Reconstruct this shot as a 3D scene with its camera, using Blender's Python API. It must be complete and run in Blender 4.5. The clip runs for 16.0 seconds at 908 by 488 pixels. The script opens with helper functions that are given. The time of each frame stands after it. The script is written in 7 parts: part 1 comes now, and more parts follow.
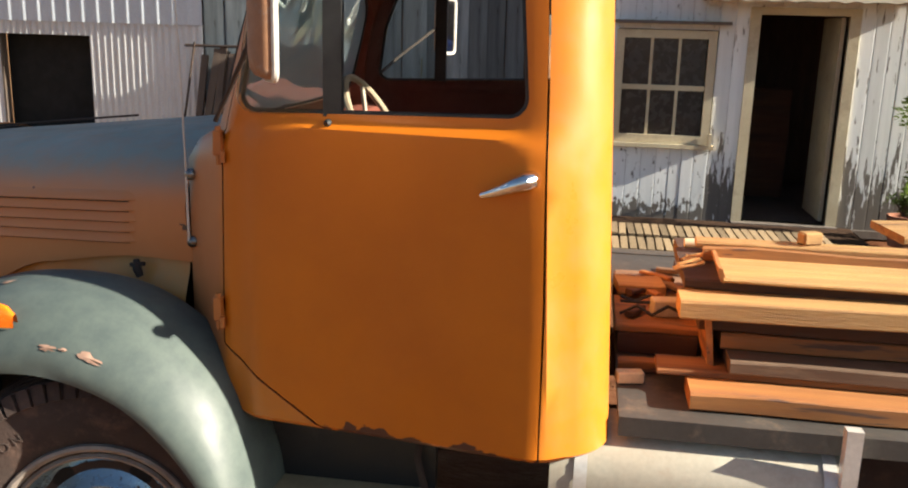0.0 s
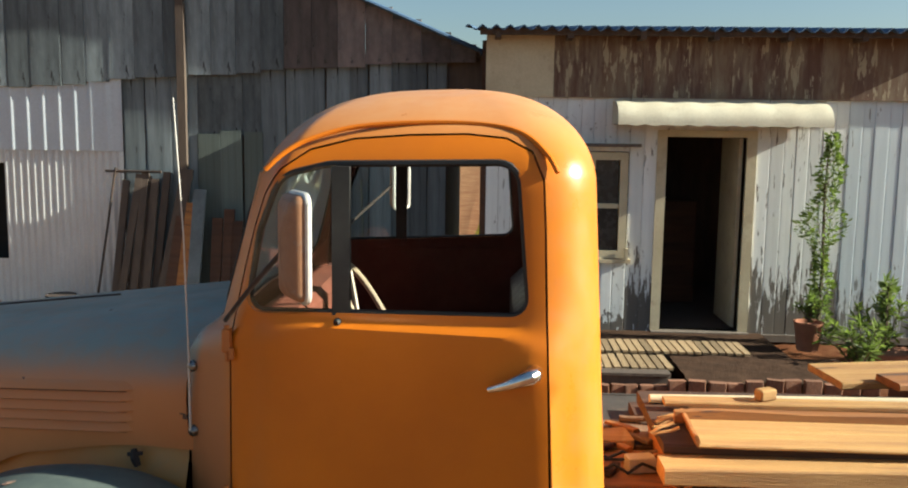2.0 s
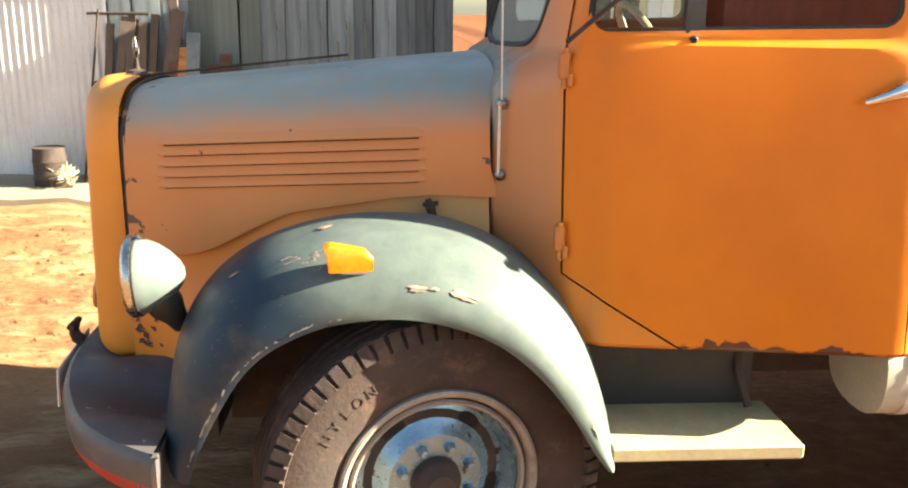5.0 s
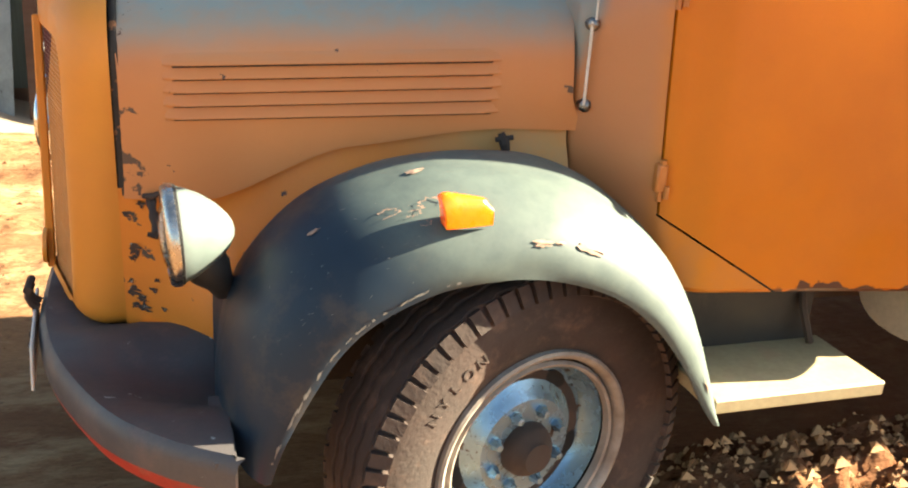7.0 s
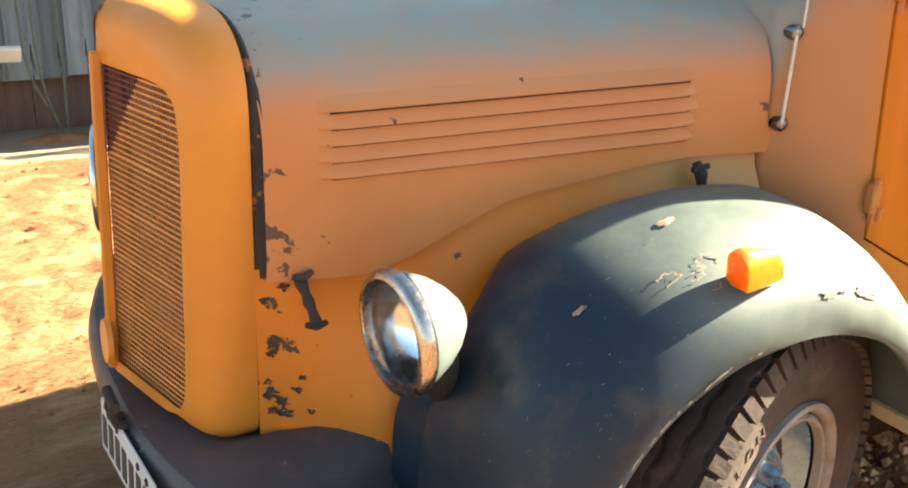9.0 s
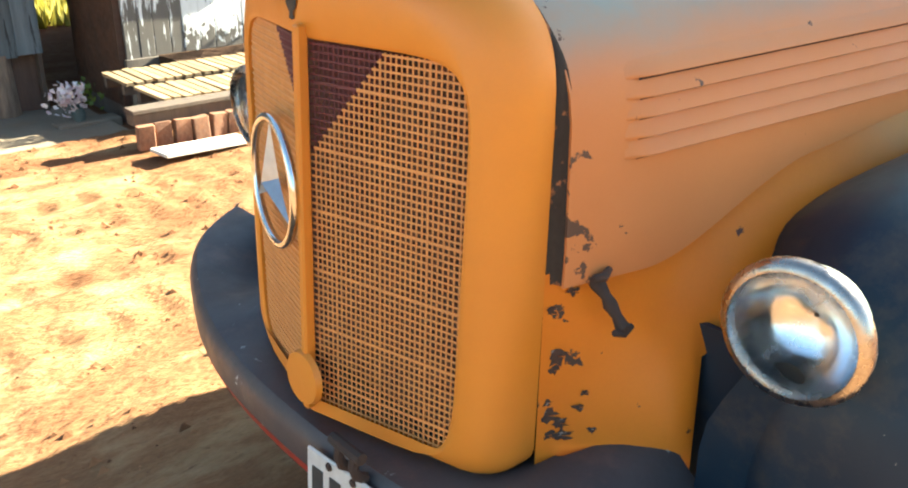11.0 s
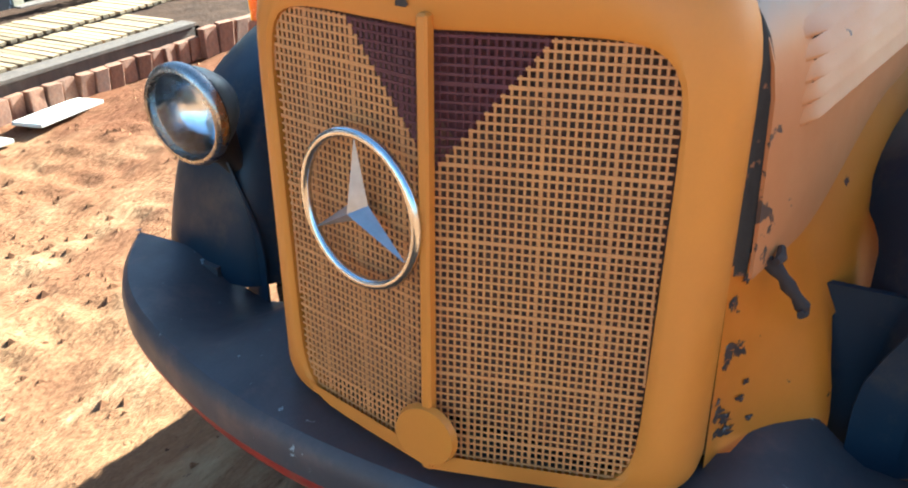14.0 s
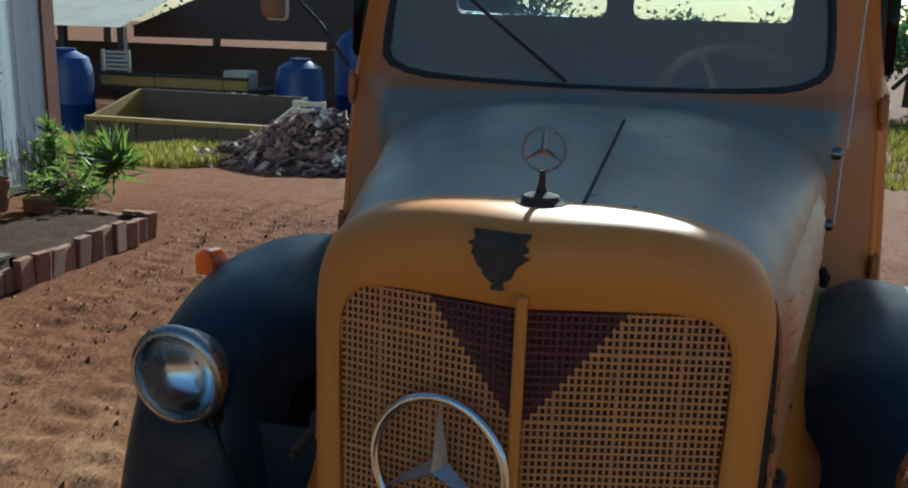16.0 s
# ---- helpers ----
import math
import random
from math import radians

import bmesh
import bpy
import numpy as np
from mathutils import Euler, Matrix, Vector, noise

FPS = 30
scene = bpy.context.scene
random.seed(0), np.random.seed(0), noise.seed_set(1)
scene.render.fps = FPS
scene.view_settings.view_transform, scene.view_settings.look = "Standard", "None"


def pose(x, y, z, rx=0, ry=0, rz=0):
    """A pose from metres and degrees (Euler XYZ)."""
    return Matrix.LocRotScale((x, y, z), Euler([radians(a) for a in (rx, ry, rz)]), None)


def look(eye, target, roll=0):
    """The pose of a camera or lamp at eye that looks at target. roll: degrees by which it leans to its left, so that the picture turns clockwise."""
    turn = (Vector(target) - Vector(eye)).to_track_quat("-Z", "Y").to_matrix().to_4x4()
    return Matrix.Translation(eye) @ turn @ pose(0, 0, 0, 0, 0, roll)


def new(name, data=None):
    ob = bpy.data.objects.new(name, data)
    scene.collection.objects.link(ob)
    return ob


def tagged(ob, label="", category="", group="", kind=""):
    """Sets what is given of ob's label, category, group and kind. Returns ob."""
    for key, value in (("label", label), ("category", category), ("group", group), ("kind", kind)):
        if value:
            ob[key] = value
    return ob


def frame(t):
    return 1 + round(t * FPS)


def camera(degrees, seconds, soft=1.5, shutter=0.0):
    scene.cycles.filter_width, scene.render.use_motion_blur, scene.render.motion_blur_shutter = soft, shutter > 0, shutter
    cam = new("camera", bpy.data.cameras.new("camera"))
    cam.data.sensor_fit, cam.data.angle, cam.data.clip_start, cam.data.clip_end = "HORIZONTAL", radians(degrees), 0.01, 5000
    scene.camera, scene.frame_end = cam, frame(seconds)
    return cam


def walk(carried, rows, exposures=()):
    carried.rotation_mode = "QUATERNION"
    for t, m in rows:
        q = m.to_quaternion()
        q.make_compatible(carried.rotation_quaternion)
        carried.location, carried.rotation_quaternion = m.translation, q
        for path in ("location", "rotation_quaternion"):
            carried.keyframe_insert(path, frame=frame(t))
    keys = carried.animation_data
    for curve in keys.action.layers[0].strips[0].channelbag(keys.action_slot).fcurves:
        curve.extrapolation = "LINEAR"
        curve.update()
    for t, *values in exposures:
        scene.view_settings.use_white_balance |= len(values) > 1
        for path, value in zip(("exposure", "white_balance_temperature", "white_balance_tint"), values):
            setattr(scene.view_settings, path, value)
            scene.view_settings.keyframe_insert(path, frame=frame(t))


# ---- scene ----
cam = camera(53.4, 16.0, 2.0)
PATH = [
    (0, (1.015, -3.143, 1.936), (0.726, -1.22, 1.47), 1.6),
    (0.5, (0.915, -3.112, 2.032), (0.688, -1.174, 1.594), 1.5),
    (1, (0.847, -3.175, 2.159), (0.671, -1.221, 1.771), 1.7),
    (1.5, (0.796, -3.26, 2.222), (0.668, -1.286, 1.925), 1.4),
    (2, (0.753, -3.295, 2.232), (0.67, -1.314, 1.97), 0.8),
    (2.5, (0.693, -3.32, 2.153), (0.675, -1.333, 1.927), -0.2),
    (3, (0.552, -3.304, 2.006), (0.577, -1.323, 1.731), -0.5),
    (3.5, (0.286, -3.235, 1.914), (0.348, -1.262, 1.593), 0.1),
    (4, (0.008, -3.191, 1.85), (0.001, -1.227, 1.473), -0.3),
    (4.5, (-0.266, -3.213, 1.843), (-0.167, -1.266, 1.396), -0.4),
    (5, (-0.457, -3.216, 1.754), (-0.319, -1.286, 1.25), 0.8),
    (5.2, (-0.515, -3.128, 1.654), (-0.409, -1.194, 1.159), 1.0),
    (7.3, (-1.229, -2.604, 1.748), (-0.569, -0.863, 1.016), 3.4),
    (7.5, (-1.26, -2.474, 1.732), (-0.566, -0.755, 0.979), 2.9),
    (8, (-1.35, -2.234, 1.727), (-0.523, -0.588, 0.948), 3.1),
    (8.5, (-1.609, -2.131, 1.734), (-0.687, -0.517, 0.996), 3.5),
    (9, (-1.809, -2.026, 1.728), (-0.842, -0.423, 1.022), 2.7),
    (9.5, (-1.953, -1.834, 1.7), (-0.992, -0.23, 0.99), 2.6),
    (10, (-2.083, -1.603, 1.665), (-1.038, -0.053, 0.955), 2.4),
    (10.2, (-2.158, -1.536, 1.651), (-1.057, -0.026, 0.938), 2.3),
    (12.3, (-2.494, -1.005, 1.68), (-1.109, 0.104, 0.757), -2.8),
    (12.5, (-2.558, -0.96, 1.681), (-1.106, 0.069, 0.769), -2.4),
    (13, (-2.588, -0.847, 1.67), (-1.08, 0.099, 0.758), -1.5),
    (13.5, (-2.51, -0.697, 1.694), (-0.971, 0.19, 0.776), -1.0),
    (14, (-2.52, -0.594, 1.665), (-0.947, 0.252, 0.764), -0.8),
    (14.5, (-2.612, -0.423, 1.65), (-0.946, 0.294, 0.806), -0.7),
    (15, (-2.71, -0.355, 1.724), (-0.938, 0.22, 0.995), 0.5),
    (15.5, (-2.695, -0.314, 1.833), (-0.863, 0.203, 1.221), 1.2),
    (16, (-2.82, -0.189, 1.807), (-0.923, 0.239, 1.338), 1.9),
]
walk(cam, [(t, look(*p)) for t, *p in PATH], exposures=[(0, 1.76, 6150, 8), (0.5, 1.95, 6250, 12), (0.8, 2.04, 6100, 9), (1.5, 1.67, 6000, 2), (2.0, 1.55, 5950, 0), (2.5, 1.75, 6050, 3), (2.8, 1.98, 6300, 9), (3.4, 2.52, 6800, 18), (4.5, 3.15, 6750, 2), (7.5, 3.27, 6950, 2), (9.0, 3.42, 6980, 1), (10.2, 3.40, 6750, 1), (12.3, 3.70, 5700, -7), (13.0, 3.60, 5250, -7), (13.5, 3.34, 5050, -6), (14.0, 3.20, 5100, -4), (14.5, 3.46, 4800, -7), (15.0, 3.05, 4750, -10), (15.5, 2.05, 4950, -8), (16, 1.2, 4800, -9)])

# ---- world and sun ----
SUN_EL, SUN_AZ = 26.0, -4.5          # degrees; azimuth from +x towards +y
world = bpy.data.worlds.new("sky")
scene.world = world
world.use_nodes = True
wn = world.node_tree.nodes
sky = wn.new("ShaderNodeTexSky")
sky.sky_type = "NISHITA"
sky.sun_disc = False
sky.sun_elevation = radians(SUN_EL)
sky.sun_rotation = radians(90 - SUN_AZ)
sky.dust_density = 1.4
world.node_tree.links.new(sky.outputs[0], wn["Background"].inputs[0])
wn["Background"].inputs[1].default_value = 0.039
sun = new("sun", bpy.data.lights.new("sun", "SUN"))
sun.data.energy, sun.data.angle, sun.data.color = 5.0, radians(0.6), (1.0, 0.88, 0.70)
ce, se = math.cos(radians(SUN_EL)), math.sin(radians(SUN_EL))
sun_way = Vector((ce * math.cos(radians(SUN_AZ)), ce * math.sin(radians(SUN_AZ)), se))
sun.matrix_world = look(sun_way * 30, (0, 0, 0))

# ---- materials ----
def mat(name, col, col2=None, scale=3.0, rough=0.6, metal=0.0, bump=0.1, bscale=60.0, spots=None, spot_scale=8.0, spot_at=0.68,
        grain=None, speck=0.6, coat=0.0, vary=0.0, dust=None, dust_at=0.55, stretch=None, island=False, wave=None):
    """A surface: two tones in large noise, fine grain, spots of a third tone, relief."""
    m = bpy.data.materials.new(name)
    m.use_nodes = True
    nt = m.node_tree
    n, lk = nt.nodes, nt.links
    bs = n["Principled BSDF"]
    tc = n.new("ShaderNodeTexCoord")
    vec = tc.outputs["Object"]
    if stretch:
        mp = n.new("ShaderNodeMapping")
        mp.inputs["Scale"].default_value = stretch
        lk.new(vec, mp.inputs["Vector"])
        vec = mp.outputs[0]

    def tex(sc, detail=6.0, r=0.6):
        t = n.new("ShaderNodeTexNoise")
        t.inputs["Scale"].default_value, t.inputs["Detail"].default_value, t.inputs["Roughness"].default_value = sc, detail, r
        lk.new(vec, t.inputs["Vector"])
        return t.outputs["Fac"]

    def ramp(fac, a, b):
        r = n.new("ShaderNodeMapRange")
        r.inputs["From Min"].default_value, r.inputs["From Max"].default_value = a, b
        lk.new(fac, r.inputs["Value"])
        return r.outputs[0]

    def mixc(fac, a, b):
        x = n.new("ShaderNodeMix")
        x.data_type = "RGBA"
        if isinstance(fac, float):
            x.inputs[0].default_value = fac
        else:
            lk.new(fac, x.inputs[0])
        for sock, v in ((x.inputs[6], a), (x.inputs[7], b)):
            if isinstance(v, tuple):
                sock.default_value = (*v, 1)
            else:
                lk.new(v, sock)
        return x.outputs[2]
    col2 = col2 or tuple(c * 0.75 for c in col)
    out = mixc(ramp(tex(scale), 0.35, 0.65), col, col2)
    fine = tex(grain or bscale, 4.0)
    sp = n.new("ShaderNodeMath")
    sp.operation, sp.inputs[1].default_value = "MULTIPLY", speck
    lk.new(ramp(fine, 0.3, 1.3), sp.inputs[0])
    out = mixc(sp.outputs[0], out, tuple(c * 0.45 for c in col2))
    rgh = None
    if dust:
        d = ramp(tex(scale * 2.3, 8.0, 0.7), dust_at, dust_at + 0.22)
        out = mixc(d, out, dust)
    if spots:
        s = ramp(tex(spot_scale, 5.0, 0.65), spot_at, spot_at + 0.025)
        out = mixc(s, out, spots)
        rgh = s
    if vary:
        oi = n.new("ShaderNodeNewGeometry" if island else "ShaderNodeObjectInfo")
        hv = n.new("ShaderNodeHueSaturation")
        mr = n.new("ShaderNodeMapRange")
        mr.inputs["To Min"].default_value, mr.inputs["To Max"].default_value = 1 - vary, 1 + vary
        lk.new(oi.outputs["Random Per Island" if island else "Random"], mr.inputs["Value"])
        lk.new(mr.outputs[0], hv.inputs["Value"])
        lk.new(out, hv.inputs["Color"])
        out = hv.outputs[0]
    lk.new(out, bs.inputs["Base Color"])
    rr = n.new("ShaderNodeMapRange")
    rr.inputs["From Min"].default_value, rr.inputs["From Max"].default_value = 0.3, 0.7
    rr.inputs["To Min"].default_value, rr.inputs["To Max"].default_value = max(0.02, rough - 0.1), min(1, rough + 0.12)
    lk.new(tex(scale * 3), rr.inputs["Value"])
    lk.new(rr.outputs[0], bs.inputs["Roughness"])
    bs.inputs["Metallic"].default_value = metal
    if coat:
        bs.inputs["Coat Weight"].default_value, bs.inputs["Coat Roughness"].default_value = coat, 0.12
    if bump:
        bp = n.new("ShaderNodeBump")
        bp.inputs["Strength"].default_value, bp.inputs["Distance"].default_value = min(1, bump), 0.01 * max(1, bump)
        lk.new(tex(bscale, 5.0), bp.inputs["Height"])
        lk.new(bp.outputs[0], bs.inputs["Normal"])
    return m


def fade(m, colour, low, high, axis="Z", slope=0.0):
    """A second colour that sets in between two heights of the thing (slope: rise of the border along x)."""
    n, lk = m.node_tree.nodes, m.node_tree.links
    bs = n["Principled BSDF"]
    old = bs.inputs["Base Color"].links[0].from_socket
    tc = n.new("ShaderNodeTexCoord")
    sp = n.new("ShaderNodeSeparateXYZ")
    lk.new(tc.outputs["Object"], sp.inputs[0])
    ma = n.new("ShaderNodeMath")
    ma.operation, ma.inputs[1].default_value = "MULTIPLY_ADD", -slope
    lk.new(sp.outputs["X"], ma.inputs[0])
    lk.new(sp.outputs[axis], ma.inputs[2])
    ns = n.new("ShaderNodeTexNoise")
    ns.inputs["Scale"].default_value = 5.0
    ad = n.new("ShaderNodeMath")
    ad.operation, ad.inputs[1].default_value = "MULTIPLY_ADD", 0.05
    lk.new(ns.outputs["Fac"], ad.inputs[0])
    lk.new(ma.outputs[0], ad.inputs[2])
    mr = n.new("ShaderNodeMapRange")
    mr.interpolation_type = "SMOOTHSTEP"
    mr.inputs["From Min"].default_value, mr.inputs["From Max"].default_value = low + 0.025, high + 0.025
    lk.new(ad.outputs[0], mr.inputs["Value"])
    nf = n.new("ShaderNodeTexNoise")
    nf.inputs["Scale"].default_value, nf.inputs["Detail"].default_value, nf.inputs["Roughness"].default_value = 14.0, 8.0, 0.7
    lk.new(tc.outputs["Object"], nf.inputs["Vector"])
    cover = n.new("ShaderNodeMapRange")
    cover.inputs["From Min"].default_value, cover.inputs["From Max"].default_value = 0.35, 0.6
    cover.inputs["To Min"].default_value, cover.inputs["To Max"].default_value = 0.72, 1.0
    lk.new(nf.outputs["Fac"], cover.inputs["Value"])
    mu = n.new("ShaderNodeMath")
    mu.operation = "MULTIPLY"
    lk.new(mr.outputs[0], mu.inputs[0])
    lk.new(cover.outputs[0], mu.inputs[1])
    x = n.new("ShaderNodeMix")
    x.data_type = "RGBA"
    lk.new(mu.outputs[0], x.inputs[0])
    lk.new(old, x.inputs[6])
    x.inputs[7].default_value = (*colour, 1)
    lk.new(x.outputs[2], bs.inputs["Base Color"])
    return m


def glass(name, tint=(0.9, 0.95, 0.95), rough=0.02):
    m = bpy.data.materials.new(name)
    m.use_nodes = True
    n, lk = m.node_tree.nodes, m.node_tree.links
    n.remove(n["Principled BSDF"])
    tr = n.new("ShaderNodeBsdfTransparent")
    tr.inputs[0].default_value = (*tint, 1)
    gl = n.new("ShaderNodeBsdfGlossy")
    gl.inputs["Roughness"].default_value = rough
    fr = n.new("ShaderNodeFresnel")
    fr.inputs[0].default_value = 1.5
    ms = n.new("ShaderNodeMixShader")
    lk.new(fr.outputs[0], ms.inputs[0])
    lk.new(tr.outputs[0], ms.inputs[1])
    lk.new(gl.outputs[0], ms.inputs[2])
    lk.new(ms.outputs[0], n["Material Output"].inputs[0])
    return m


RUST = (0.09, 0.035, 0.02)
def edge_rust(m, height, depth=0.03, colour=RUST):
    """Rust that creeps up from a lower edge with a ragged border."""
    n, lk = m.node_tree.nodes, m.node_tree.links
    bs = n["Principled BSDF"]
    old = bs.inputs["Base Color"].links[0].from_socket
    tc = n.new("ShaderNodeTexCoord")
    sp = n.new("ShaderNodeSeparateXYZ")
    lk.new(tc.outputs["Object"], sp.inputs[0])
    ns = n.new("ShaderNodeTexNoise")
    ns.inputs["Scale"].default_value, ns.inputs["Detail"].default_value = 9.0, 6.0
    lk.new(tc.outputs["Object"], ns.inputs["Vector"])
    ma = n.new("ShaderNodeMath")
    ma.operation, ma.inputs[1].default_value = "MULTIPLY_ADD", -depth * 5
    lk.new(ns.outputs["Fac"], ma.inputs[0])
    lk.new(sp.outputs["Z"], ma.inputs[2])
    mr = n.new("ShaderNodeMapRange")
    mr.inputs["From Min"].default_value, mr.inputs["From Max"].default_value = height - depth * 2.5 + 0.004, height - depth * 2.5
    lk.new(ma.outputs[0], mr.inputs["Value"])
    x = n.new("ShaderNodeMix")
    x.data_type = "RGBA"
    lk.new(mr.outputs[0], x.inputs[0])
    lk.new(old, x.inputs[6])
    x.inputs[7].default_value = (*colour, 1)
    lk.new(x.outputs[2], bs.inputs["Base Color"])
    return m


def edge_spots(m, colour, edge, inner, scale, at):
    """Chips that gather towards one edge across x."""
    n, lk = m.node_tree.nodes, m.node_tree.links
    bs = n["Principled BSDF"]
    old = bs.inputs["Base Color"].links[0].from_socket
    tc = n.new("ShaderNodeTexCoord")
    sp = n.new("ShaderNodeSeparateXYZ")
    lk.new(tc.outputs["Object"], sp.inputs[0])
    ns = n.new("ShaderNodeTexNoise")
    ns.inputs["Scale"].default_value, ns.inputs["Detail"].default_value, ns.inputs["Roughness"].default_value = scale, 5.0, 0.6
    lk.new(tc.outputs["Object"], ns.inputs["Vector"])
    gr = n.new("ShaderNodeMapRange")
    gr.inputs["From Min"].default_value, gr.inputs["From Max"].default_value = edge, inner
    gr.inputs["To Min"].default_value, gr.inputs["To Max"].default_value = 0.0, -0.14
    lk.new(sp.outputs["X"], gr.inputs["Value"])
    ad = n.new("ShaderNodeMath")
    ad.operation = "ADD"
    lk.new(ns.outputs["Fac"], ad.inputs[0])
    lk.new(gr.outputs[0], ad.inputs[1])
    mr = n.new("ShaderNodeMapRange")
    mr.inputs["From Min"].default_value, mr.inputs["From Max"].default_value = at, at + 0.015
    lk.new(ad.outputs[0], mr.inputs["Value"])
    x = n.new("ShaderNodeMix")
    x.data_type = "RGBA"
    lk.new(mr.outputs[0], x.inputs[0])
    lk.new(old, x.inputs[6])
    x.inputs[7].default_value = (*colour, 1)
    lk.new(x.outputs[2], bs.inputs["Base Color"])
    return m


PAINT = dict(bump=0.012, bscale=200, speck=0.12)
M_ORANGE = edge_rust(mat("orange_paint", (0.60, 0.168, 0.007), (0.53, 0.142, 0.007), 2.2, 0.40, spots=RUST, spot_scale=9, spot_at=0.78, **PAINT), 0.868, 0.035)
M_CAB = fade(edge_rust(mat("cab_paint", (0.46, 0.178, 0.062), (0.41, 0.16, 0.058), 2.2, 0.36, **PAINT), 0.855, 0.02), (0.56, 0.172, 0.009), -0.03, 0.03, "X")
M_ORANGE.node_tree.nodes["Principled BSDF"].inputs["Specular IOR Level"].default_value = 0.3
M_CAB = fade(M_CAB, (0.56, 0.27, 0.11), 2.12, 2.30)
M_CAB = fade(M_CAB, (0.20, 0.21, 0.185), 1.96, 2.09, "Z", 4.0)
M_HOOD = fade(mat("faded_orange_paint", (0.52, 0.198, 0.068), (0.57, 0.225, 0.078), 2.0, 0.42, spots=(0.2, 0.09, 0.05), spot_scale=10, spot_at=0.79, **PAINT), (0.27, 0.285, 0.245), 1.41, 1.55, slope=0.07)
M_NOSE = mat("ochre_orange_paint", (0.68, 0.248, 0.026), (0.60, 0.21, 0.026), 2.0, 0.45, spots=RUST, spot_scale=7, spot_at=0.79, **PAINT)
M_APRON = fade(mat("chipped_orange_paint", (0.70, 0.212, 0.015), (0.62, 0.18, 0.015), 2.5, 0.45, spots=RUST, spot_scale=15, spot_at=0.70, bump=0.03, bscale=150, speck=0.15), (0.44, 0.22, 0.06), -0.70, -0.30, "X")
# Navy base paints in the fenders' shaded front; grey-green sets in above and behind.
M_GREY = mat("shaded_grey_green_paint", (0.012, 0.024, 0.040), (0.009, 0.017, 0.029), 2.5, 0.45, bump=0.012, bscale=160, speck=0.15, spots=(0.34, 0.34, 0.31), spot_scale=17, spot_at=0.745, coat=0.0, dust=(0.066, 0.052, 0.042), dust_at=0.52)
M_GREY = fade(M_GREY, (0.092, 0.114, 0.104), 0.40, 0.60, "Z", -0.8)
M_APRON = edge_spots(M_APRON, (0.055, 0.04, 0.035), -1.290, -1.17, 13.7, 0.56)
M_APRON = edge_spots(M_APRON, (0.22, 0.19, 0.17), -1.290, -1.17, 13.7, 0.635)
M_HOOD = edge_spots(M_HOOD, (0.11, 0.065, 0.045), -1.25, -1.13, 16.0, 0.565)
M_HOOD.node_tree.nodes["Principled BSDF"].inputs["Specular IOR Level"].default_value = 0.3
M_GREY.node_tree.nodes["Principled BSDF"].inputs["Specular IOR Level"].default_value = 0.32
M_HINGE = mat("worn_orange_paint", (0.50, 0.17, 0.035), (0.40, 0.13, 0.03), 8, 0.5, spots=RUST, spot_scale=30, spot_at=0.66, **PAINT)
M_MIRBACK = mat("brown_mirror_backing", (0.34, 0.17, 0.085), (0.27, 0.14, 0.08), 7, 0.6, bump=0.05, dust=(0.30, 0.27, 0.23))
M_TARNISH = mat("tarnished_chrome", (0.30, 0.29, 0.28), (0.2, 0.19, 0.18), 20, 0.3, metal=1.0, bump=0.02)
M_BOWL = mat("pale_grey_green_paint", (0.125, 0.154, 0.145), (0.10, 0.125, 0.118), 9, 0.35, bump=0.02, bscale=120, speck=0.2, spots=(0.10, 0.08, 0.06), spot_scale=30, spot_at=0.72)
M_FLECK = mat("bare_pale_metal", (0.21, 0.20, 0.18), (0.14, 0.125, 0.11), 30, 0.6, bump=0.05)
M_SEAL = mat("grey_felt", (0.045, 0.036, 0.028), (0.03, 0.024, 0.02), 14, 0.95, bump=0.2, bscale=120, spots=(0.3, 0.12, 0.05), spot_scale=9, spot_at=0.56)
M_SCAB = mat("rusty_scab", (0.085, 0.045, 0.03), (0.045, 0.03, 0.025), 40, 0.85, bump=0.3, bscale=150, spots=(0.30, 0.27, 0.25), spot_scale=55, spot_at=0.60)
M_CHIP = mat("bare_primer_patch", (0.36, 0.23, 0.17), (0.28, 0.17, 0.12), 30, 0.8, bump=0.1)
M_LOST = mat("dark_primer_patch", (0.075, 0.055, 0.038), (0.05, 0.04, 0.03), 30, 0.85, bump=0.15)
M_BUMP = mat("dark_grey_paint", (0.055, 0.05, 0.055), (0.08, 0.07, 0.07), 3, 0.5, bump=0.06, bscale=120, spots=(0.30, 0.34, 0.34), spot_scale=20, spot_at=0.675, dust=(0.13, 0.085, 0.075))
M_RED = mat("red_paint", (0.42, 0.035, 0.02), (0.3, 0.03, 0.02), 4, 0.5, bump=0.05, bscale=120, dust=(0.3, 0.15, 0.09))
M_MAROON = mat("maroon_paint", (0.10, 0.02, 0.025), None, 4, 0.6)
M_MESH = mat("orange_wire", (0.70, 0.31, 0.09), (0.58, 0.25, 0.08), 6, 0.55, bump=0.0)
M_MESHRED = mat("maroon_wire", (0.13, 0.03, 0.035), None, 6, 0.6, bump=0.0)
M_DARK = mat("dark_underbody", (0.035, 0.026, 0.022), (0.05, 0.032, 0.025), 4, 0.9, bump=0.2, bscale=40, dust=(0.1, 0.055, 0.035))
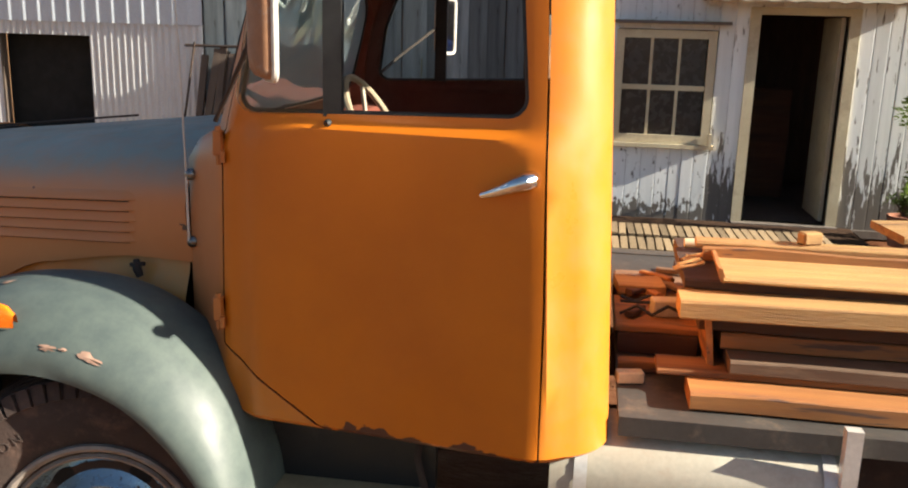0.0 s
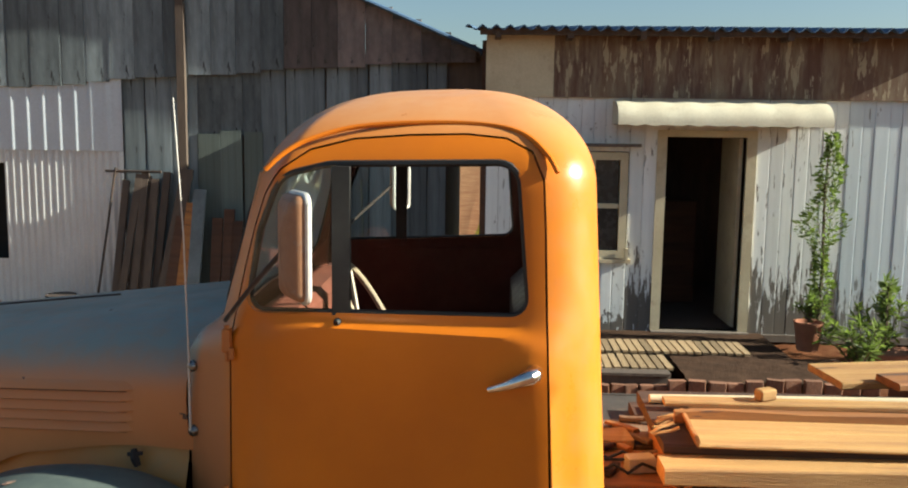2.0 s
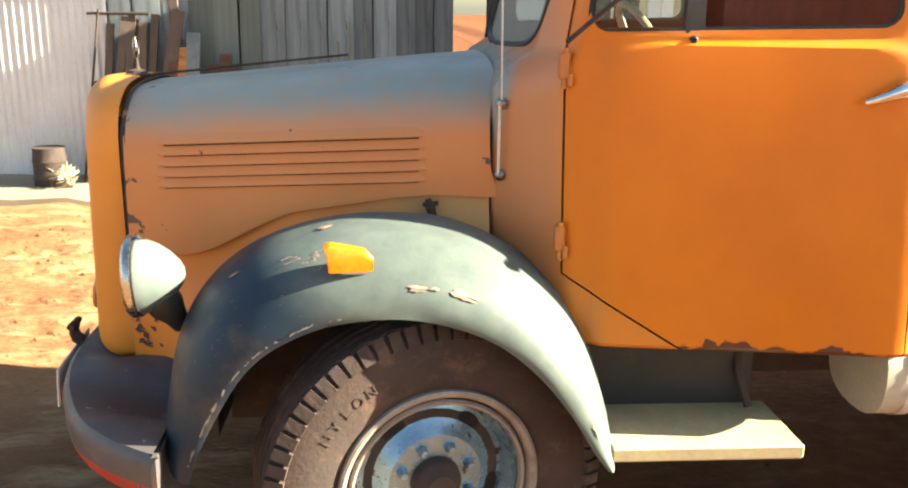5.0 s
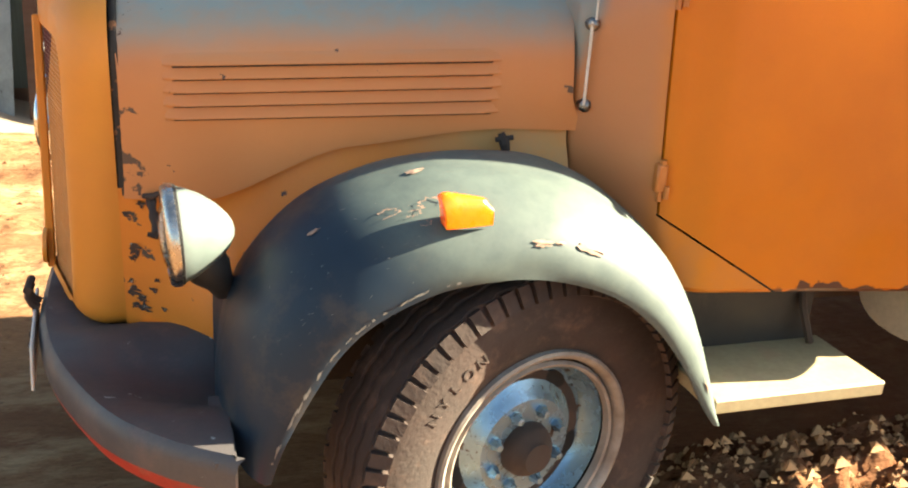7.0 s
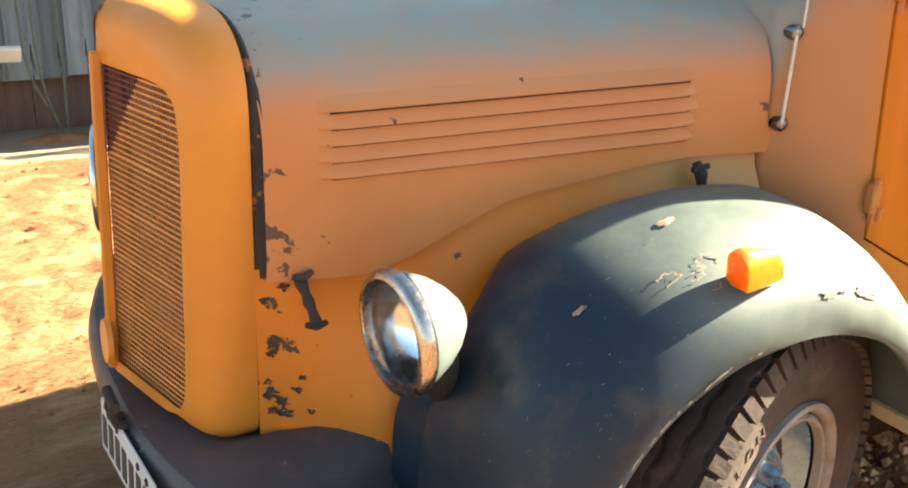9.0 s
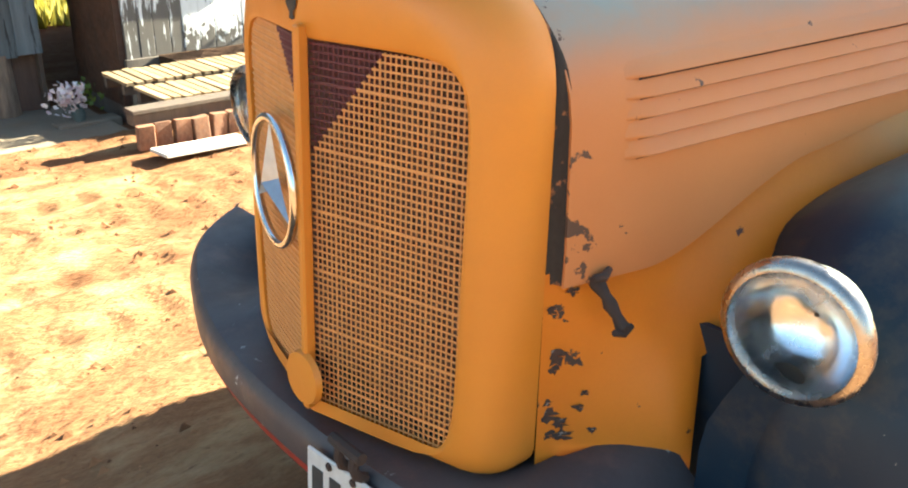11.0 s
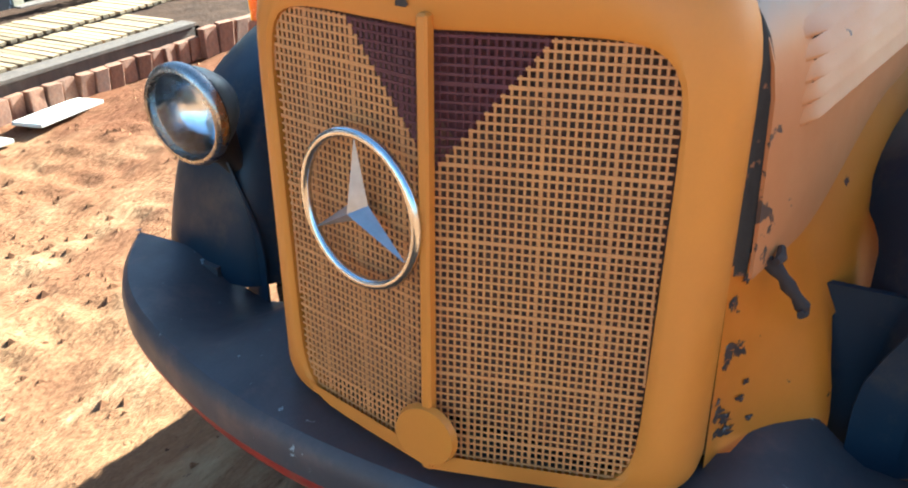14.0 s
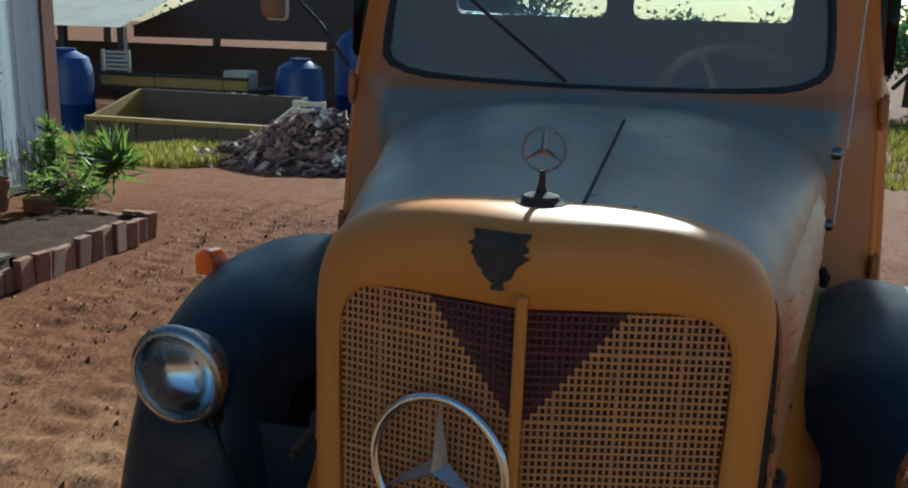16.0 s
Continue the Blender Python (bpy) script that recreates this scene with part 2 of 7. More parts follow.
M_RAD = mat("radiator_core", (0.19, 0.10, 0.065), (0.13, 0.07, 0.05), 20, 0.9, bump=0.3, bscale=200)
M_RUBBER = mat("black_rubber", (0.012, 0.012, 0.012), (0.02, 0.02, 0.02), 5, 0.6, bump=0.1)
M_TYRE = mat("dusty_tyre", (0.034, 0.024, 0.020), (0.056, 0.034, 0.027), 4, 0.9, bump=0.25, bscale=70, dust=(0.12, 0.07, 0.05), dust_at=0.52)
M_RIM = mat("silver_blue_rim", (0.30, 0.44, 0.55), (0.22, 0.34, 0.44), 5, 0.27, metal=0.2, bump=0.05, bscale=90, spots=(0.07, 0.045, 0.035), spot_scale=16, spot_at=0.61)
M_RIM.node_tree.nodes["Principled BSDF"].inputs["Metallic"].default_value = 0.7
M_RING = mat("weathered_rim_ring", (0.32, 0.29, 0.26), (0.2, 0.16, 0.13), 9, 0.6, metal=0.1, bump=0.1)
M_CHROME = mat("worn_chrome", (0.85, 0.85, 0.84), (0.7, 0.69, 0.66), 8, 0.16, metal=1.0, bump=0.01)
M_RIMCHROME = mat("tarnished_rim_chrome", (0.62, 0.58, 0.53), (0.42, 0.36, 0.31), 14, 0.26, metal=1.0, bump=0.02, dust=(0.30, 0.22, 0.16), dust_at=0.58)
M_STAR = mat("dull_chrome", (0.62, 0.64, 0.66), (0.5, 0.51, 0.52), 8, 0.38, metal=0.75, bump=0.01)
M_BRIGHT = mat("pale_metal", (0.72, 0.70, 0.66), (0.6, 0.57, 0.52), 8, 0.4, metal=0.3, bump=0.02)
M_REFLECT = mat("lamp_reflector", (0.86, 0.9, 0.95), (0.78, 0.84, 0.9), 8, 0.20, metal=1.0, bump=0.0)
M_AMBER = mat("amber_plastic", (0.92, 0.20, 0.003), (0.88, 0.17, 0.003), 6, 0.25, bump=0.0, coat=0.5)
M_AMBER.node_tree.nodes["Principled BSDF"].inputs["Subsurface Weight"].default_value = 0.8
M_AMBER.node_tree.nodes["Principled BSDF"].inputs["Subsurface Radius"].default_value = (0.06, 0.03, 0.004)
M_AMBER.node_tree.nodes["Principled BSDF"].inputs["Subsurface Scale"].default_value = 1.0
M_GLASS = glass("window_glass")
M_SCREEN = glass("dusty_hazed_windscreen_glass", (0.86, 0.92, 0.92))
# Teal film over the dusty glass stands in for the haze of glare.
_n, _l = M_SCREEN.node_tree.nodes, M_SCREEN.node_tree.links
_clean = _n["Material Output"].inputs[0].links[0].from_socket
_film, _thru, _both, _top = _n.new("ShaderNodeBsdfDiffuse"), _n.new("ShaderNodeBsdfTranslucent"), _n.new("ShaderNodeMixShader"), _n.new("ShaderNodeMixShader")
_film.inputs[0].default_value = _thru.inputs[0].default_value = (0.40, 0.52, 0.52, 1)
_top.inputs[0].default_value = 0.42
for _a, _b in ((_film.outputs[0], _both.inputs[1]), (_thru.outputs[0], _both.inputs[2]), (_clean, _top.inputs[1]), (_both.outputs[0], _top.inputs[2]), (_top.outputs[0], _n["Material Output"].inputs[0])):
    _l.new(_a, _b)
M_LENS = glass("lamp_glass", (0.96, 0.96, 0.95))
M_TRIM = mat("brown_cab_lining", (0.21, 0.052, 0.027), (0.16, 0.042, 0.022), 5, 0.8, bump=0.15, bscale=200)
M_DOORLINE = mat("dark_door_lining", (0.10, 0.03, 0.02), (0.075, 0.024, 0.016), 5, 0.8, bump=0.15, bscale=200)
M_LINER = mat("beige_headliner", (0.36, 0.27, 0.19), (0.3, 0.22, 0.15), 4, 0.9, bump=0.1, bscale=150)
M_SEAT = mat("dark_seat_vinyl", (0.055, 0.042, 0.026), (0.04, 0.03, 0.02), 6, 0.6, bump=0.1)
M_CREAM = mat("cream_plastic", (0.42, 0.34, 0.23), None, 6, 0.4, bump=0.0)
M_PLATE = mat("white_number_plate", (0.72, 0.72, 0.70), (0.6, 0.58, 0.54), 6, 0.5, bump=0.02)
M_INK = mat("dark_lettering", (0.05, 0.05, 0.05), None, 8, 0.6, bump=0.0)
M_STEP = mat("pale_grey_paint", (0.46, 0.37, 0.21), (0.36, 0.28, 0.16), 4, 0.6, bump=0.08, dust=(0.42, 0.28, 0.17))
M_TANK = mat("light_grey_paint", (0.52, 0.49, 0.40), (0.43, 0.39, 0.31), 3, 0.5, bump=0.04, dust=(0.36, 0.27, 0.2))
M_BED = mat("grey_bed_steel", (0.065, 0.060, 0.054), (0.045, 0.040, 0.036), 4, 0.6, bump=0.08, dust=(0.16, 0.12, 0.085))
M_SKIRT = mat("dark_blue_grey_paint", (0.016, 0.014, 0.013), (0.011, 0.010, 0.010), 3, 0.55, bump=0.05, dust=(0.05, 0.036, 0.028))
M_MIRROR = mat("mirror_silver", (0.85, 0.85, 0.85), (0.8, 0.8, 0.8), 4, 0.06, metal=1.0, bump=0.0, speck=0.05)
M_BLACKHOLE = mat("dark_hole", (0.01, 0.009, 0.008), None, 5, 0.95, bump=0.0)

# ---- mesh tools ----
def mesh_of(name, bm, m=None, smooth=None):
    me = bpy.data.meshes.new(name)
    bmesh.ops.recalc_face_normals(bm, faces=bm.faces)
    bm.to_mesh(me)
    bm.free()
    if m:
        me.materials.append(m)
    if smooth is not None:
        me.shade_smooth()
        me.set_sharp_from_angle(angle=radians(smooth))
    return me


def thing(name, at, label, category, group="", kind=""):
    ob = new(name)
    ob.location = at
    ob.empty_display_size = 0.1
    return tagged(ob, label, category, group, kind)


def whole(name, bm, m, label, category, group="", kind="", smooth=None):
    """A thing that is one mesh, in world coordinates."""
    me = bm if isinstance(bm, bpy.types.Mesh) else mesh_of(name, bm, m, smooth)
    return tagged(new(name, me), label, category, group, kind)


def part(name, bm, m, parent, label="", smooth=40):
    """A mesh in world coordinates as a part of a thing or of a part."""
    me = bm if isinstance(bm, bpy.types.Mesh) else mesh_of(name, bm, m, smooth)
    ob = new(name, me)
    base = parent.location if parent.parent is None else Vector((0, 0, 0))
    ob.parent = parent
    if parent.parent is None:
        ob.matrix_parent_inverse = Matrix.Translation(-Vector(base))
    return tagged(ob, label)


def piece(name, me, parent, x, y, z, rx=0, ry=0, rz=0, label=""):
    """One of many alike pieces that share a mesh."""
    ob = new(name, me)
    ob.parent = parent
    if parent.parent is None:
        ob.matrix_parent_inverse = Matrix.Translation(-Vector(parent.location))
    ob.location, ob.rotation_euler = (x, y, z), [radians(a) for a in (rx, ry, rz)]
    return tagged(ob, label)


def add_box(bm, x0, x1, y0, y1, z0, z1, m=None, bevel=0.0):
    r = bmesh.ops.create_cube(bm, size=1)
    for v in r["verts"]:
        v.co = ((x0 + x1) / 2 + v.co.x * (x1 - x0), (y0 + y1) / 2 + v.co.y * (y1 - y0), (z0 + z1) / 2 + v.co.z * (z1 - z0))
    if bevel:
        es = list({e for v in r["verts"] for e in v.link_edges})
        r = bmesh.ops.bevel(bm, geom=es, offset=bevel, segments=1, affect="EDGES")
    vs = r["verts"]
    if m is not None:
        bmesh.ops.transform(bm, matrix=m, verts=list({v for f in r.get("faces", []) for v in f.verts} | set(vs)) if bevel else vs)
    return vs


def box(x0, x1, y0, y1, z0, z1, m=None, bevel=0.0):
    bm = bmesh.new()
    add_box(bm, x0, x1, y0, y1, z0, z1, None, bevel)
    if m is not None:
        bmesh.ops.transform(bm, matrix=m, verts=bm.verts)
    return bm


def grid(rows, close_u=False, close_v=False, bm=None):
    """A sheet through rows of points."""
    bm = bm or bmesh.new()
    vs = [[bm.verts.new(p) for p in r] for r in rows]
    for i in range(len(vs) - (0 if close_v else 1)):
        a, b = vs[i], vs[(i + 1) % len(vs)]
        for j in range(len(a) - (0 if close_u else 1)):
            k = (j + 1) % len(a)
            bm.faces.new((a[j], a[k], b[k], b[j]))
    return bm


def tube(points, r, seg=8, bm=None, caps=True):
    bm = bm or bmesh.new()
    ps = [Vector(p) for p in points]
    rows = []
    for i, p in enumerate(ps):
        d = (ps[min(i + 1, len(ps) - 1)] - ps[max(i - 1, 0)]).normalized()
        a = d.orthogonal().normalized() if i == 0 else (rows_a - d * rows_a.dot(d)).normalized()
        rows_a = a
        b = d.cross(a)
        rr = r[i] if isinstance(r, (list, tuple)) else r
        rows.append([p + rr * (math.cos(t) * a + math.sin(t) * b) for t in [k * 2 * math.pi / seg for k in range(seg)]])
    base = len(bm.verts)
    grid(rows, close_u=True, bm=bm)
    if caps:
        bm.verts.ensure_lookup_table()
        bm.faces.new([bm.verts[base + k] for k in range(seg)])
        bm.faces.new([bm.verts[base + (len(ps) - 1) * seg + k] for k in range(seg)])
    return bm


def lathe(profile, centre, axis, seg=32, bm=None):
    """Turns a profile of (along, radius) about an axis through centre."""
    bm = bm or bmesh.new()
    d = Vector(axis).normalized()
    a = d.orthogonal().normalized()
    b = d.cross(a)
    c = Vector(centre)
    rows = [[c + d * s + max(r, 1e-4) * (math.cos(t) * a + math.sin(t) * b) for t in [k * 2 * math.pi / seg for k in range(seg)]] for s, r in profile]
    return grid(rows, close_u=True, bm=bm)


def chaikin(pts, times=2):
    for _ in range(times):
        pts = [q for i, p in enumerate(pts) for q in ((0.75 * p[0] + 0.25 * pts[(i + 1) % len(pts)][0], 0.75 * p[1] + 0.25 * pts[(i + 1) % len(pts)][1]),
                                                      (0.25 * p[0] + 0.75 * pts[(i + 1) % len(pts)][0], 0.25 * p[1] + 0.75 * pts[(i + 1) % len(pts)][1]))]
    return pts


def rrect(x0, x1, z0, z1, r, n=6):
    out = []
    for cx, cz, a in ((x1 - r, z1 - r, 0), (x0 + r, z1 - r, 90), (x0 + r, z0 + r, 180), (x1 - r, z0 + r, 270)):
        for k in range(n + 1):
            t = radians(a + 90 * k / n)
            out.append((cx + r * math.cos(t), cz + r * math.sin(t)))
    return out


def prism(poly, axis, a, b, bm=None):
    """A solid over a plane outline: along y the outline is (x, z), along x it is (y, z), along z it is (x, y)."""
    bm = bm or bmesh.new()
    put = {"y": lambda p, d: (p[0], d, p[1]), "x": lambda p, d: (d, p[0], p[1]), "z": lambda p, d: (p[0], p[1], d)}[axis]
    lo, hi = [bm.verts.new(put(p, a)) for p in poly], [bm.verts.new(put(p, b)) for p in poly]
    bm.faces.new(lo)
    bm.faces.new(list(reversed(hi)))
    for i in range(len(poly)):
        j = (i + 1) % len(poly)
        bm.faces.new((lo[i], hi[i], hi[j], lo[j]))
    return bm


SOLVER = "MANIFOLD"


def carve(me, ops, thick=0.0, name="carved", m=None, smooth=35, lining=None):
    """Gives a sheet a thickness and cuts solids out of it, or keeps what lies in them."""
    tmp = []
    ob = new("carve", me)
    tmp.append(ob)
    if thick:
        md = ob.modifiers.new("s", "SOLIDIFY")
        md.thickness, md.offset, md.use_even_offset = thick, -1, True
        if lining:
            me.materials.append(m)
    for bm, how in ops:
        cm = bpy.data.meshes.new("cutter")
        bmesh.ops.recalc_face_normals(bm, faces=bm.faces)
        bm.to_mesh(cm)
        bm.free()
        co = new("cutter", cm)
        tmp.append(co)
        md = ob.modifiers.new("b", "BOOLEAN")
        md.operation, md.object, md.solver = how, co, SOLVER
    dg = bpy.context.evaluated_depsgraph_get()
    out = bpy.data.meshes.new_from_object(ob.evaluated_get(dg))
    out.name = name
    for o in tmp:
        bpy.data.objects.remove(o)
    if m:
        out.materials.clear()
        out.materials.append(m)
        if lining:
            out.materials.append(lining)
    if lining:
        mid = Vector((0.5, 0, 1.5))
        for f in out.polygons:
            f.material_index = 1 if f.normal.dot(mid - f.center) > 0 else 0
    out.shade_smooth()
    out.set_sharp_from_angle(angle=radians(smooth))
    return out


def lerp(a, b, t):
    return a + (b - a) * t


def along(pts, t):
    """The point at share t of a polyline's length, smoothed (Catmull-Rom over its corners)."""
    n = len(pts) - 1
    f = min(max(t, 0), 1) * n
    i = min(int(f), n - 1)
    u = f - i
    p0, p1, p2, p3 = pts[max(i - 1, 0)], pts[i], pts[i + 1], pts[min(i + 2, n)]
    return tuple(0.5 * (2 * b + (c - a) * u + (2 * a - 5 * b + 4 * c - d) * u * u + (3 * b - a - 3 * c + d) * u ** 3) for a, b, c, d in zip(p0, p1, p2, p3))


def step01(a, b, x):
    t = min(max((x - a) / (b - a), 0), 1)
    return t * t * (3 - 2 * t)

# ---- the truck: nose towards -x, middle at y = 0 ----
truck = thing("truck", (0, 0, 0), "old orange bonneted truck with grey-green fenders and chipped paint", "truck")


def side_w(x, z):
    """Half width of the cab."""
    return 0.80 + 0.145 * x + 0.075 * (1.64 - z)


def belt(x, z):
    """The door's swell below the sill of the window."""
    soft = lerp(0.015, 0.10, step01(0.80, 0.95, x)) + 0.05 * step01(0.26, 0.10, x)
    return 0.026 * step01(1.683 + soft, 1.683 - soft, z) * step01(0.06, 0.14, x) * step01(0.96, 0.94, x)


def rounded(poly, radii, counts):
    """An open outline with rounded corners; counts of points on the straights and on each arc."""
    out = []
    prev = Vector(poly[0])
    for i in range(1, len(poly)):
        p = Vector(poly[i])
        if i == len(poly) - 1:
            end = p
        else:
            a, b = (Vector(poly[i - 1]) - p).normalized(), (Vector(poly[i + 1]) - p).normalized()
            half = a.angle(b) / 2
            d = radii[i] / math.tan(half)
            end = p + a * d
        out += [prev.lerp(end, k / counts[i - 1]) for k in range(counts[i - 1])]
        if i < len(poly) - 1:
            c = p + (a + b).normalized() * (radii[i] / math.sin(half))
            s, e = end - c, p + b * d - c
            ang = s.angle(e)
            turn = 1 if s.x * e.y - s.y * e.x > 0 else -1
            for k in range(8):
                t = turn * ang * k / 8
                out.append(c + Vector((s.x * math.cos(t) - s.y * math.sin(t), s.x * math.sin(t) + s.y * math.cos(t))))
            prev = p + b * d
    out.append(Vector(poly[-1]))
    return out


def cab_section(z):
    u = step01(1.56, 1.66, z)
    xf = lerp(-0.168, -0.095 + 0.26 * max(0, z - 1.66), u)
    wc = lerp(0.640, 0.655 - 0.05 * max(0, z - 1.66), u)
    xb = lerp(xf, xf + 0.045, u)
    xs = lerp(0.03, xf + 0.13, u)
    xr = 1.105 - 0.05 * (z - 0.9)
    poly = [(xf, 0), (xb, -wc), (xs, -side_w(xs, z)), (xr, -side_w(xr, z)), (xr, 0)]
    pts = rounded(poly, [0, 0.05, lerp(0.09, 0.06, u), 0.17, 0], [10, 5, 36, 12])
    half = [(p.x, p.y - (belt(p.x, z) + 0.004 * noise.noise((p.x * 3.2, z * 3.2, 5)) * step01(0.02, 0.2, p.x) * step01(1.7, 1.5, z) if p.y < -0.7 else 0)) for p in pts]
    return half + [(x, -y) for x, y in reversed(half[1:-1])]


Z_EAVE, Z_TOP = 2.06, 2.352
rows = []
levels = [0.845, 0.852, 0.865] + [0.9 + 0.08 * k for k in range(9)] + [1.60, 1.63, 1.65, 1.66, 1.67, 1.68, 1.69, 1.70, 1.72, 1.76] + [1.80 + 0.05 * k for k in range(6)]
for z in levels:
    inset = {0.845: 0.03, 0.852: 0.012}.get(z, 0)
    rows.append([(x - (inset if x > 1 else 0), y + (inset if y < 0 else -inset), z) for x, y in cab_section(z)])
for k in range(1, 19):
    s = math.sin(radians(90 * (1 - k / 18.5)))
    sec = cab_section(Z_EAVE)
    h = (Z_TOP - Z_EAVE) * math.sqrt(max(0, 1 - s ** 3.0))
    rows.append([(0.56 + (x - 0.56) * s, y * s, Z_EAVE + h - 0.055 * max(0, (0.66 - (0.56 + (x - 0.56) * s)) / 0.6) ** 2 * min(1, h / 0.1)) for x, y in sec])
bm = grid(rows, close_u=True)
bm.verts.ensure_lookup_table()
bm.faces.new(bm.verts[-len(rows[0]):])
shell = mesh_of("shell", bm)

DOOR = [(0.005, 1.62), (0.018, 1.70), (0.04, 1.82), (0.065, 1.93), (0.10, 2.03), (0.155, 2.105), (0.235, 2.16), (0.36, 2.192), (0.52, 2.205), (0.68, 2.21), (0.79, 2.20), (0.86, 2.165), (0.892, 2.09), (0.900, 1.95), (0.912, 1.60), (0.925, 1.24), (0.93, 0.80), (0.46, 0.80), (0.40, 0.81), (0.30, 0.872), (0.012, 1.045), (0.008, 1.3)]


def round_poly(poly, radii, n=5):
    """A closed outline with an arc of its own radius at each corner."""
    out = []
    for i, p in enumerate(poly):
        p = Vector(p)
        a, b = (Vector(poly[i - 1]) - p).normalized(), (Vector(poly[(i + 1) % len(poly)]) - p).normalized()
        half = a.angle(b) / 2
        d = radii[i] / math.tan(half)
        c = p + (a + b).normalized() * (radii[i] / math.sin(half))
        s, e = p + a * d - c, p + b * d - c
        for k in range(n + 1):
            v = s.lerp(e, k / n)
            out.append(tuple(c + v.normalized() * radii[i]))
    return out


SIDE_WINDOW = round_poly([(0.062, 1.700), (0.098, 1.93), (0.158, 2.085), (0.30, 2.120), (0.824, 2.134), (0.860, 1.722)], [0.045, 0.16, 0.09, 0.2, 0.06, 0.05])


def grow(poly, d):
    cx, cz = sum(p[0] for p in poly) / len(poly), sum(p[1] for p in poly) / len(poly)
    out = []
    n = len(poly)
    for i in range(n):
        a, b = poly[i - 1], poly[(i + 1) % n]
        t = Vector((b[0] - a[0], b[1] - a[1])).normalized()
        nn = Vector((t.y, -t.x))
        if nn.dot(Vector((poly[i][0] - cx, poly[i][1] - cz))) < 0:
            nn = -nn
        out.append((poly[i][0] + nn.x * d, poly[i][1] + nn.y * d))
    return out


REAR_WINDOWS = [rrect(0.075, 0.70, 1.86, 2.11, 0.04), rrect(-0.65, -0.035, 1.86, 2.11, 0.04)]
SCREEN = chaikin([(-0.63, 1.665), (-0.645, 1.80), (-0.61, 2.06), (-0.3, 2.10), (0.3, 2.10), (0.65, 2.06), (0.685, 1.80), (0.68, 1.665), (0.3, 1.64), (-0.3, 1.64)], 2)
cab = part("cab_body", carve(shell.copy(), [(prism(DOOR, "y", -1.4, -0.55), "DIFFERENCE"), (prism(DOOR, "y", 1.4, 0.55), "DIFFERENCE")]
                             + [(prism(w, "x", 0.9, 1.4), "DIFFERENCE") for w in REAR_WINDOWS] + [(prism(SCREEN, "x", -0.5, 0.4), "DIFFERENCE")], 0.028, "cab_body", M_CAB, 35, M_TRIM), None, truck, "orange cab with a rounded roof")
for sgn in (-1, 1):
    inner = grow(DOOR, -0.006)
    door = part("cab_door", carve(shell.copy(), [(prism(inner, "y", sgn * 1.4, sgn * 0.55), "INTERSECT"), (prism(SIDE_WINDOW, "y", sgn * 1.4, sgn * 0.5), "DIFFERENCE")], 0.028, "cab_door", M_ORANGE, 35, M_DOORLINE), None, truck,
                "closed orange door with rust along the lower edge")
    # rubber round the window opening
    out = []
    for k in range(len(SIDE_WINDOW)):
        x, z = SIDE_WINDOW[k]
        out.append(Vector((x, sgn * (side_w(x, z) - 0.012), z)))
    part("window_seal", tube(out + out[:1], 0.010, 6), M_RUBBER, door, "black rubber seal")
    # fixed front pane with its bar
    part("window_bar", box(0.312, 0.362, sgn * 0.83 - 0.012, sgn * 0.83 + 0.012, 1.70, 2.115), M_RUBBER, door, "black window bar", None)
    pane = [p for p in SIDE_WINDOW if p[0] < 0.33]
    pane = [(0.33, min(p[1] for p in pane))] + sorted([p for p in pane], key=lambda p: math.atan2(p[1] - 1.9, p[0] - 0.34) % (2 * math.pi)) + []
    pane = sorted(pane + [(0.33, 2.112)], key=lambda p: math.atan2(p[1] - 1.9, p[0] - 0.24))
    g = part("quarter_glass", prism(pane, "y", sgn * 0.826, sgn * 0.830), M_GLASS, door, "clear quarter pane", None)
    g.visible_shadow = False
    if sgn < 0:
        # turned handle with its escutcheon
        hb = lathe([(0, 0.0), (0.002, 0.026), (0.014, 0.024), (0.03, 0.016), (0.042, 0.017)], (0.872, -side_w(0.86, 1.55) + 0.004 - 0.016, 1.578), (0, -1, 0), 20)
        y0 = -side_w(0.86, 1.55) - 0.05
        tube([(0.875, y0 + 0.012, 1.580), (0.862, y0, 1.577), (0.83, y0 - 0.006, 1.566), (0.80, y0 - 0.002, 1.553), (0.77, y0 + 0.006, 1.542), (0.752, y0 + 0.012, 1.536)], [0.021, 0.024, 0.019, 0.014, 0.0105, 0.008], 12, hb)
        part("door_handle", hb, M_CHROME, door, "chrome turning handle")
        part("lock_button", lathe([(0, 0.0001), (0.0, 0.011), (0.012, 0.010), (0.018, 0.004)], (0.33, -side_w(0.33, 1.68) - 0.008, 1.685), (0, -1, 0), 14), M_RUBBER, door)
    for zz in (1.612, 1.148):
        y0 = sgn * side_w(0, zz)
        hm = box(-0.012, 0.018, y0 - 0.012, y0 + 0.013, zz - 0.036, zz + 0.036, None, 0.005)
        tube([(0.018, y0 + sgn * 0.012, zz - 0.052), (0.018, y0 + sgn * 0.012, zz - 0.02)], 0.008, 8, hm)
        for a, b in ((0.034, 0.046), (-0.060, -0.034)):
            tube([(0.004, y0 + sgn * 0.004, zz + a), (0.004, y0 + sgn * 0.004, zz + b)], 0.0085, 6, hm)
        part("hinge", hm, M_HINGE, door, "painted exposed hinge")
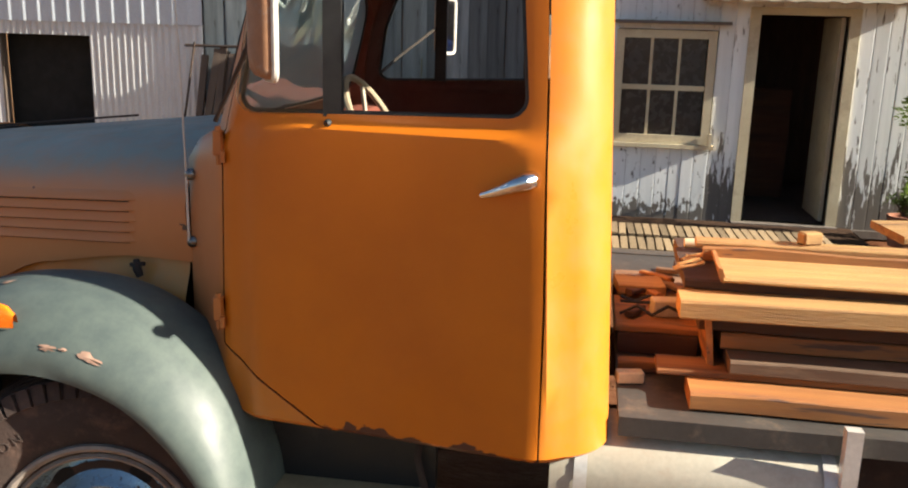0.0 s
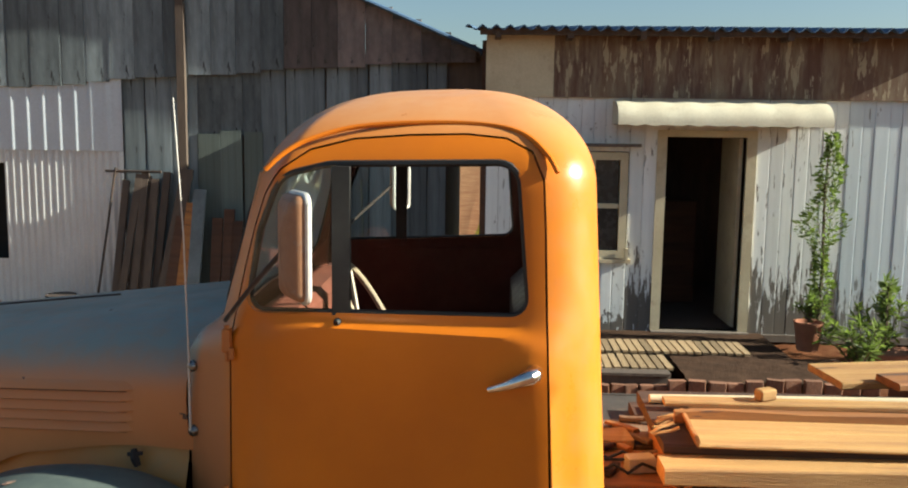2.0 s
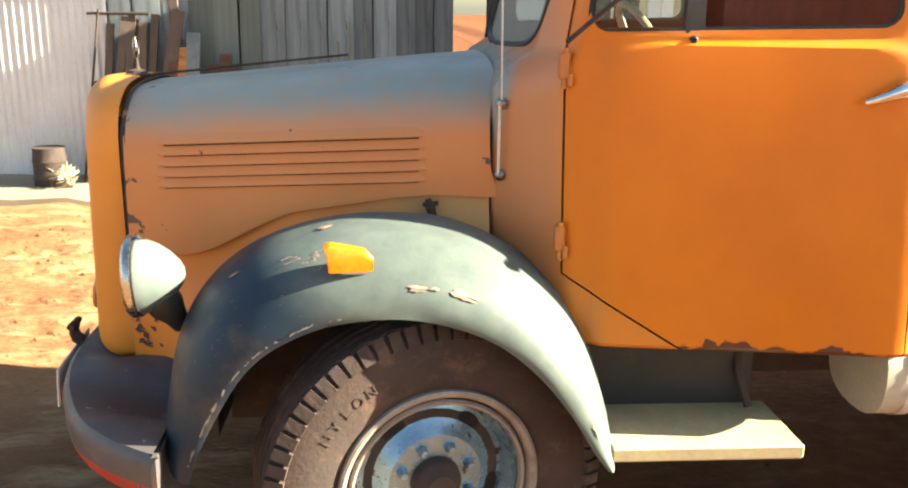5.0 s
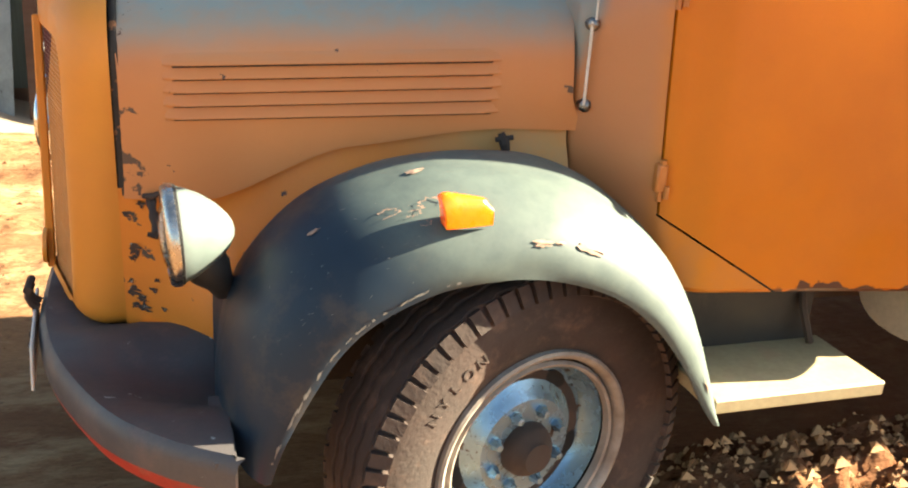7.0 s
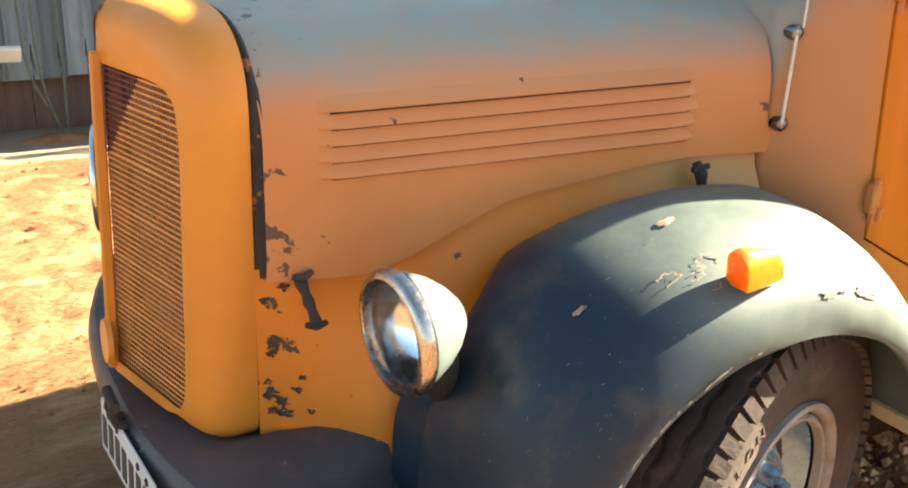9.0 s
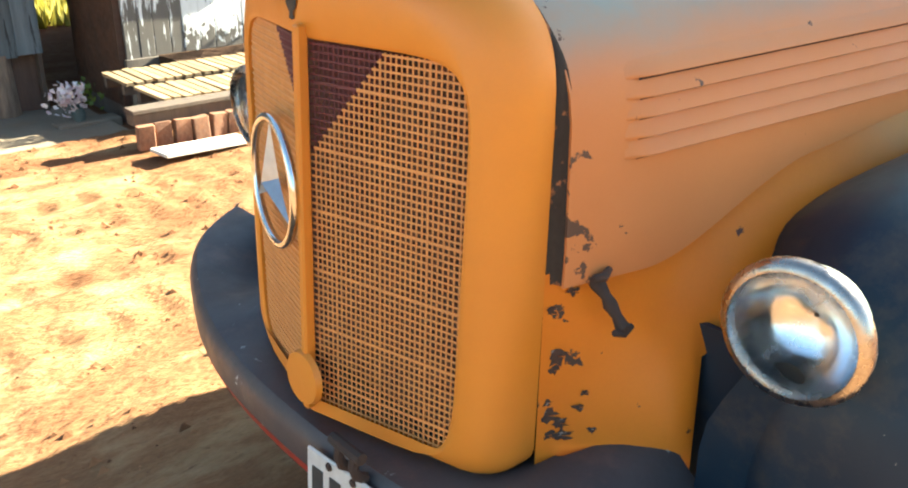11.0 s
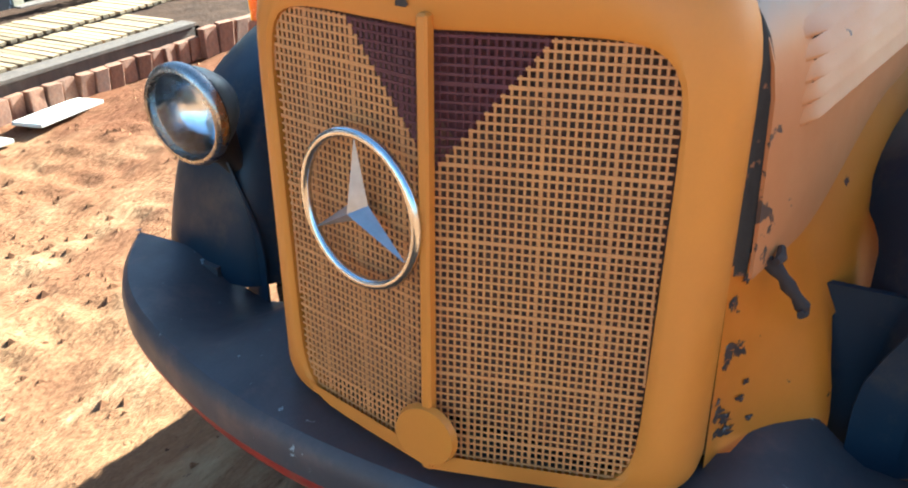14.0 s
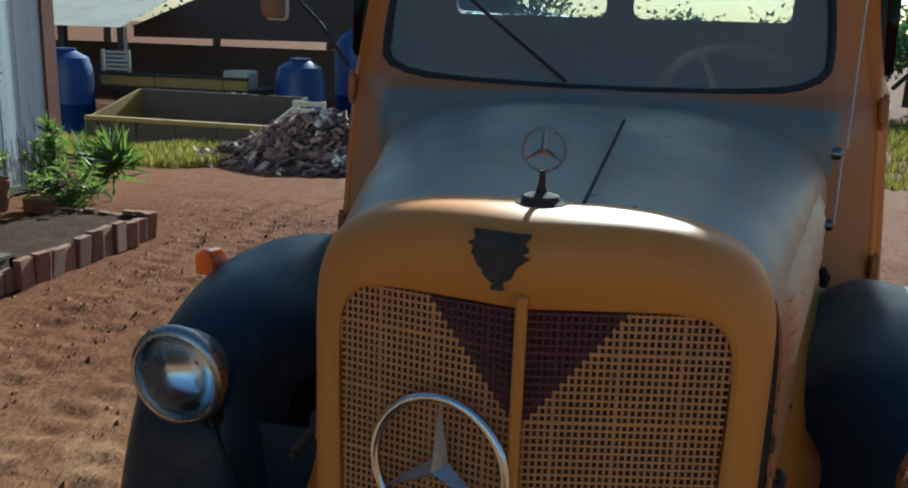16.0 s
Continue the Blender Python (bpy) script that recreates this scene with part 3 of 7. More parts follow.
# drip rail over the doors
for sgn in (-1, 1):
    rail = [(0.115, 2.10), (0.17, 2.15), (0.24, 2.188), (0.36, 2.222), (0.54, 2.236), (0.72, 2.234), (0.83, 2.212), (0.895, 2.16), (0.925, 2.11)]
    pts = []
    for k in range(40):
        x, z = along(rail, k / 39)
        s = 1 - max(0, (z - 2.06) / 0.29) ** 2
        pts.append((x, sgn * (side_w(x, 2.06) * max(0.3, s) ** (1 / 3.0) + 0.004), z))
    part("drip_rail", tube(pts, 0.0075, 8), M_ORANGE, truck)
# panes
rows = [[(-0.095 + 0.26 * (z - 1.66) + 0.012 + 0.045 * abs(y / 0.65), y, z) for y in [-0.665 + 0.133 * k for k in range(11)]] for z in (1.63, 1.75, 1.9, 2.0, 2.11)]
wind = part("windscreen", grid(rows), M_SCREEN, truck, "dusty clear windscreen, glare haze painted into its film", 60)
wind.visible_shadow = False
rim_pts = [(-0.095 + 0.26 * (z - 1.66) + 0.006 + 0.045 * abs(y / 0.65), y, z) for y, z in SCREEN]
part("windscreen_seal", tube(rim_pts + rim_pts[:1], 0.013, 6), M_RUBBER, truck, "black rubber seal")
for w in REAR_WINDOWS:
    g = part("rear_pane", prism(w, "x", 1.05, 1.054), M_GLASS, truck, "clear rear window pane", None)
    g.visible_shadow = False
# inside of the cab
part("headliner", grid([[(0.12 + 0.9 * i / 10, -0.72 + 1.44 * j / 12, 2.285 - 0.10 * (abs(j - 6) / 6) ** 3 - 0.11 * (abs(i - 5) / 5) ** 3) for j in range(13)] for i in range(11)]), M_LINER, truck, "beige headliner")
part("rear_lining", box(1.005, 1.02, -0.79, 0.79, 0.95, 1.845), M_TRIM, truck, "red-brown lining of the back wall", None)
part("cab_floor", box(-0.12, 1.04, -0.80, 0.80, 0.90, 0.93), M_DARK, truck, "", None)
part("dashboard", box(-0.06, 0.12, -0.70, 0.70, 1.38, 1.60, None, 0.03), M_TRIM, truck, "brown dashboard")
seat = part("seat_cushion", box(0.36, 0.93, -0.78, 0.78, 1.12, 1.30, None, 0.04), M_SEAT, truck, "dark bench seat")
part("seat_back", box(0.84, 1.0, -0.78, 0.78, 1.28, 1.60, None, 0.05), M_SEAT, truck, "dark seat back")
ring = [Vector((0.36 - 0.205 * math.cos(t) * 0.5, -0.38 + 0.205 * math.sin(t), 1.60 + 0.205 * math.cos(t) * 0.86)) for t in [k * math.pi / 16 for k in range(33)]]
sw = tube(ring, 0.011, 8)
for a in (0.5, 2.6, 4.7):
    tube([(0.32, -0.38, 1.58), Vector((0.36 - 0.2 * math.cos(a) * 0.5, -0.38 + 0.2 * math.sin(a), 1.60 + 0.2 * math.cos(a) * 0.86))], 0.008, 6, sw)
tube([(0.33, -0.38, 1.59), (0.05, -0.38, 1.30)], 0.02, 8, sw)
part("steering_wheel", sw, M_CREAM, truck, "cream steering wheel")
# mirrors on rods from the upper hinges
for sgn in (-1, 1):
    turned = pose(0.29, sgn * 1.20, 1.94, 0, 0, sgn * 59)

    def mirror_mesh(bm):
        bmesh.ops.transform(bm, matrix=turned, verts=bm.verts)
        return bm
    loop = rrect(-0.062, 0.062, -0.125, 0.125, 0.02)
    shell_rows = [[(x * s, sgn * h, z * (1 - (1 - s) * 0.6)) for x, z in loop] for s, h in ((1.0, -0.010), (1.0, 0.004), (0.93, 0.016), (0.75, 0.027), (0.4, 0.034), (0.02, 0.036))]
    mirror = part("wing_mirror", mirror_mesh(grid(shell_rows, close_u=True)), M_MIRBACK, truck, "tall mirror with a brown back in a pale metal frame", 60)
    part("mirror_glass", mirror_mesh(prism(rrect(-0.057, 0.057, -0.118, 0.118, 0.016), "y", *sorted((-sgn * 0.0115, -sgn * 0.0125)))), M_MIRROR, mirror, "silvered mirror glass", None)
    fr = [(x, -sgn * 0.010, z) for x, z in loop]
    part("mirror_frame", mirror_mesh(tube(fr + fr[:1], 0.0085, 8)), M_BRIGHT, mirror, "pale metal frame")
    part("mirror_arm", tube([(0.005, sgn * 0.82, 1.675), (0.12, sgn * 0.96, 1.80), (0.255, sgn * 1.15, 1.93), (0.275, sgn * 1.18, 1.945)], 0.007, 8), M_DARK, mirror, "thin dark rod")

# ---- bonnet ----
def hood_half(x):
    return lerp(0.425, 0.655, (x + 1.27) / 1.10)


def hood_top(x):
    return 1.612 + 0.098 * (x + 0.16)


def hood_low(x):
    return lerp(1.006, 1.150, step01(-1.11, -0.72, x)) + 0.075 * step01(-0.86, -0.30, x)


def hood_profile(x, low):
    """Points from the lower left edge over the top to the right."""
    w, zt = hood_half(x), hood_top(x)
    zs = zt - 0.30
    pts = []
    for k in range(9):
        z = lerp(low, zs, k / 9)
        pts.append((-w - 0.02 * (zs - z), z))
    n = 3.1
    for k in range(25):
        t = math.pi * (1 - k / 24)
        c, s = math.cos(t), math.sin(t)
        pts.append((math.copysign(abs(c) ** (2 / n), c) * w, zs + (zt - zs) * s ** (2 / n)))
    return pts + [(-y, z) for y, z in reversed(pts[:9])]


rows = [[(x + (0.004 * step01(1.42, 1.30, z) * step01(0.98, 1.06, z) if x < -1.27 else (0.036 * step01(1.34, 1.20, z) + 0.030 * step01(1.44, 1.60, z)) * step01(-0.36, -0.175, x)), y, z) for y, z in hood_profile(x, hood_low(x))] for x in [-1.276 + 1.101 * k / 44 for k in range(45)]]
bonnet = part("bonnet", carve(mesh_of("bonnet", grid(rows)), [], 0.006, "bonnet", M_HOOD), None, truck, "faded orange bonnet, grey-green along the top")


def hood_side(x, z, out=0.0):
    w, zs = hood_half(x), hood_top(x) - 0.30
    if z < zs:
        return w + 0.02 * (zs - z) + out
    h = min(1, (z - zs) / 0.30)
    return w * (1 - h ** 3.1) ** (1 / 3.1) + out


for sgn in (-1, 1):
    for k in range(5):
        rows = []
        for i in range(31):
            x = -1.172 + 0.822 * i / 30
            zc = lerp(1.343, 1.396, i / 30) - k * 0.0325
            e = min(1, min(i, 30 - i) / 1.5)
            rows.append([(x, sgn * hood_side(x, zc + dz, o * e - 0.002), zc + dz) for dz, o in ((0.029, 0.0015), (0.018, 0.005), (0.006, 0.012), (0.001, 0.014), (-0.0005, 0.012), (0.002, -0.004))])
        part("louvre", grid(rows), M_HOOD, bonnet, smooth=50)
        rows = []
        for i in range(1, 30):
            x = -1.172 + 0.822 * i / 30
            zc = lerp(1.343, 1.396, i / 30) - k * 0.0325
            rows.append([(x, sgn * hood_side(x, zc + dz, o), zc + dz) for dz, o in ((0.003, 0.0), (0.002, 0.003), (-0.0035 - 0.0015 * (k == 0), 0.003), (-0.0045 - 0.0015 * (k == 0), 0.0))])
        part("louvre_slot", grid(rows), M_DARK, bonnet, "dark slot", 50)
    # catch at the front, and the hook behind
    y0 = sgn * (hood_side(-1.21, 1.05) + 0.012)
    lt = tube([(-1.214, y0 - sgn * 0.034, 1.022), (-1.212, y0 - sgn * 0.020, 1.012), (-1.210, y0 - sgn * 0.004, 1.002), (-1.207, y0 + sgn * 0.012, 0.985), (-1.205, y0 + sgn * 0.020, 0.972), (-1.202, y0 + sgn * 0.034, 0.955), (-1.200, y0 + sgn * 0.046, 0.938), (-1.199, y0 + sgn * 0.050, 0.928)], [0.010, 0.010, 0.014, 0.009, 0.013, 0.009, 0.013, 0.008], 10)
    tube([(-1.222, y0 + sgn * 0.047, 0.934), (-1.200, y0 + sgn * 0.049, 0.928), (-1.176, y0 + sgn * 0.047, 0.932)], [0.006, 0.009, 0.006], 8, lt)
    tube([(-1.230, y0, 1.020), (-1.207, y0 + sgn * 0.004, 1.018), (-1.188, y0, 1.026)], [0.006, 0.009, 0.006], 8, lt)
    part("bonnet_catch", lt, M_DARK, bonnet, "black rubber bonnet catch")
    y1 = sgn * (hood_side(-0.34, 1.2) + 0.01)
    hk = tube([(-0.35, y1, 1.215), (-0.343, y1 + sgn * 0.012, 1.19), (-0.335, y1 + sgn * 0.010, 1.165)], [0.010, 0.015, 0.011], 8)
    tube([(-0.366, y1 + sgn * 0.008, 1.20), (-0.32, y1 + sgn * 0.008, 1.205)], 0.007, 8, hk)
    part("bonnet_hook", hk, M_DARK, bonnet, "black rubber hook")
# side plates of the engine bay below the bonnet
def plate_y(x, z):
    swell = 0.10 * step01(1.0, 0.66, z) + 0.05 * step01(0.0, 0.14, hood_low(x) - z) * step01(1.0, 1.1, hood_low(x))
    return lerp(hood_half(x) - 0.022 + 0.02 * (1.3 - z) + swell * step01(-1.24, -1.02, x), 0.399, step01(-1.215, -1.290, x))


for sgn in (-1, 1):
    rows = []
    for i in range(28):
        x = -1.290 + 1.118 * i / 27
        top = hood_low(x) + 0.02
        low = lerp(0.54, 0.84, step01(-1.06, -0.99, x))
        rows.append([(x, sgn * plate_y(x, z), z) for z in [lerp(top, low, k / 8) for k in range(9)]])
    plate_side = part("engine_side", grid(rows), M_APRON, truck, "orange side plate with rust and chipped paint")
    # single chips near the front edge
    rr = random.Random(40 + sgn)
    for x, z, r in ((-1.255, 0.862, 0.019), (-1.262, 0.835, 0.011), (-1.272, 0.955, 0.009), (-1.235, 0.985, 0.010), (-1.265, 0.742, 0.016), (-1.245, 0.722, 0.013), (-1.215, 0.752, 0.010), (-1.270, 0.770, 0.009), (-1.240, 0.695, 0.014),
                    (-1.265, 0.700, 0.010), (-1.205, 0.780, 0.007), (-1.190, 0.700, 0.008)):
        n = 14
        reach = [r * rr.uniform(0.45, 1.25) for _ in range(n)]
        spot = grid([[(x + f * q * 1.25 * math.cos(2 * math.pi * k / n), sgn * (plate_y(x + f * q * 1.25 * math.cos(2 * math.pi * k / n), z + f * q * math.sin(2 * math.pi * k / n)) + 0.0032), z + f * q * math.sin(2 * math.pi * k / n)) for k, q in enumerate(reach)] for f in (0.05, 0.55, 1.0)], close_v=True)
        part("paint_chip", spot, M_SCAB, plate_side, "dark rusty chip with a grey edge", 80)
part("engine_block", box(-1.24, -0.2, -0.34, 0.34, 0.55, 1.35), M_DARK, truck, "", None)

# ---- radiator surround, grille, emblem ----
def nose_front(y, z):
    near = min(abs(y), 0.33)
    return -1.4840 + 0.233 * near - 0.021 * (1.4 - z) - 0.011 * (1.4 - z) * (1 - near / 0.33) + 0.25 * max(0, abs(y) - 0.33)


def nose_loop(inset):
    pts = []
    w0, zt, zb = 0.402 - inset, 1.522 - inset, 0.625 + inset
    n = 3.4
    for k in range(33):
        t = math.pi * k / 32
        c, s = math.cos(t), math.sin(t)
        pts.append((math.copysign(abs(c) ** (2 / n), c) * w0, (zt - 0.25) + 0.25 * s ** (2 / n)))
    for k in range(1, 12):
        pts.append((-w0 * lerp(1, 0.985, k / 11), lerp(zt - 0.25, zb + 0.06, k / 11)))
    for k in range(1, 7):
        t = math.pi + math.pi / 2 * k / 6
        pts.append((-w0 * 0.985 + 0.06 + 0.06 * math.cos(t), zb + 0.06 + 0.06 * math.sin(t)))
    pts += [(lerp(-w0 * 0.985 + 0.06, w0 * 0.985 - 0.06, k / 12), zb) for k in range(1, 12)]
    right = [(-y, z) for y, z in pts[33:50]]
    return pts + list(reversed(right))


def b_ok(z):
    return z > 0.985


# felt strip on which the front of the bonnet rests
felt = [[(-1.2875 + dx, y * (1 + flare * step01(1.42, 1.28, z) - 0.03 * step01(1.36, 1.46, z)), z - 0.013 * step01(1.36, 1.46, z)) for y, z in nose_loop(inset) if b_ok(z)] for dx, inset, flare in ((-0.004, 0.012, 0), (-0.001, 0.005, 0), (0.004, 0.000, 0), (0.010, -0.003, 0), (0.015, -0.003, 0.01), (0.0195, 0.0, 0.048))]
part("bonnet_seal", grid(felt), M_SEAL, truck, "dark felt strip between bonnet and surround")


base_loop = nose_loop(0.0)


def inner_loop(g=0.0):
    out = []
    for y, z in nose_loop(0.07):
        # squeeze the outer loop onto a rounded rectangle
        cy, cz = 0.0, 1.02
        dy, dz = y - cy, z - cz
        wy = lerp(0.312, 0.331, (min(max(z, 0.67), 1.37) - 0.67) / 0.70) + g
        hz = (0.357 if dz > 0 else 0.352) + g
        n = 9.0
        r = (abs(dy / wy) ** n + abs(dz / hz) ** n) ** (1 / n)
        out.append((cy + dy / r, cz + dz / r))
    return out


rows = []
back = -1.290
for s in (0, 0.35, 0.7, 1.0):
    rows.append([(lerp(back, nose_front(y, z) + 0.085, s), y, z) for y, z in base_loop])
for k in range(1, 9):
    t = math.pi / 2 * k / 8
    lp = nose_loop(0.06 * (1 - math.cos(t)))
    rows.append([(nose_front(y, z) + 0.085 * (1 - math.sin(t)), y, z) for y, z in lp])
rows.append([(nose_front(y, z) - 0.001, y, z) for y, z in inner_loop(0.012)])
rows.append([(nose_front(y, z) + 0.004, y, z) for y, z in inner_loop(0.004)])
rows.append([(nose_front(y, z) + 0.03, y, z) for y, z in inner_loop(0.0)])
surround = part("radiator_surround", grid(rows, close_u=True), M_NOSE, truck, "ochre-orange rounded radiator surround", 50)
part("radiator_core", box(-1.37, -1.34, -0.335, 0.335, 0.66, 1.39), M_RAD, truck, "dark radiator behind the grille", None)
part("grille_bar", box(-0.012, 0.012, -0.009, 0.009, 0.0, 0.74, pose(-1.5115, 0, 0.665, 0, 1.8, 0), 0.004), M_NOSE, surround, "upright bar down the middle", None)


def wires(sgn, triangle):
    """Half of the grille: crossing wires; the pieces inside the painted triangle, or all the others."""
    bm = bmesh.new()
    zlo, zhi = 0.668, 1.376
    nv, nh = 29, 54

    def inside_tri(y, z):
        return z > 1.378 - 0.20 + 0.20 * abs(y) / 0.165

    def wmax(z):
        w = lerp(0.312, 0.331, (z - zlo) / (zhi - zlo))
        for zc, r in ((zhi, 0.045), (zlo, 0.05)):
            d = r - abs(z - zc)
            if d > 0:
                w -= r - math.sqrt(max(0, r * r - d * d))
        return w

    def strip(a, b, t):
        if (b - a).length < 0.004:
            return
        d = (b - a).normalized()
        nrm = Vector((-1, -0.233 * sgn, 0)).normalized()
        s = d.cross(nrm)
        q = [a + s * t, a - s * t, b - s * t, b + s * t]
        lo = [bm.verts.new(p) for p in q]
        hi = [bm.verts.new(p + nrm * 0.0016) for p in q]
        bm.faces.new(hi)
        for i in range(4):
            j = (i + 1) % 4
            bm.faces.new((lo[i], lo[j], hi[j], hi[i]))

    def at(y, z, d):
        return Vector((nose_front(y, z) + 0.012 + d, sgn * y, z))
    for i in range(nv + 1):
        y = 0.012 + 0.316 * i / nv
        zs = [z for z in [lerp(zlo, zhi, k / 140) for k in range(141)] if wmax(z) >= y]
        if len(zs) < 2:
            continue
        thick = 0.0033 if i % 9 == 4 else 0.0021
        cut = 1.378 - 0.20 + 0.20 * y / 0.165
        a, b = (zs[0], min(zs[-1], cut)) if not triangle else (max(zs[0], cut), zs[-1])
        if b > a:
            strip(at(y, a, 0), at(y, b, 0), thick)
    for k in range(nh + 1):
        z = lerp(zlo + 0.004, zhi - 0.004, k / nh)
        w = wmax(z)
        thick = 0.0033 if k % 9 == 4 else 0.0021
        cut = max(0.0, (z - 1.178) / 0.20 * 0.165)
        a, b = (max(0.0, cut), w) if not triangle else (0.0, min(cut, w))
        if b > a:
            strip(at(a, z, -0.001), at(b, z, -0.001), thick)
    return bm


for sgn in (-1, 1):
    gp = part("grille_mesh", wires(sgn, False), M_MESH, surround, "orange square wire mesh", None)
    part("grille_triangle", wires(sgn, True), M_MESHRED, surround, "mesh painted dark maroon", None)
tr = bmesh.new()
tr.faces.new([tr.verts.new((-1.385, y, z)) for y, z in ((-0.165, 1.378), (0.165, 1.378), (0, 1.178))])
part("triangle_back", tr, M_MAROON, surround, "dark maroon painted triangle", None)
part("crank_cover", lathe([(0.012, 0.0001), (0.012, 0.052), (0.0, 0.056)], (-1.516, 0.0, 0.735), (-1, 0, 0.05), 32), M_NOSE, surround, "round painted cover")
# emblem: a ring with a three-pointed star, on the right half of the mesh
EC = Vector((-1.474, 0.124, 1.094))
en = Vector((-1, 0.245, 0.02)).normalized()
eu = Vector((0.245, 1, 0)).normalized()
ev = en.cross(eu) * -1
if ev.z < 0:
    ev = -ev
tor = bmesh.new()
rows = []
for k in range(48):
    t = 2 * math.pi * k / 48
    rad = eu * math.cos(t) + ev * math.sin(t)
    rows.append([EC + rad * (0.1225 + 0.0085 * math.cos(a)) + en * (0.012 + 0.0088 * math.sin(a)) for a in [j * 2 * math.pi / 10 for j in range(10)]])
grid(rows, close_u=True, close_v=True, bm=tor)
part("emblem_ring", tor, M_CHROME, surround, "chrome ring")
star = bmesh.new()
c0 = star.verts.new(EC + en * 0.036)
tips, dents = [], []
for k in range(3):
    a, b = radians(90 + 120 * k), radians(150 + 120 * k)
    tips.append(star.verts.new(EC + (eu * math.cos(a) + ev * math.sin(a)) * 0.1175 + en * 0.014))
    dents.append(star.verts.new(EC + (eu * math.cos(b) + ev * math.sin(b)) * 0.018 + en * 0.006))
for k in range(3):
    star.faces.new((c0, tips[k], dents[k]))
    star.faces.new((c0, dents[k], tips[(k + 1) % 3]))
part("emblem_star", star, M_STAR, surround, "chrome three-pointed star", None)
rr = random.Random(12)
rows = []
for k in range(19):
    f = k / 18
    z = lerp(1.404, 1.496, f)
    half = 0.010 + 0.036 * step01(0.0, 0.62, f) + rr.uniform(-0.005, 0.005)
    mid = 0.043 + rr.uniform(-0.003, 0.003)
    ins = min(max((z - (1.522 - 0.06)) / 0.06, 0), 1)
    rows.append([(nose_front(y, z) + 0.085 * (1 - math.sqrt(max(0, 1 - ins ** 2))) - 0.0035, y, z + 0.002) for y in [mid + half * q for q in (-1, -0.5, 0, 0.5, 1)]])
pb = grid(rows)
part("bare_patch", pb, M_LOST, surround, "dark patch of lost paint", 60)
# cap with a small ring and star on top of the surround
orn = lathe([(0.0, 0.046), (0.008, 0.044), (0.012, 0.034), (0.020, 0.030), (0.026, 0.010), (0.04, 0.006), (0.062, 0.005)], (-1.325, 0.0, 1.515), (0, 0, 1), 20)
part("filler_cap", orn, M_DARK, surround, "dark metal filler cap")
rows = []
oc = Vector((-1.325, 0, 1.612))
for k in range(28):
    t = 2 * math.pi * k / 28
    rad = Vector((0, math.cos(t), math.sin(t)))
    rows.append([oc + rad * (0.036 + 0.0024 * math.cos(a)) + Vector((0.0024 * math.sin(a), 0, 0)) for a in [j * 2 * math.pi / 6 for j in range(6)]])
om = grid(rows, close_u=True, close_v=True)
for k in range(3):
    a = radians(90 + 120 * k)
    tube([oc, oc + Vector((0, math.cos(a), math.sin(a))) * 0.034], [0.006, 0.0015], 6, om)
part("cap_star", om, M_TARNISH, surround, "small chrome ring and star")

# ---- fenders ----
CREST = [(-1.085, 0.60), (-1.08, 0.72), (-1.05, 0.88), (-0.98, 1.0), (-0.87, 1.10), (-0.71, 1.172), (-0.55, 1.20), (-0.40, 1.20), (-0.27, 1.176), (-0.145, 1.122), (-0.03, 1.036), (0.066, 0.91), (0.136, 0.73), (0.162, 0.565)]
LIP = [(-0.995, 0.55), (-0.965, 0.64), (-0.905, 0.76), (-0.84, 0.86), (-0.76, 0.93), (-0.64, 0.985), (-0.53, 1.005), (-0.42, 1.008), (-0.30, 0.985), (-0.18, 0.935), (-0.07, 0.845), (0.02, 0.735), (0.09, 0.62), (0.132, 0.56)]


def fender_sheet(sgn):
    rows = []
    for i in range(61):
        t = i / 60
        c, l = Vector(along(CREST, t)), Vector(along(LIP, t))
        k = Vector((-0.45, 0.62))
        row = []
        inw = (k - c).normalized()
        row.append((l.x + inw.x * 0.010, sgn * 1.050, l.y + inw.y * 0.010))
        row.append((l.x + inw.x * 0.012, sgn * 1.068, l.y + inw.y * 0.012))
        for s in range(13):
            a = math.pi / 2 * s / 12
            p = l.lerp(c, math.sin(a))
            dent = 0.009 * noise.noise((p.x * 6, a * 1.6 + 4, sgn * 3.0))
            row.append((p.x + inw.x * dent, sgn * (0.745 + 0.325 * math.cos(a) + dent * math.cos(a)), p.y + inw.y * dent))
        y_in = lerp(hood_half(c.x) - 0.01, 0.585 if sgn < 0 else 0.645, step01(-0.82, -1.0, c.x))
        for s in range(1, 7):
            f = s / 6
            p = c + inw * lerp(0.13, 0.06, step01(-0.55, -0.2, c.x)) * f ** 1.6
            row.append((p.x, sgn * lerp(0.745, y_in, f), p.y))
        rows.append(row)
    return grid(rows)


def on_fender(sgn, t, a, lift):
    """A point on the fender: t along it, a from lip (0) to crest, lifted off the sheet."""
    c, l = Vector(along(CREST, t)), Vector(along(LIP, t))
    p = l.lerp(c, math.sin(a))
    inw = (Vector((-0.45, 0.62)) - c).normalized()
    dent = 0.009 * noise.noise((p.x * 6, a * 1.6 + 4, sgn * 3.0))
    p = p + inw * (dent - lift * max(0.25, math.sin(a)))
    return Vector((p.x, sgn * (0.745 + 0.325 * math.cos(a) + dent * math.cos(a) + lift * max(0.3, math.cos(a))), p.y))


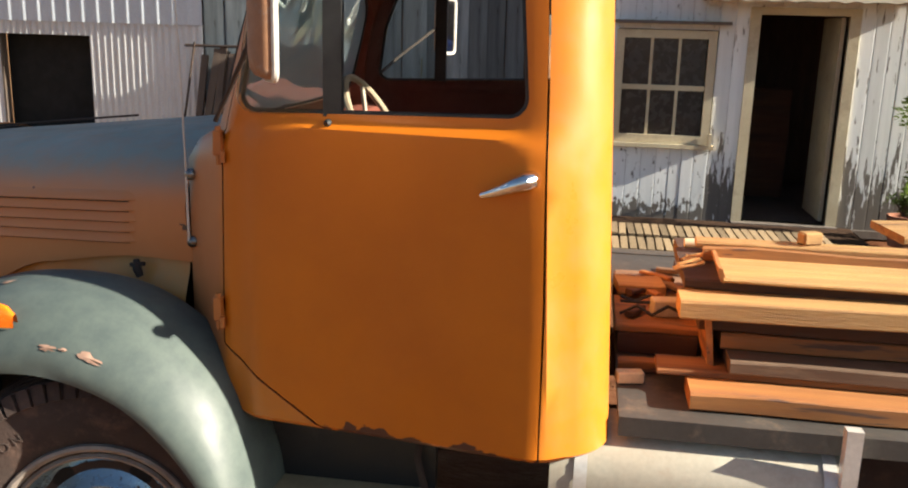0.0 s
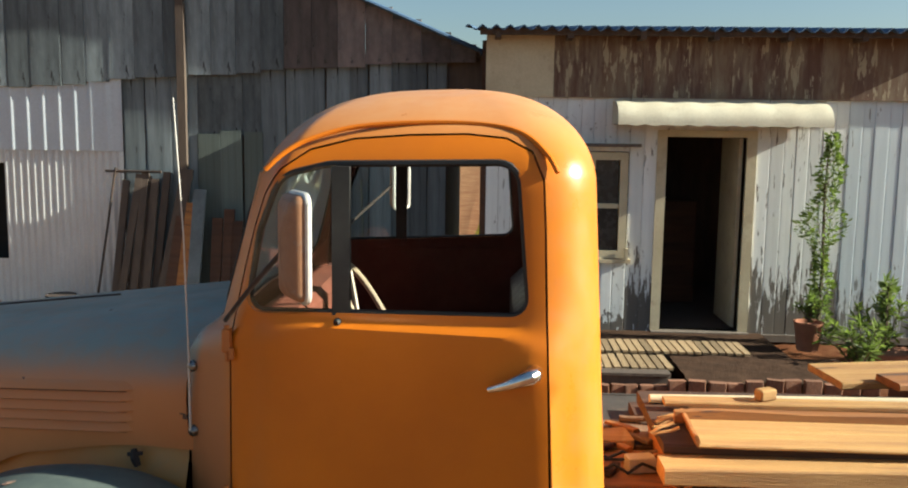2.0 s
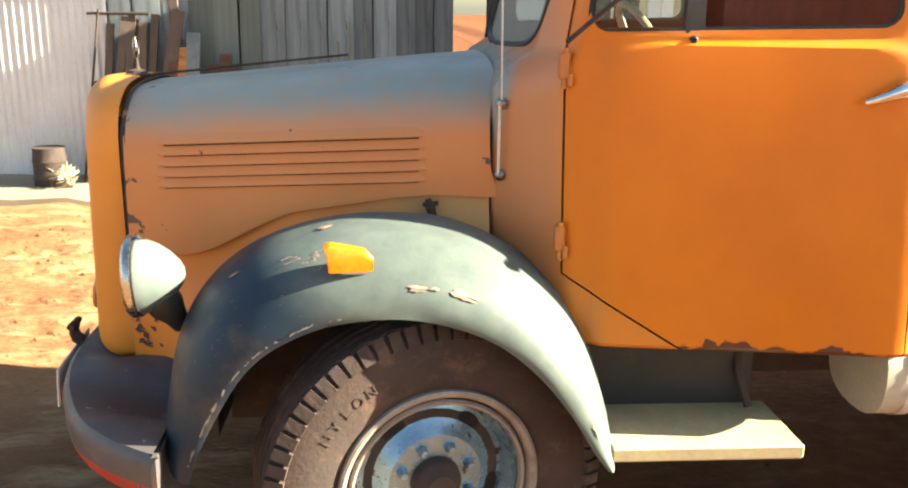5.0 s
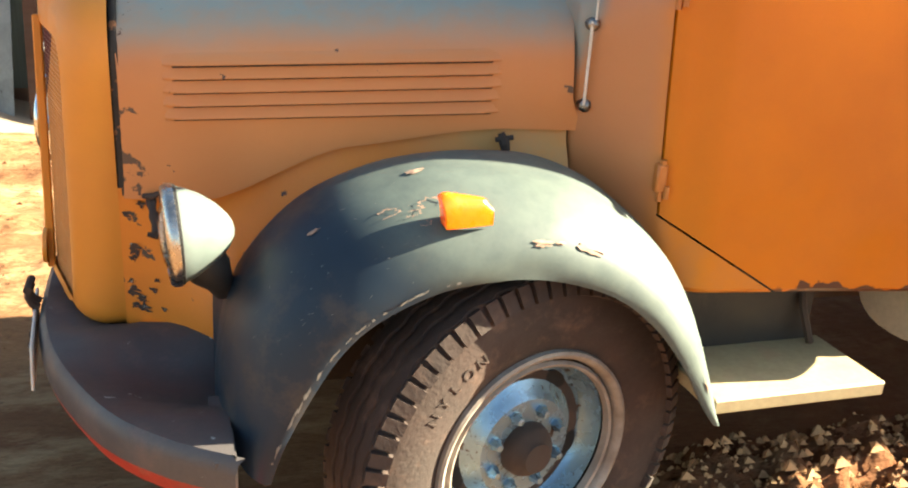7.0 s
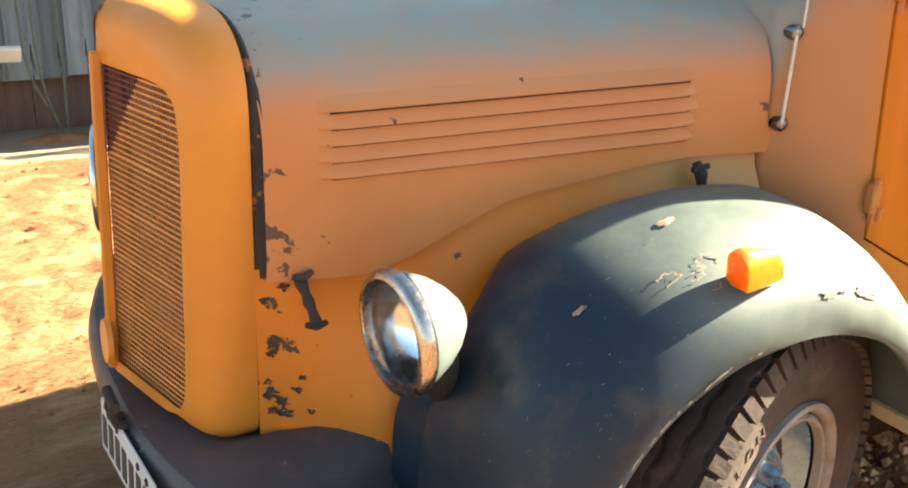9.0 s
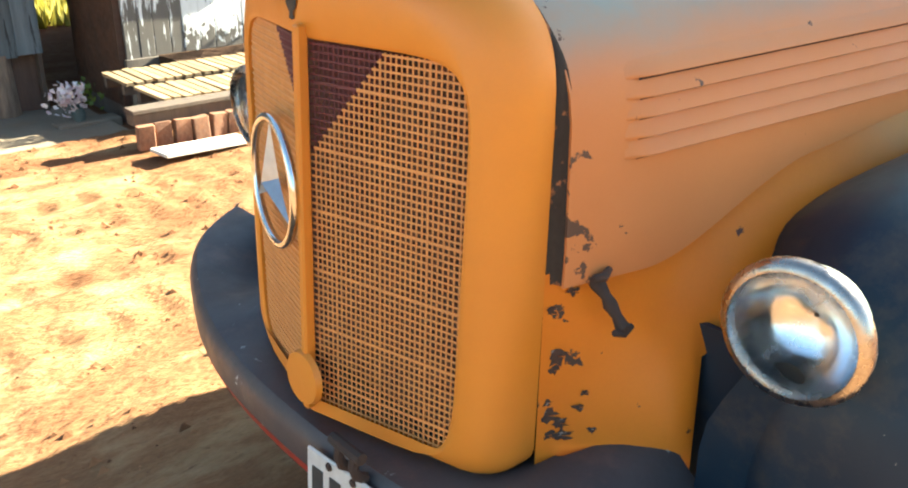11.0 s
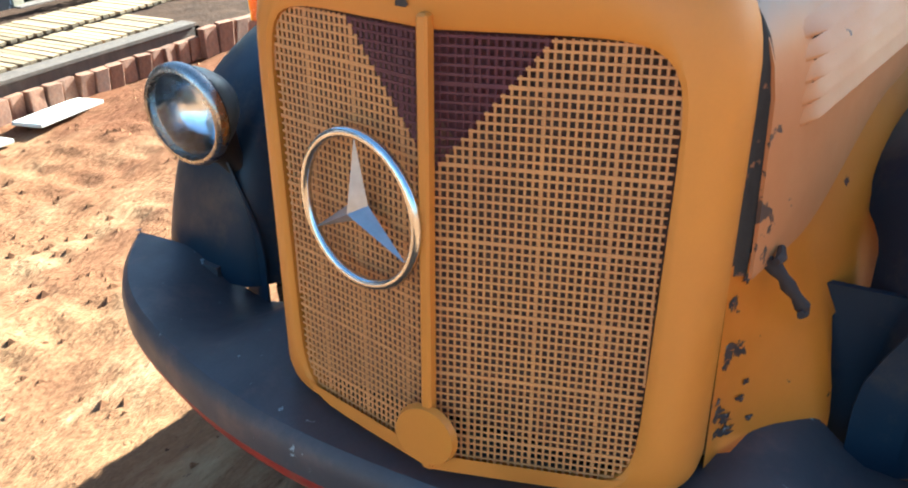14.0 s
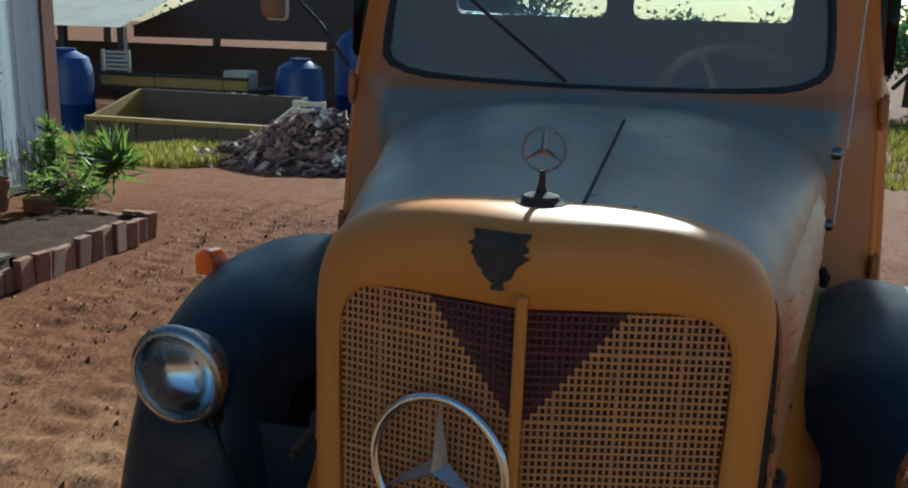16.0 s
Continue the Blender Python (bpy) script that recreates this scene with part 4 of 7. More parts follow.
for sgn in (-1, 1):
    fn = part("fender", carve(mesh_of("fender", fender_sheet(sgn)), [], 0.005, "fender", M_GREY, 50), None, truck, "round grey-green front fender with chipped paint, shade painted on its front")
    # bare patches where the paint has flaked off
    if sgn < 0:
        for tt, aa, size, seed in ((0.551, 0.355, 0.022, 1), (0.578, 0.375, 0.010, 5), (0.623, 0.385, 0.028, 2), (0.90, 0.20, 0.018, 3), (0.30, 1.05, 0.011, 4), (0.42, 1.25, 0.014, 6)):
            rr = random.Random(seed)
            reach = [size * rr.uniform(0.55, 1.25) for _ in range(16)]
            pb = grid([[on_fender(sgn, tt + f * q * 1.4 * math.cos(2 * math.pi * k / 16) / 1.9, aa + f * q * 0.55 * math.sin(2 * math.pi * k / 16) / 0.25, 0.0045 - 0.002 * f) for k, q in enumerate(reach)] for f in (0.02, 0.5, 1.0)], close_v=True)
            part("bare_patch", pb, M_CHIP, fn, "bare pinkish patch of lost paint", 80)
        # thin bare outlines where flakes of paint have come away
        rr = random.Random(19)
        for tt, aa, size in ((0.372, 0.86, 0.016), (0.396, 0.80, 0.013), (0.42, 0.86, 0.020), (0.405, 0.68, 0.009)):
            n = 22
            reach = [size * (1 + 0.55 * noise.noise((3 * math.cos(2 * math.pi * k / n), 3 * math.sin(2 * math.pi * k / n), tt * 90)) + rr.uniform(-0.12, 0.12)) for k in range(n)]
            thick = [rr.choice((0.93, 0.86, 0.72, 0.80)) for k in range(n)]
            gone = rr.randrange(n)
            ring = [[on_fender(sgn, tt + q * f * 0.74 * math.cos(2 * math.pi * k / n), aa + q * f * 2.6 * math.sin(2 * math.pi * k / n), 0.0040) for q, f in ((reach[k % n], 1.0), (reach[k % n], thick[k % n]))] for k in range(gone, gone + n - 5)]
            part("flaked_paint", grid(ring), M_CHIP, fn, "bare pinkish edge of flaked paint", 80)
        # chips along the lip and scratches on the front
        rr = random.Random(71)
        ch = bmesh.new()
        for k in range(104):
            t = rr.uniform(0.05, 0.47)
            a, da, dt = (rr.uniform(0.0, 0.02), rr.uniform(0.012, 0.035), rr.uniform(0.001, 0.008)) if k < 44 else (rr.uniform(0.1, 1.25), rr.uniform(0.004, 0.014), rr.uniform(0.0006, 0.003))
            if k >= 44:
                t, da, dt = rr.choice((0.20, 0.26, 0.35)) + rr.gauss(0, 0.035), da * 0.7, dt * 0.6
                a = min(max(rr.choice((0.5, 0.8, 1.05)) + rr.gauss(0, 0.12), 0.05), 1.3)
            lean = rr.uniform(-0.004, 0.004)
            vs = [ch.verts.new(on_fender(sgn, t + u, a + v, 0.0034)) for u, v in ((-dt, 0), (dt * 0.8, rr.uniform(0, 0.3) * da), (dt + lean, da), (-dt * 0.5 + lean, da * rr.uniform(0.6, 1.1)))]
            ch.faces.new(vs)
        tagged(part("paint_chips", ch, M_FLECK, fn, "pale chips and scratches in the paint", None), kind="stuff")
    # amber lamp on the crest: a flat-faced round lens at the front that tapers to a low tail
    rows = []
    for k in range(13):
        f = k / 12
        x = lerp(-0.613, -0.503, f)
        hgt = 0.056 - 0.016 * f - 0.020 * step01(0.80, 1.0, f) - 0.010 * step01(0.12, 0.0, f)
        hw = lerp(0.027, 0.010, f ** 1.2)
        arc = [(x - 0.014 * math.sin(math.pi * j / 12) * (1 - f), sgn * 1.018 + hw * math.cos(math.pi * j / 12), 1.134 - 0.006 * f + hgt * math.sin(math.pi * j / 12) ** 0.62) for j in range(13)]
        rows.append([(x, arc[0][1], 1.112)] + arc + [(x, arc[-1][1], 1.112)])
    lm = grid(rows)
    lm.faces.new([v for v in list(lm.verts)[:15]])
    part("indicator_lamp", lm, M_AMBER, fn, "amber plastic indicator lamp", 60)
    # dark plate inside the wheel arch
    a, b = sorted((sgn * 0.44, sgn * 0.46))
    part("wheel_arch", box(-0.98, 0.08, a, b, 0.45, 1.10), M_DARK, truck, "", None)
    a, b = sorted((sgn * 0.46, sgn * 0.70))
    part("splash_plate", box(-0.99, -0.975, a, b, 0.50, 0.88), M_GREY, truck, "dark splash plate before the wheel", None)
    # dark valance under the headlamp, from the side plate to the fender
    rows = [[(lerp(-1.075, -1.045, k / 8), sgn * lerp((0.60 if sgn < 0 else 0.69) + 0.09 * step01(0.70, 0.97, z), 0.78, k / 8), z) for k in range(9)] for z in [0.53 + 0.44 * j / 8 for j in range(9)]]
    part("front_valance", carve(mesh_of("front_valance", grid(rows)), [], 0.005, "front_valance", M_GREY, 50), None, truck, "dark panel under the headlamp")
    # headlamp on a short stalk
    hc = Vector((-1.145 if sgn < 0 else -1.128, sgn * (0.775 if sgn < 0 else 0.797), 1.03 if sgn < 0 else 1.044))
    ax = Vector((-1, sgn * 0.06, -0.05)).normalized()
    hl = part("headlamp", lathe([(-0.118, 0.002), (-0.115, 0.018), (-0.104, 0.038), (-0.080, 0.064), (-0.05, 0.086), (-0.02, 0.101), (0.0, 0.108), (0.012, 0.109)], hc, ax, 36), M_BOWL, truck, "pale grey-green headlamp bowl", 60)
    part("headlamp_rim", lathe([(0.006, 0.105), (0.008, 0.116), (0.022, 0.117), (0.032, 0.110), (0.034, 0.100), (0.026, 0.097), (0.010, 0.098)], hc, ax, 36), M_RIMCHROME, hl, "tarnished chrome rim", 60)
    part("headlamp_joint", lathe([(0.0, 0.108), (0.002, 0.1125), (0.007, 0.1125), (0.009, 0.108)], hc, ax, 36), M_RUBBER, hl, "dark joint behind the rim", 60)
    part("headlamp_reflector", lathe([(-0.055, 0.004), (-0.05, 0.03), (-0.035, 0.06), (-0.01, 0.085), (0.015, 0.099)], hc, ax, 32), M_REFLECT, hl, "silver reflector", 60)
    ln = part("headlamp_lens", lathe([(0.046, 0.001), (0.045, 0.03), (0.040, 0.06), (0.030, 0.085), (0.022, 0.099)], hc, ax, 32), M_LENS, hl, "clear glass lens", 60)
    ln.visible_shadow = False
    part("headlamp_stalk", tube([(hc.x + 0.045, hc.y, hc.z - 0.062), (hc.x + 0.062, hc.y - sgn * 0.004, hc.z - 0.090), (hc.x + 0.080, hc.y - sgn * 0.012, hc.z - 0.12), (hc.x + 0.092, hc.y - sgn * 0.03, hc.z - 0.155)], [0.052, 0.050, 0.034, 0.026], 14), M_RUBBER, hl, "dark bracket under the bowl")

# ---- bumper ----
EDGE = [(-1.536, 0.0), (-1.533, 0.15), (-1.52, 0.32), (-1.485, 0.50), (-1.425, 0.68), (-1.33, 0.88), (-1.21, 1.02), (-1.06, 1.125)]
outer = [along(EDGE, k / 24) for k in range(25)]
full = [(x, -y) for x, y in reversed(outer[1:])] + outer


def bump_z(y):
    return 0.628 + 0.03 * min(1, abs(y) / 1.0) ** 1.5


def bumper_rows(levels):
    return [[(x + off * (1 if abs(y) < 1.12 else 1), y * (1 - 0.25 * off), bump_z(y) + dz) for x, y in full] for off, dz in levels]


bumper = part("bumper", grid(bumper_rows(((0.05, -0.135), (0.018, -0.128), (0.004, -0.10), (0.0, -0.085)))), M_RED, truck, "swept bumper with a red lower band", 50)
part("bumper_face", grid(bumper_rows(((0.0, -0.085), (-0.002, -0.04), (0.006, -0.012), (0.02, 0.0)))), M_BUMP, bumper, "dark grey upper band", 60)
# top plate, cut out round the nose
rows = []
for x, y in full:
    xi = -1.06 if abs(y) > 0.46 else -1.25
    rows.append([(lerp(x + 0.02, xi, f), y * (1 - 0.005 * (1 - f)), bump_z(y) + 0.032 * f ** 0.6 * step01(0.385, 0.45, abs(y)) * step01(0.70, 0.50, abs(y)) - 0.085 * f * step01(0.49, 0.67, abs(y)) * step01(0.92, 0.72, abs(y))) for f in [k / 6 for k in range(7)]])
part("bumper_top", grid(rows), M_BUMP, bumper, "dark grey top plate with scratches", 60)
for sgn in (-1, 1):
    part("bumper_end", box(-1.10, -1.055, sgn * 0.82 - (0.0 if sgn > 0 else 0.28), sgn * 0.82 + (0.28 if sgn > 0 else 0.0), 0.50, 0.640), M_BUMP, bumper, "", None)
clevis = bmesh.new()
for yy in (-0.205, -0.160):
    tube([(-1.530, yy, 0.622), (-1.548, yy, 0.634), (-1.556, yy, 0.655), (-1.550, yy, 0.678)], [0.012, 0.011, 0.010, 0.011], 8, clevis)
tube([(-1.552, -0.228, 0.684), (-1.552, -0.138, 0.684)], 0.012, 8, clevis)
part("tow_clevis", clevis, M_DARK, bumper, "dark rusty towing clevis with a pin")
plate = part("number_plate", box(-0.004, 0.004, -0.20, 0.20, -0.065, 0.065, pose(-1.541, -0.250, 0.556, 0, 3, 4.0), 0.003), M_PLATE, bumper, "white number plate with dark characters", None)
for k in range(7):
    y = 0.165 - 0.053 * k
    part("plate_bar", box(-0.0062, -0.0042, y - 0.016, y + 0.016, -0.045, 0.03, pose(-1.541, -0.250, 0.556, 0, 3, 4.0)), M_INK, plate, "plain dark bar", None)
for y, z in ((0.13, 0.052), (0.06, 0.053), (-0.10, 0.052), (-0.16, 0.05)):
    part("plate_bolt", lathe([(0, 0.009), (0.004, 0.008), (0.005, 0.0001)], pose(-1.541, -0.250, 0.556, 0, 3, 4.0) @ Vector((-0.004, y, z)), (-1, 0, 0), 10), M_DARK, plate, "rusty bolt head")

# ---- front wheels, the left one turned out a little ----
def tyre_mesh(R, w):
    prof = [(-w * 0.42, R * 0.585), (-w * 0.5, R * 0.67), (-w * 0.52, R * 0.78), (-w * 0.49, R * 0.90), (-w * 0.44, R * 0.955), (-w * 0.40, R * 0.975), (-w * 0.2, R * 0.985),
            (w * 0.2, R * 0.985), (w * 0.40, R * 0.975), (w * 0.44, R * 0.955), (w * 0.49, R * 0.90), (w * 0.52, R * 0.78), (w * 0.5, R * 0.67), (w * 0.42, R * 0.585)]
    bm = lathe(prof, (0, 0, 0), (0, 1, 0), 72)
    # ribs round the tread with zigzag edges
    for lo, hi in ((-0.40, -0.22), (-0.17, -0.02), (0.02, 0.17), (0.22, 0.40)):
        rows = []
        for k in range(145):
            t = 2 * math.pi * k / 144
            zz = 0.018 * w * (1 if (k // 2) % 2 else -1)
            a, b = lo * w + zz, hi * w + zz
            c, s = math.cos(t), math.sin(t)
            rows.append([(r * c, y, r * s) for r, y in ((R * 0.975, a), (R * 1.0, a + 0.003), (R * 1.003, (a + b) / 2), (R * 1.0, b - 0.003), (R * 0.975, b))])
        grid(rows, bm=bm)
    # shoulder lugs
    for side in (-1, 1):
        for k in range(68):
            t = 2 * math.pi * k / 68
            m = Matrix.Rotation(-t, 4, "Y") @ pose(R * 0.945, side * w * 0.462, 0, 0, 0, side * -24)
            add_box(bm, -R * 0.052, R * 0.052, -0.012, 0.010, -0.0155, 0.0155, m)
    return mesh_of("tyre", bm, M_TYRE, 35)


def wheel(x, y, z, R, w, turn, sgn, parent):
    m = pose(x, y, z, 0, 0, turn + (180 if sgn > 0 else 0))
    wt = new("tyre", tyre_mesh(R, w))
    wt.parent = parent
    wt.matrix_basis = m
    tagged(wt, "worn dusty truck tyre")

    def sub(name, bm, mm, label, sm=40):
        ob = new(name, mesh_of(name, bm, mm, sm))
        ob.parent = wt
        return tagged(ob, label)
    # outside of the wheel is towards -y before the turn
    sub("rim_ring", lathe([(-w * 0.36, 0.260), (-w * 0.45, 0.266), (-w * 0.49, 0.272), (-w * 0.505, 0.280), (-w * 0.49, 0.288), (-w * 0.42, 0.290)], (0, 0, 0), (0, 1, 0), 64), M_RING, "weathered steel rim ring")
    sub("rim_lock_ring", lathe([(-w * 0.34, 0.240), (-w * 0.43, 0.243), (-w * 0.445, 0.250), (-w * 0.40, 0.257)], (0, 0, 0), (0, 1, 0), 64), M_RING, "")
    disc = lathe([(-w * 0.30, 0.242), (-w * 0.12, 0.232), (-w * 0.02, 0.215), (-w * 0.06, 0.175), (-w * 0.20, 0.145), (-w * 0.24, 0.135), (-w * 0.24, 0.070), (-w * 0.20, 0.062)], (0, 0, 0), (0, 1, 0), 64)
    wd = sub("wheel_disc", disc, M_RIM, "silver-blue dished wheel disc with rust patches")
    sub("disc_back", lathe([(-w * 0.07, 0.0001), (-w * 0.07, 0.2)], (0, 0, 0), (0, 1, 0), 24), M_DARK, "")
    sub("hub", lathe([(-w * 0.18, 0.075), (-w * 0.34, 0.070), (-w * 0.42, 0.060), (-w * 0.46, 0.045), (-w * 0.52, 0.040), (-w * 0.53, 0.0001)], (0, 0, 0), (0, 1, 0), 32), M_DARK, "dark greasy hub")
    for k in range(8):
        t = radians(22.5 + 45 * k)
        c = (0.105 * math.cos(t), -w * 0.235, 0.105 * math.sin(t))
        sub("wheel_nut", lathe([(0, 0.017), (0.012, 0.017), (0.018, 0.012), (0.03, 0.010), (0.032, 0.0001)], c, (0, -1, 0), 6), M_RIM, "")
    for k in range(5):
        t = radians(54 + 72 * k)
        hole = [(0.186 * math.cos(t) + 0.036 * math.cos(a) * -math.sin(t) + 0.021 * math.sin(a) * math.cos(t), 0.186 * math.sin(t) + 0.036 * math.cos(a) * math.cos(t) + 0.021 * math.sin(a) * math.sin(t)) for a in [j * math.pi / 8 for j in range(16)]]
        sub("hand_hole", prism(hole, "y", -w * 0.075, -w * 0.02), M_BLACKHOLE, "dark hand hole", None)
    # lettering on the side wall
    for txt, a0 in (("NYLON", 148),):
        cu = bpy.data.curves.new("lettering", "FONT")
        for i, ch in enumerate(txt):
            cu = bpy.data.curves.new("lettering", "FONT")
            cu.body, cu.size, cu.extrude, cu.align_x, cu.align_y = ch, 0.040, 0.0012, "CENTER", "CENTER"
            o = new("lettering", cu)
            dg = bpy.context.evaluated_depsgraph_get()
            me = bpy.data.meshes.new_from_object(o.evaluated_get(dg))
            bpy.data.objects.remove(o)
            me.materials.append(M_TYRE)
            ob = new("letter", me)
            ob.parent = wt
            ang = radians(a0 - i * 6.6)
            ob.matrix_basis = Matrix.Rotation(-ang, 4, "Y") @ pose(R * 0.76, -w * 0.523, 0, 90, 0, 0) @ pose(0, 0, 0, 0, 0, -90)
    return wt


front_l = wheel(-0.351, -0.891, 0.478, 0.485, 0.215, 15, -1, truck)
front_r = wheel(-0.351, 0.891, 0.478, 0.485, 0.215, 15, 1, truck)
for sgn in (-1, 1):
    for yy in (0.62, 0.88):
        wheel(2.95, sgn * yy, 0.485, 0.485, 0.215, 0, sgn, truck)
part("front_axle", tube([(-0.315, -0.82, 0.46), (-0.315, 0.82, 0.46)], 0.045, 8), M_DARK, truck)
part("rear_axle", tube([(2.95, -0.6, 0.485), (2.95, 0.6, 0.485)], 0.07, 8), M_DARK, truck)
for sgn in (-1, 1):
    part("chassis_rail", box(-0.95, 4.3, sgn * 0.40 - 0.04, sgn * 0.40 + 0.04, 0.58, 0.76), M_DARK, truck, "dark chassis rail", None)

# ---- step, skirt, tank, load bed ----
for sgn in (-1, 1):
    a, b = sorted((sgn * 1.035, sgn * 0.74))
    st = box(0.135, 0.672, a, b, 0.568, 0.612, None, 0.006)
    step = part("running_board", st, M_STEP, truck, "pale dusty running board", None)
    part("step_bracket", tube([(0.60, sgn * 0.80, 0.62), (0.57, sgn * 0.78, 0.72), (0.58, sgn * 0.72, 0.84)], 0.012, 6), M_DARK, step)
    a, b = sorted((sgn * 0.755, sgn * 0.72))
    part("side_skirt", box(0.10, 0.62, a, b, 0.60, 0.86), M_SKIRT, truck, "dark panel under the door", None)
tank = []
for k in range(28):
    t = 2 * math.pi * k / 28
    tank.append((-0.735 + 0.175 * math.copysign(abs(math.cos(t)) ** 0.8, math.cos(t)), 0.735 + 0.145 * math.copysign(abs(math.sin(t)) ** 0.8, math.sin(t))))
tk = prism(tank, "x", 0.955, 1.72)
fuel = part("fuel_tank", tk, M_TANK, truck, "light grey fuel tank with pale straps", 50)
for xx in (1.02, 1.66):
    strap = [(xx, -0.735 + (y + 0.735) * 1.03, 0.735 + (z - 0.735) * 1.03) for y, z in tank]
    part("tank_strap", grid([strap, [(x + 0.035, y, z) for x, y, z in strap]], close_u=True), M_BRIGHT, fuel, "pale metal strap", 50)
part("tank_bracket", box(1.695, 1.735, -0.915, -0.88, 0.80, 0.975), M_BRIGHT, truck, "", None)
bed = part("load_bed", box(1.13, 4.4, -0.845, 1.0, 0.907, 0.935), M_BED, truck, "flat grey steel load bed", None)
part("bed_side_rail", box(1.13, 4.4, -0.865, -0.845, 0.885, 0.94), M_BED, bed, "", None)
part("bed_side_rail", box(1.13, 4.4, 1.0, 1.02, 0.895, 0.94), M_BED, bed, "", None)
for k in range(6):
    part("bed_bearer", box(1.3 + 0.6 * k, 1.37 + 0.6 * k, -0.5, 0.9, 0.76, 0.905), M_DARK, bed, "", None)

# ---- rods on the cowl, aerial ----
for sgn in (-1,):
    for zz in (1.497, 1.294):
        part("rod_knob", lathe([(-0.02, 0.012), (0, 0.017), (0.016, 0.017), (0.024, 0.009), (0.025, 0.0001)], (-0.145, -0.672 + 0.012, zz), (0, -1, 0), 14), M_TARNISH, truck, "dull metal knob")
    part("cowl_rod", tube([(-0.152, -0.680, 1.505), (-0.152, -0.680, 1.29)], 0.0042, 8), M_BRIGHT, truck, "thin pale rod")
    part("aerial", tube([(-0.148, -0.690, 1.51), (-0.155, -0.690, 1.9), (-0.175, -0.690, 2.30)], [0.003, 0.0026, 0.0015], 6), M_BRIGHT, truck, "thin pale aerial")
part("bonnet_stay", tube([(-1.30, -0.07, 1.522), (-0.95, -0.085, 1.562), (-0.60, -0.098, 1.60)], 0.004, 6), M_DARK, truck, "thin dark rod lying on the bonnet")
part("wiper", tube([(-0.115, 0.1, 1.66), (-0.06, 0.36, 1.85), (-0.05, 0.42, 1.90)], 0.006, 6), M_DARK, truck)

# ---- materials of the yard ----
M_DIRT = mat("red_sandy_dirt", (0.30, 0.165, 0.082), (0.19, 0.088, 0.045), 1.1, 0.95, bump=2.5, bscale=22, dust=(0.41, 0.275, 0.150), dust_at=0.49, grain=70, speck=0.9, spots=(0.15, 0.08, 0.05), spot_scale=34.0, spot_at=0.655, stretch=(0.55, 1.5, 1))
# Dimmer ground against the sun is put into the colour: darker along x.
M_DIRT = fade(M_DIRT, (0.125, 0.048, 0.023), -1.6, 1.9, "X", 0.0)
# Lighter copy of the clods; its paleness stands in for sunlight on them.
M_CLODLIT = mat("sunlit_pale_clods", (0.50, 0.31, 0.15), (0.36, 0.20, 0.095), 6, 0.95, bump=0.4, vary=0.45, island=True)
M_CLOD = mat("dirt_clods", (0.30, 0.15, 0.075), (0.16, 0.075, 0.04), 6, 0.95, bump=0.4, vary=0.65, island=True)
for _m in (M_DIRT, M_CLOD):
    _m.node_tree.nodes["Principled BSDF"].inputs["Specular IOR Level"].default_value = 0.04
M_SOIL = mat("dark_garden_soil", (0.075, 0.045, 0.03), (0.045, 0.028, 0.02), 6, 0.95, bump=1.2, bscale=30, dust=(0.13, 0.07, 0.04), dust_at=0.6)
M_SOIL.node_tree.nodes["Principled BSDF"].inputs["Specular IOR Level"].default_value = 0.04
M_CONC = mat("dusty_concrete", (0.27, 0.215, 0.155), (0.21, 0.16, 0.115), 1.2, 0.9, bump=0.25, bscale=40, dust=(0.25, 0.17, 0.105))
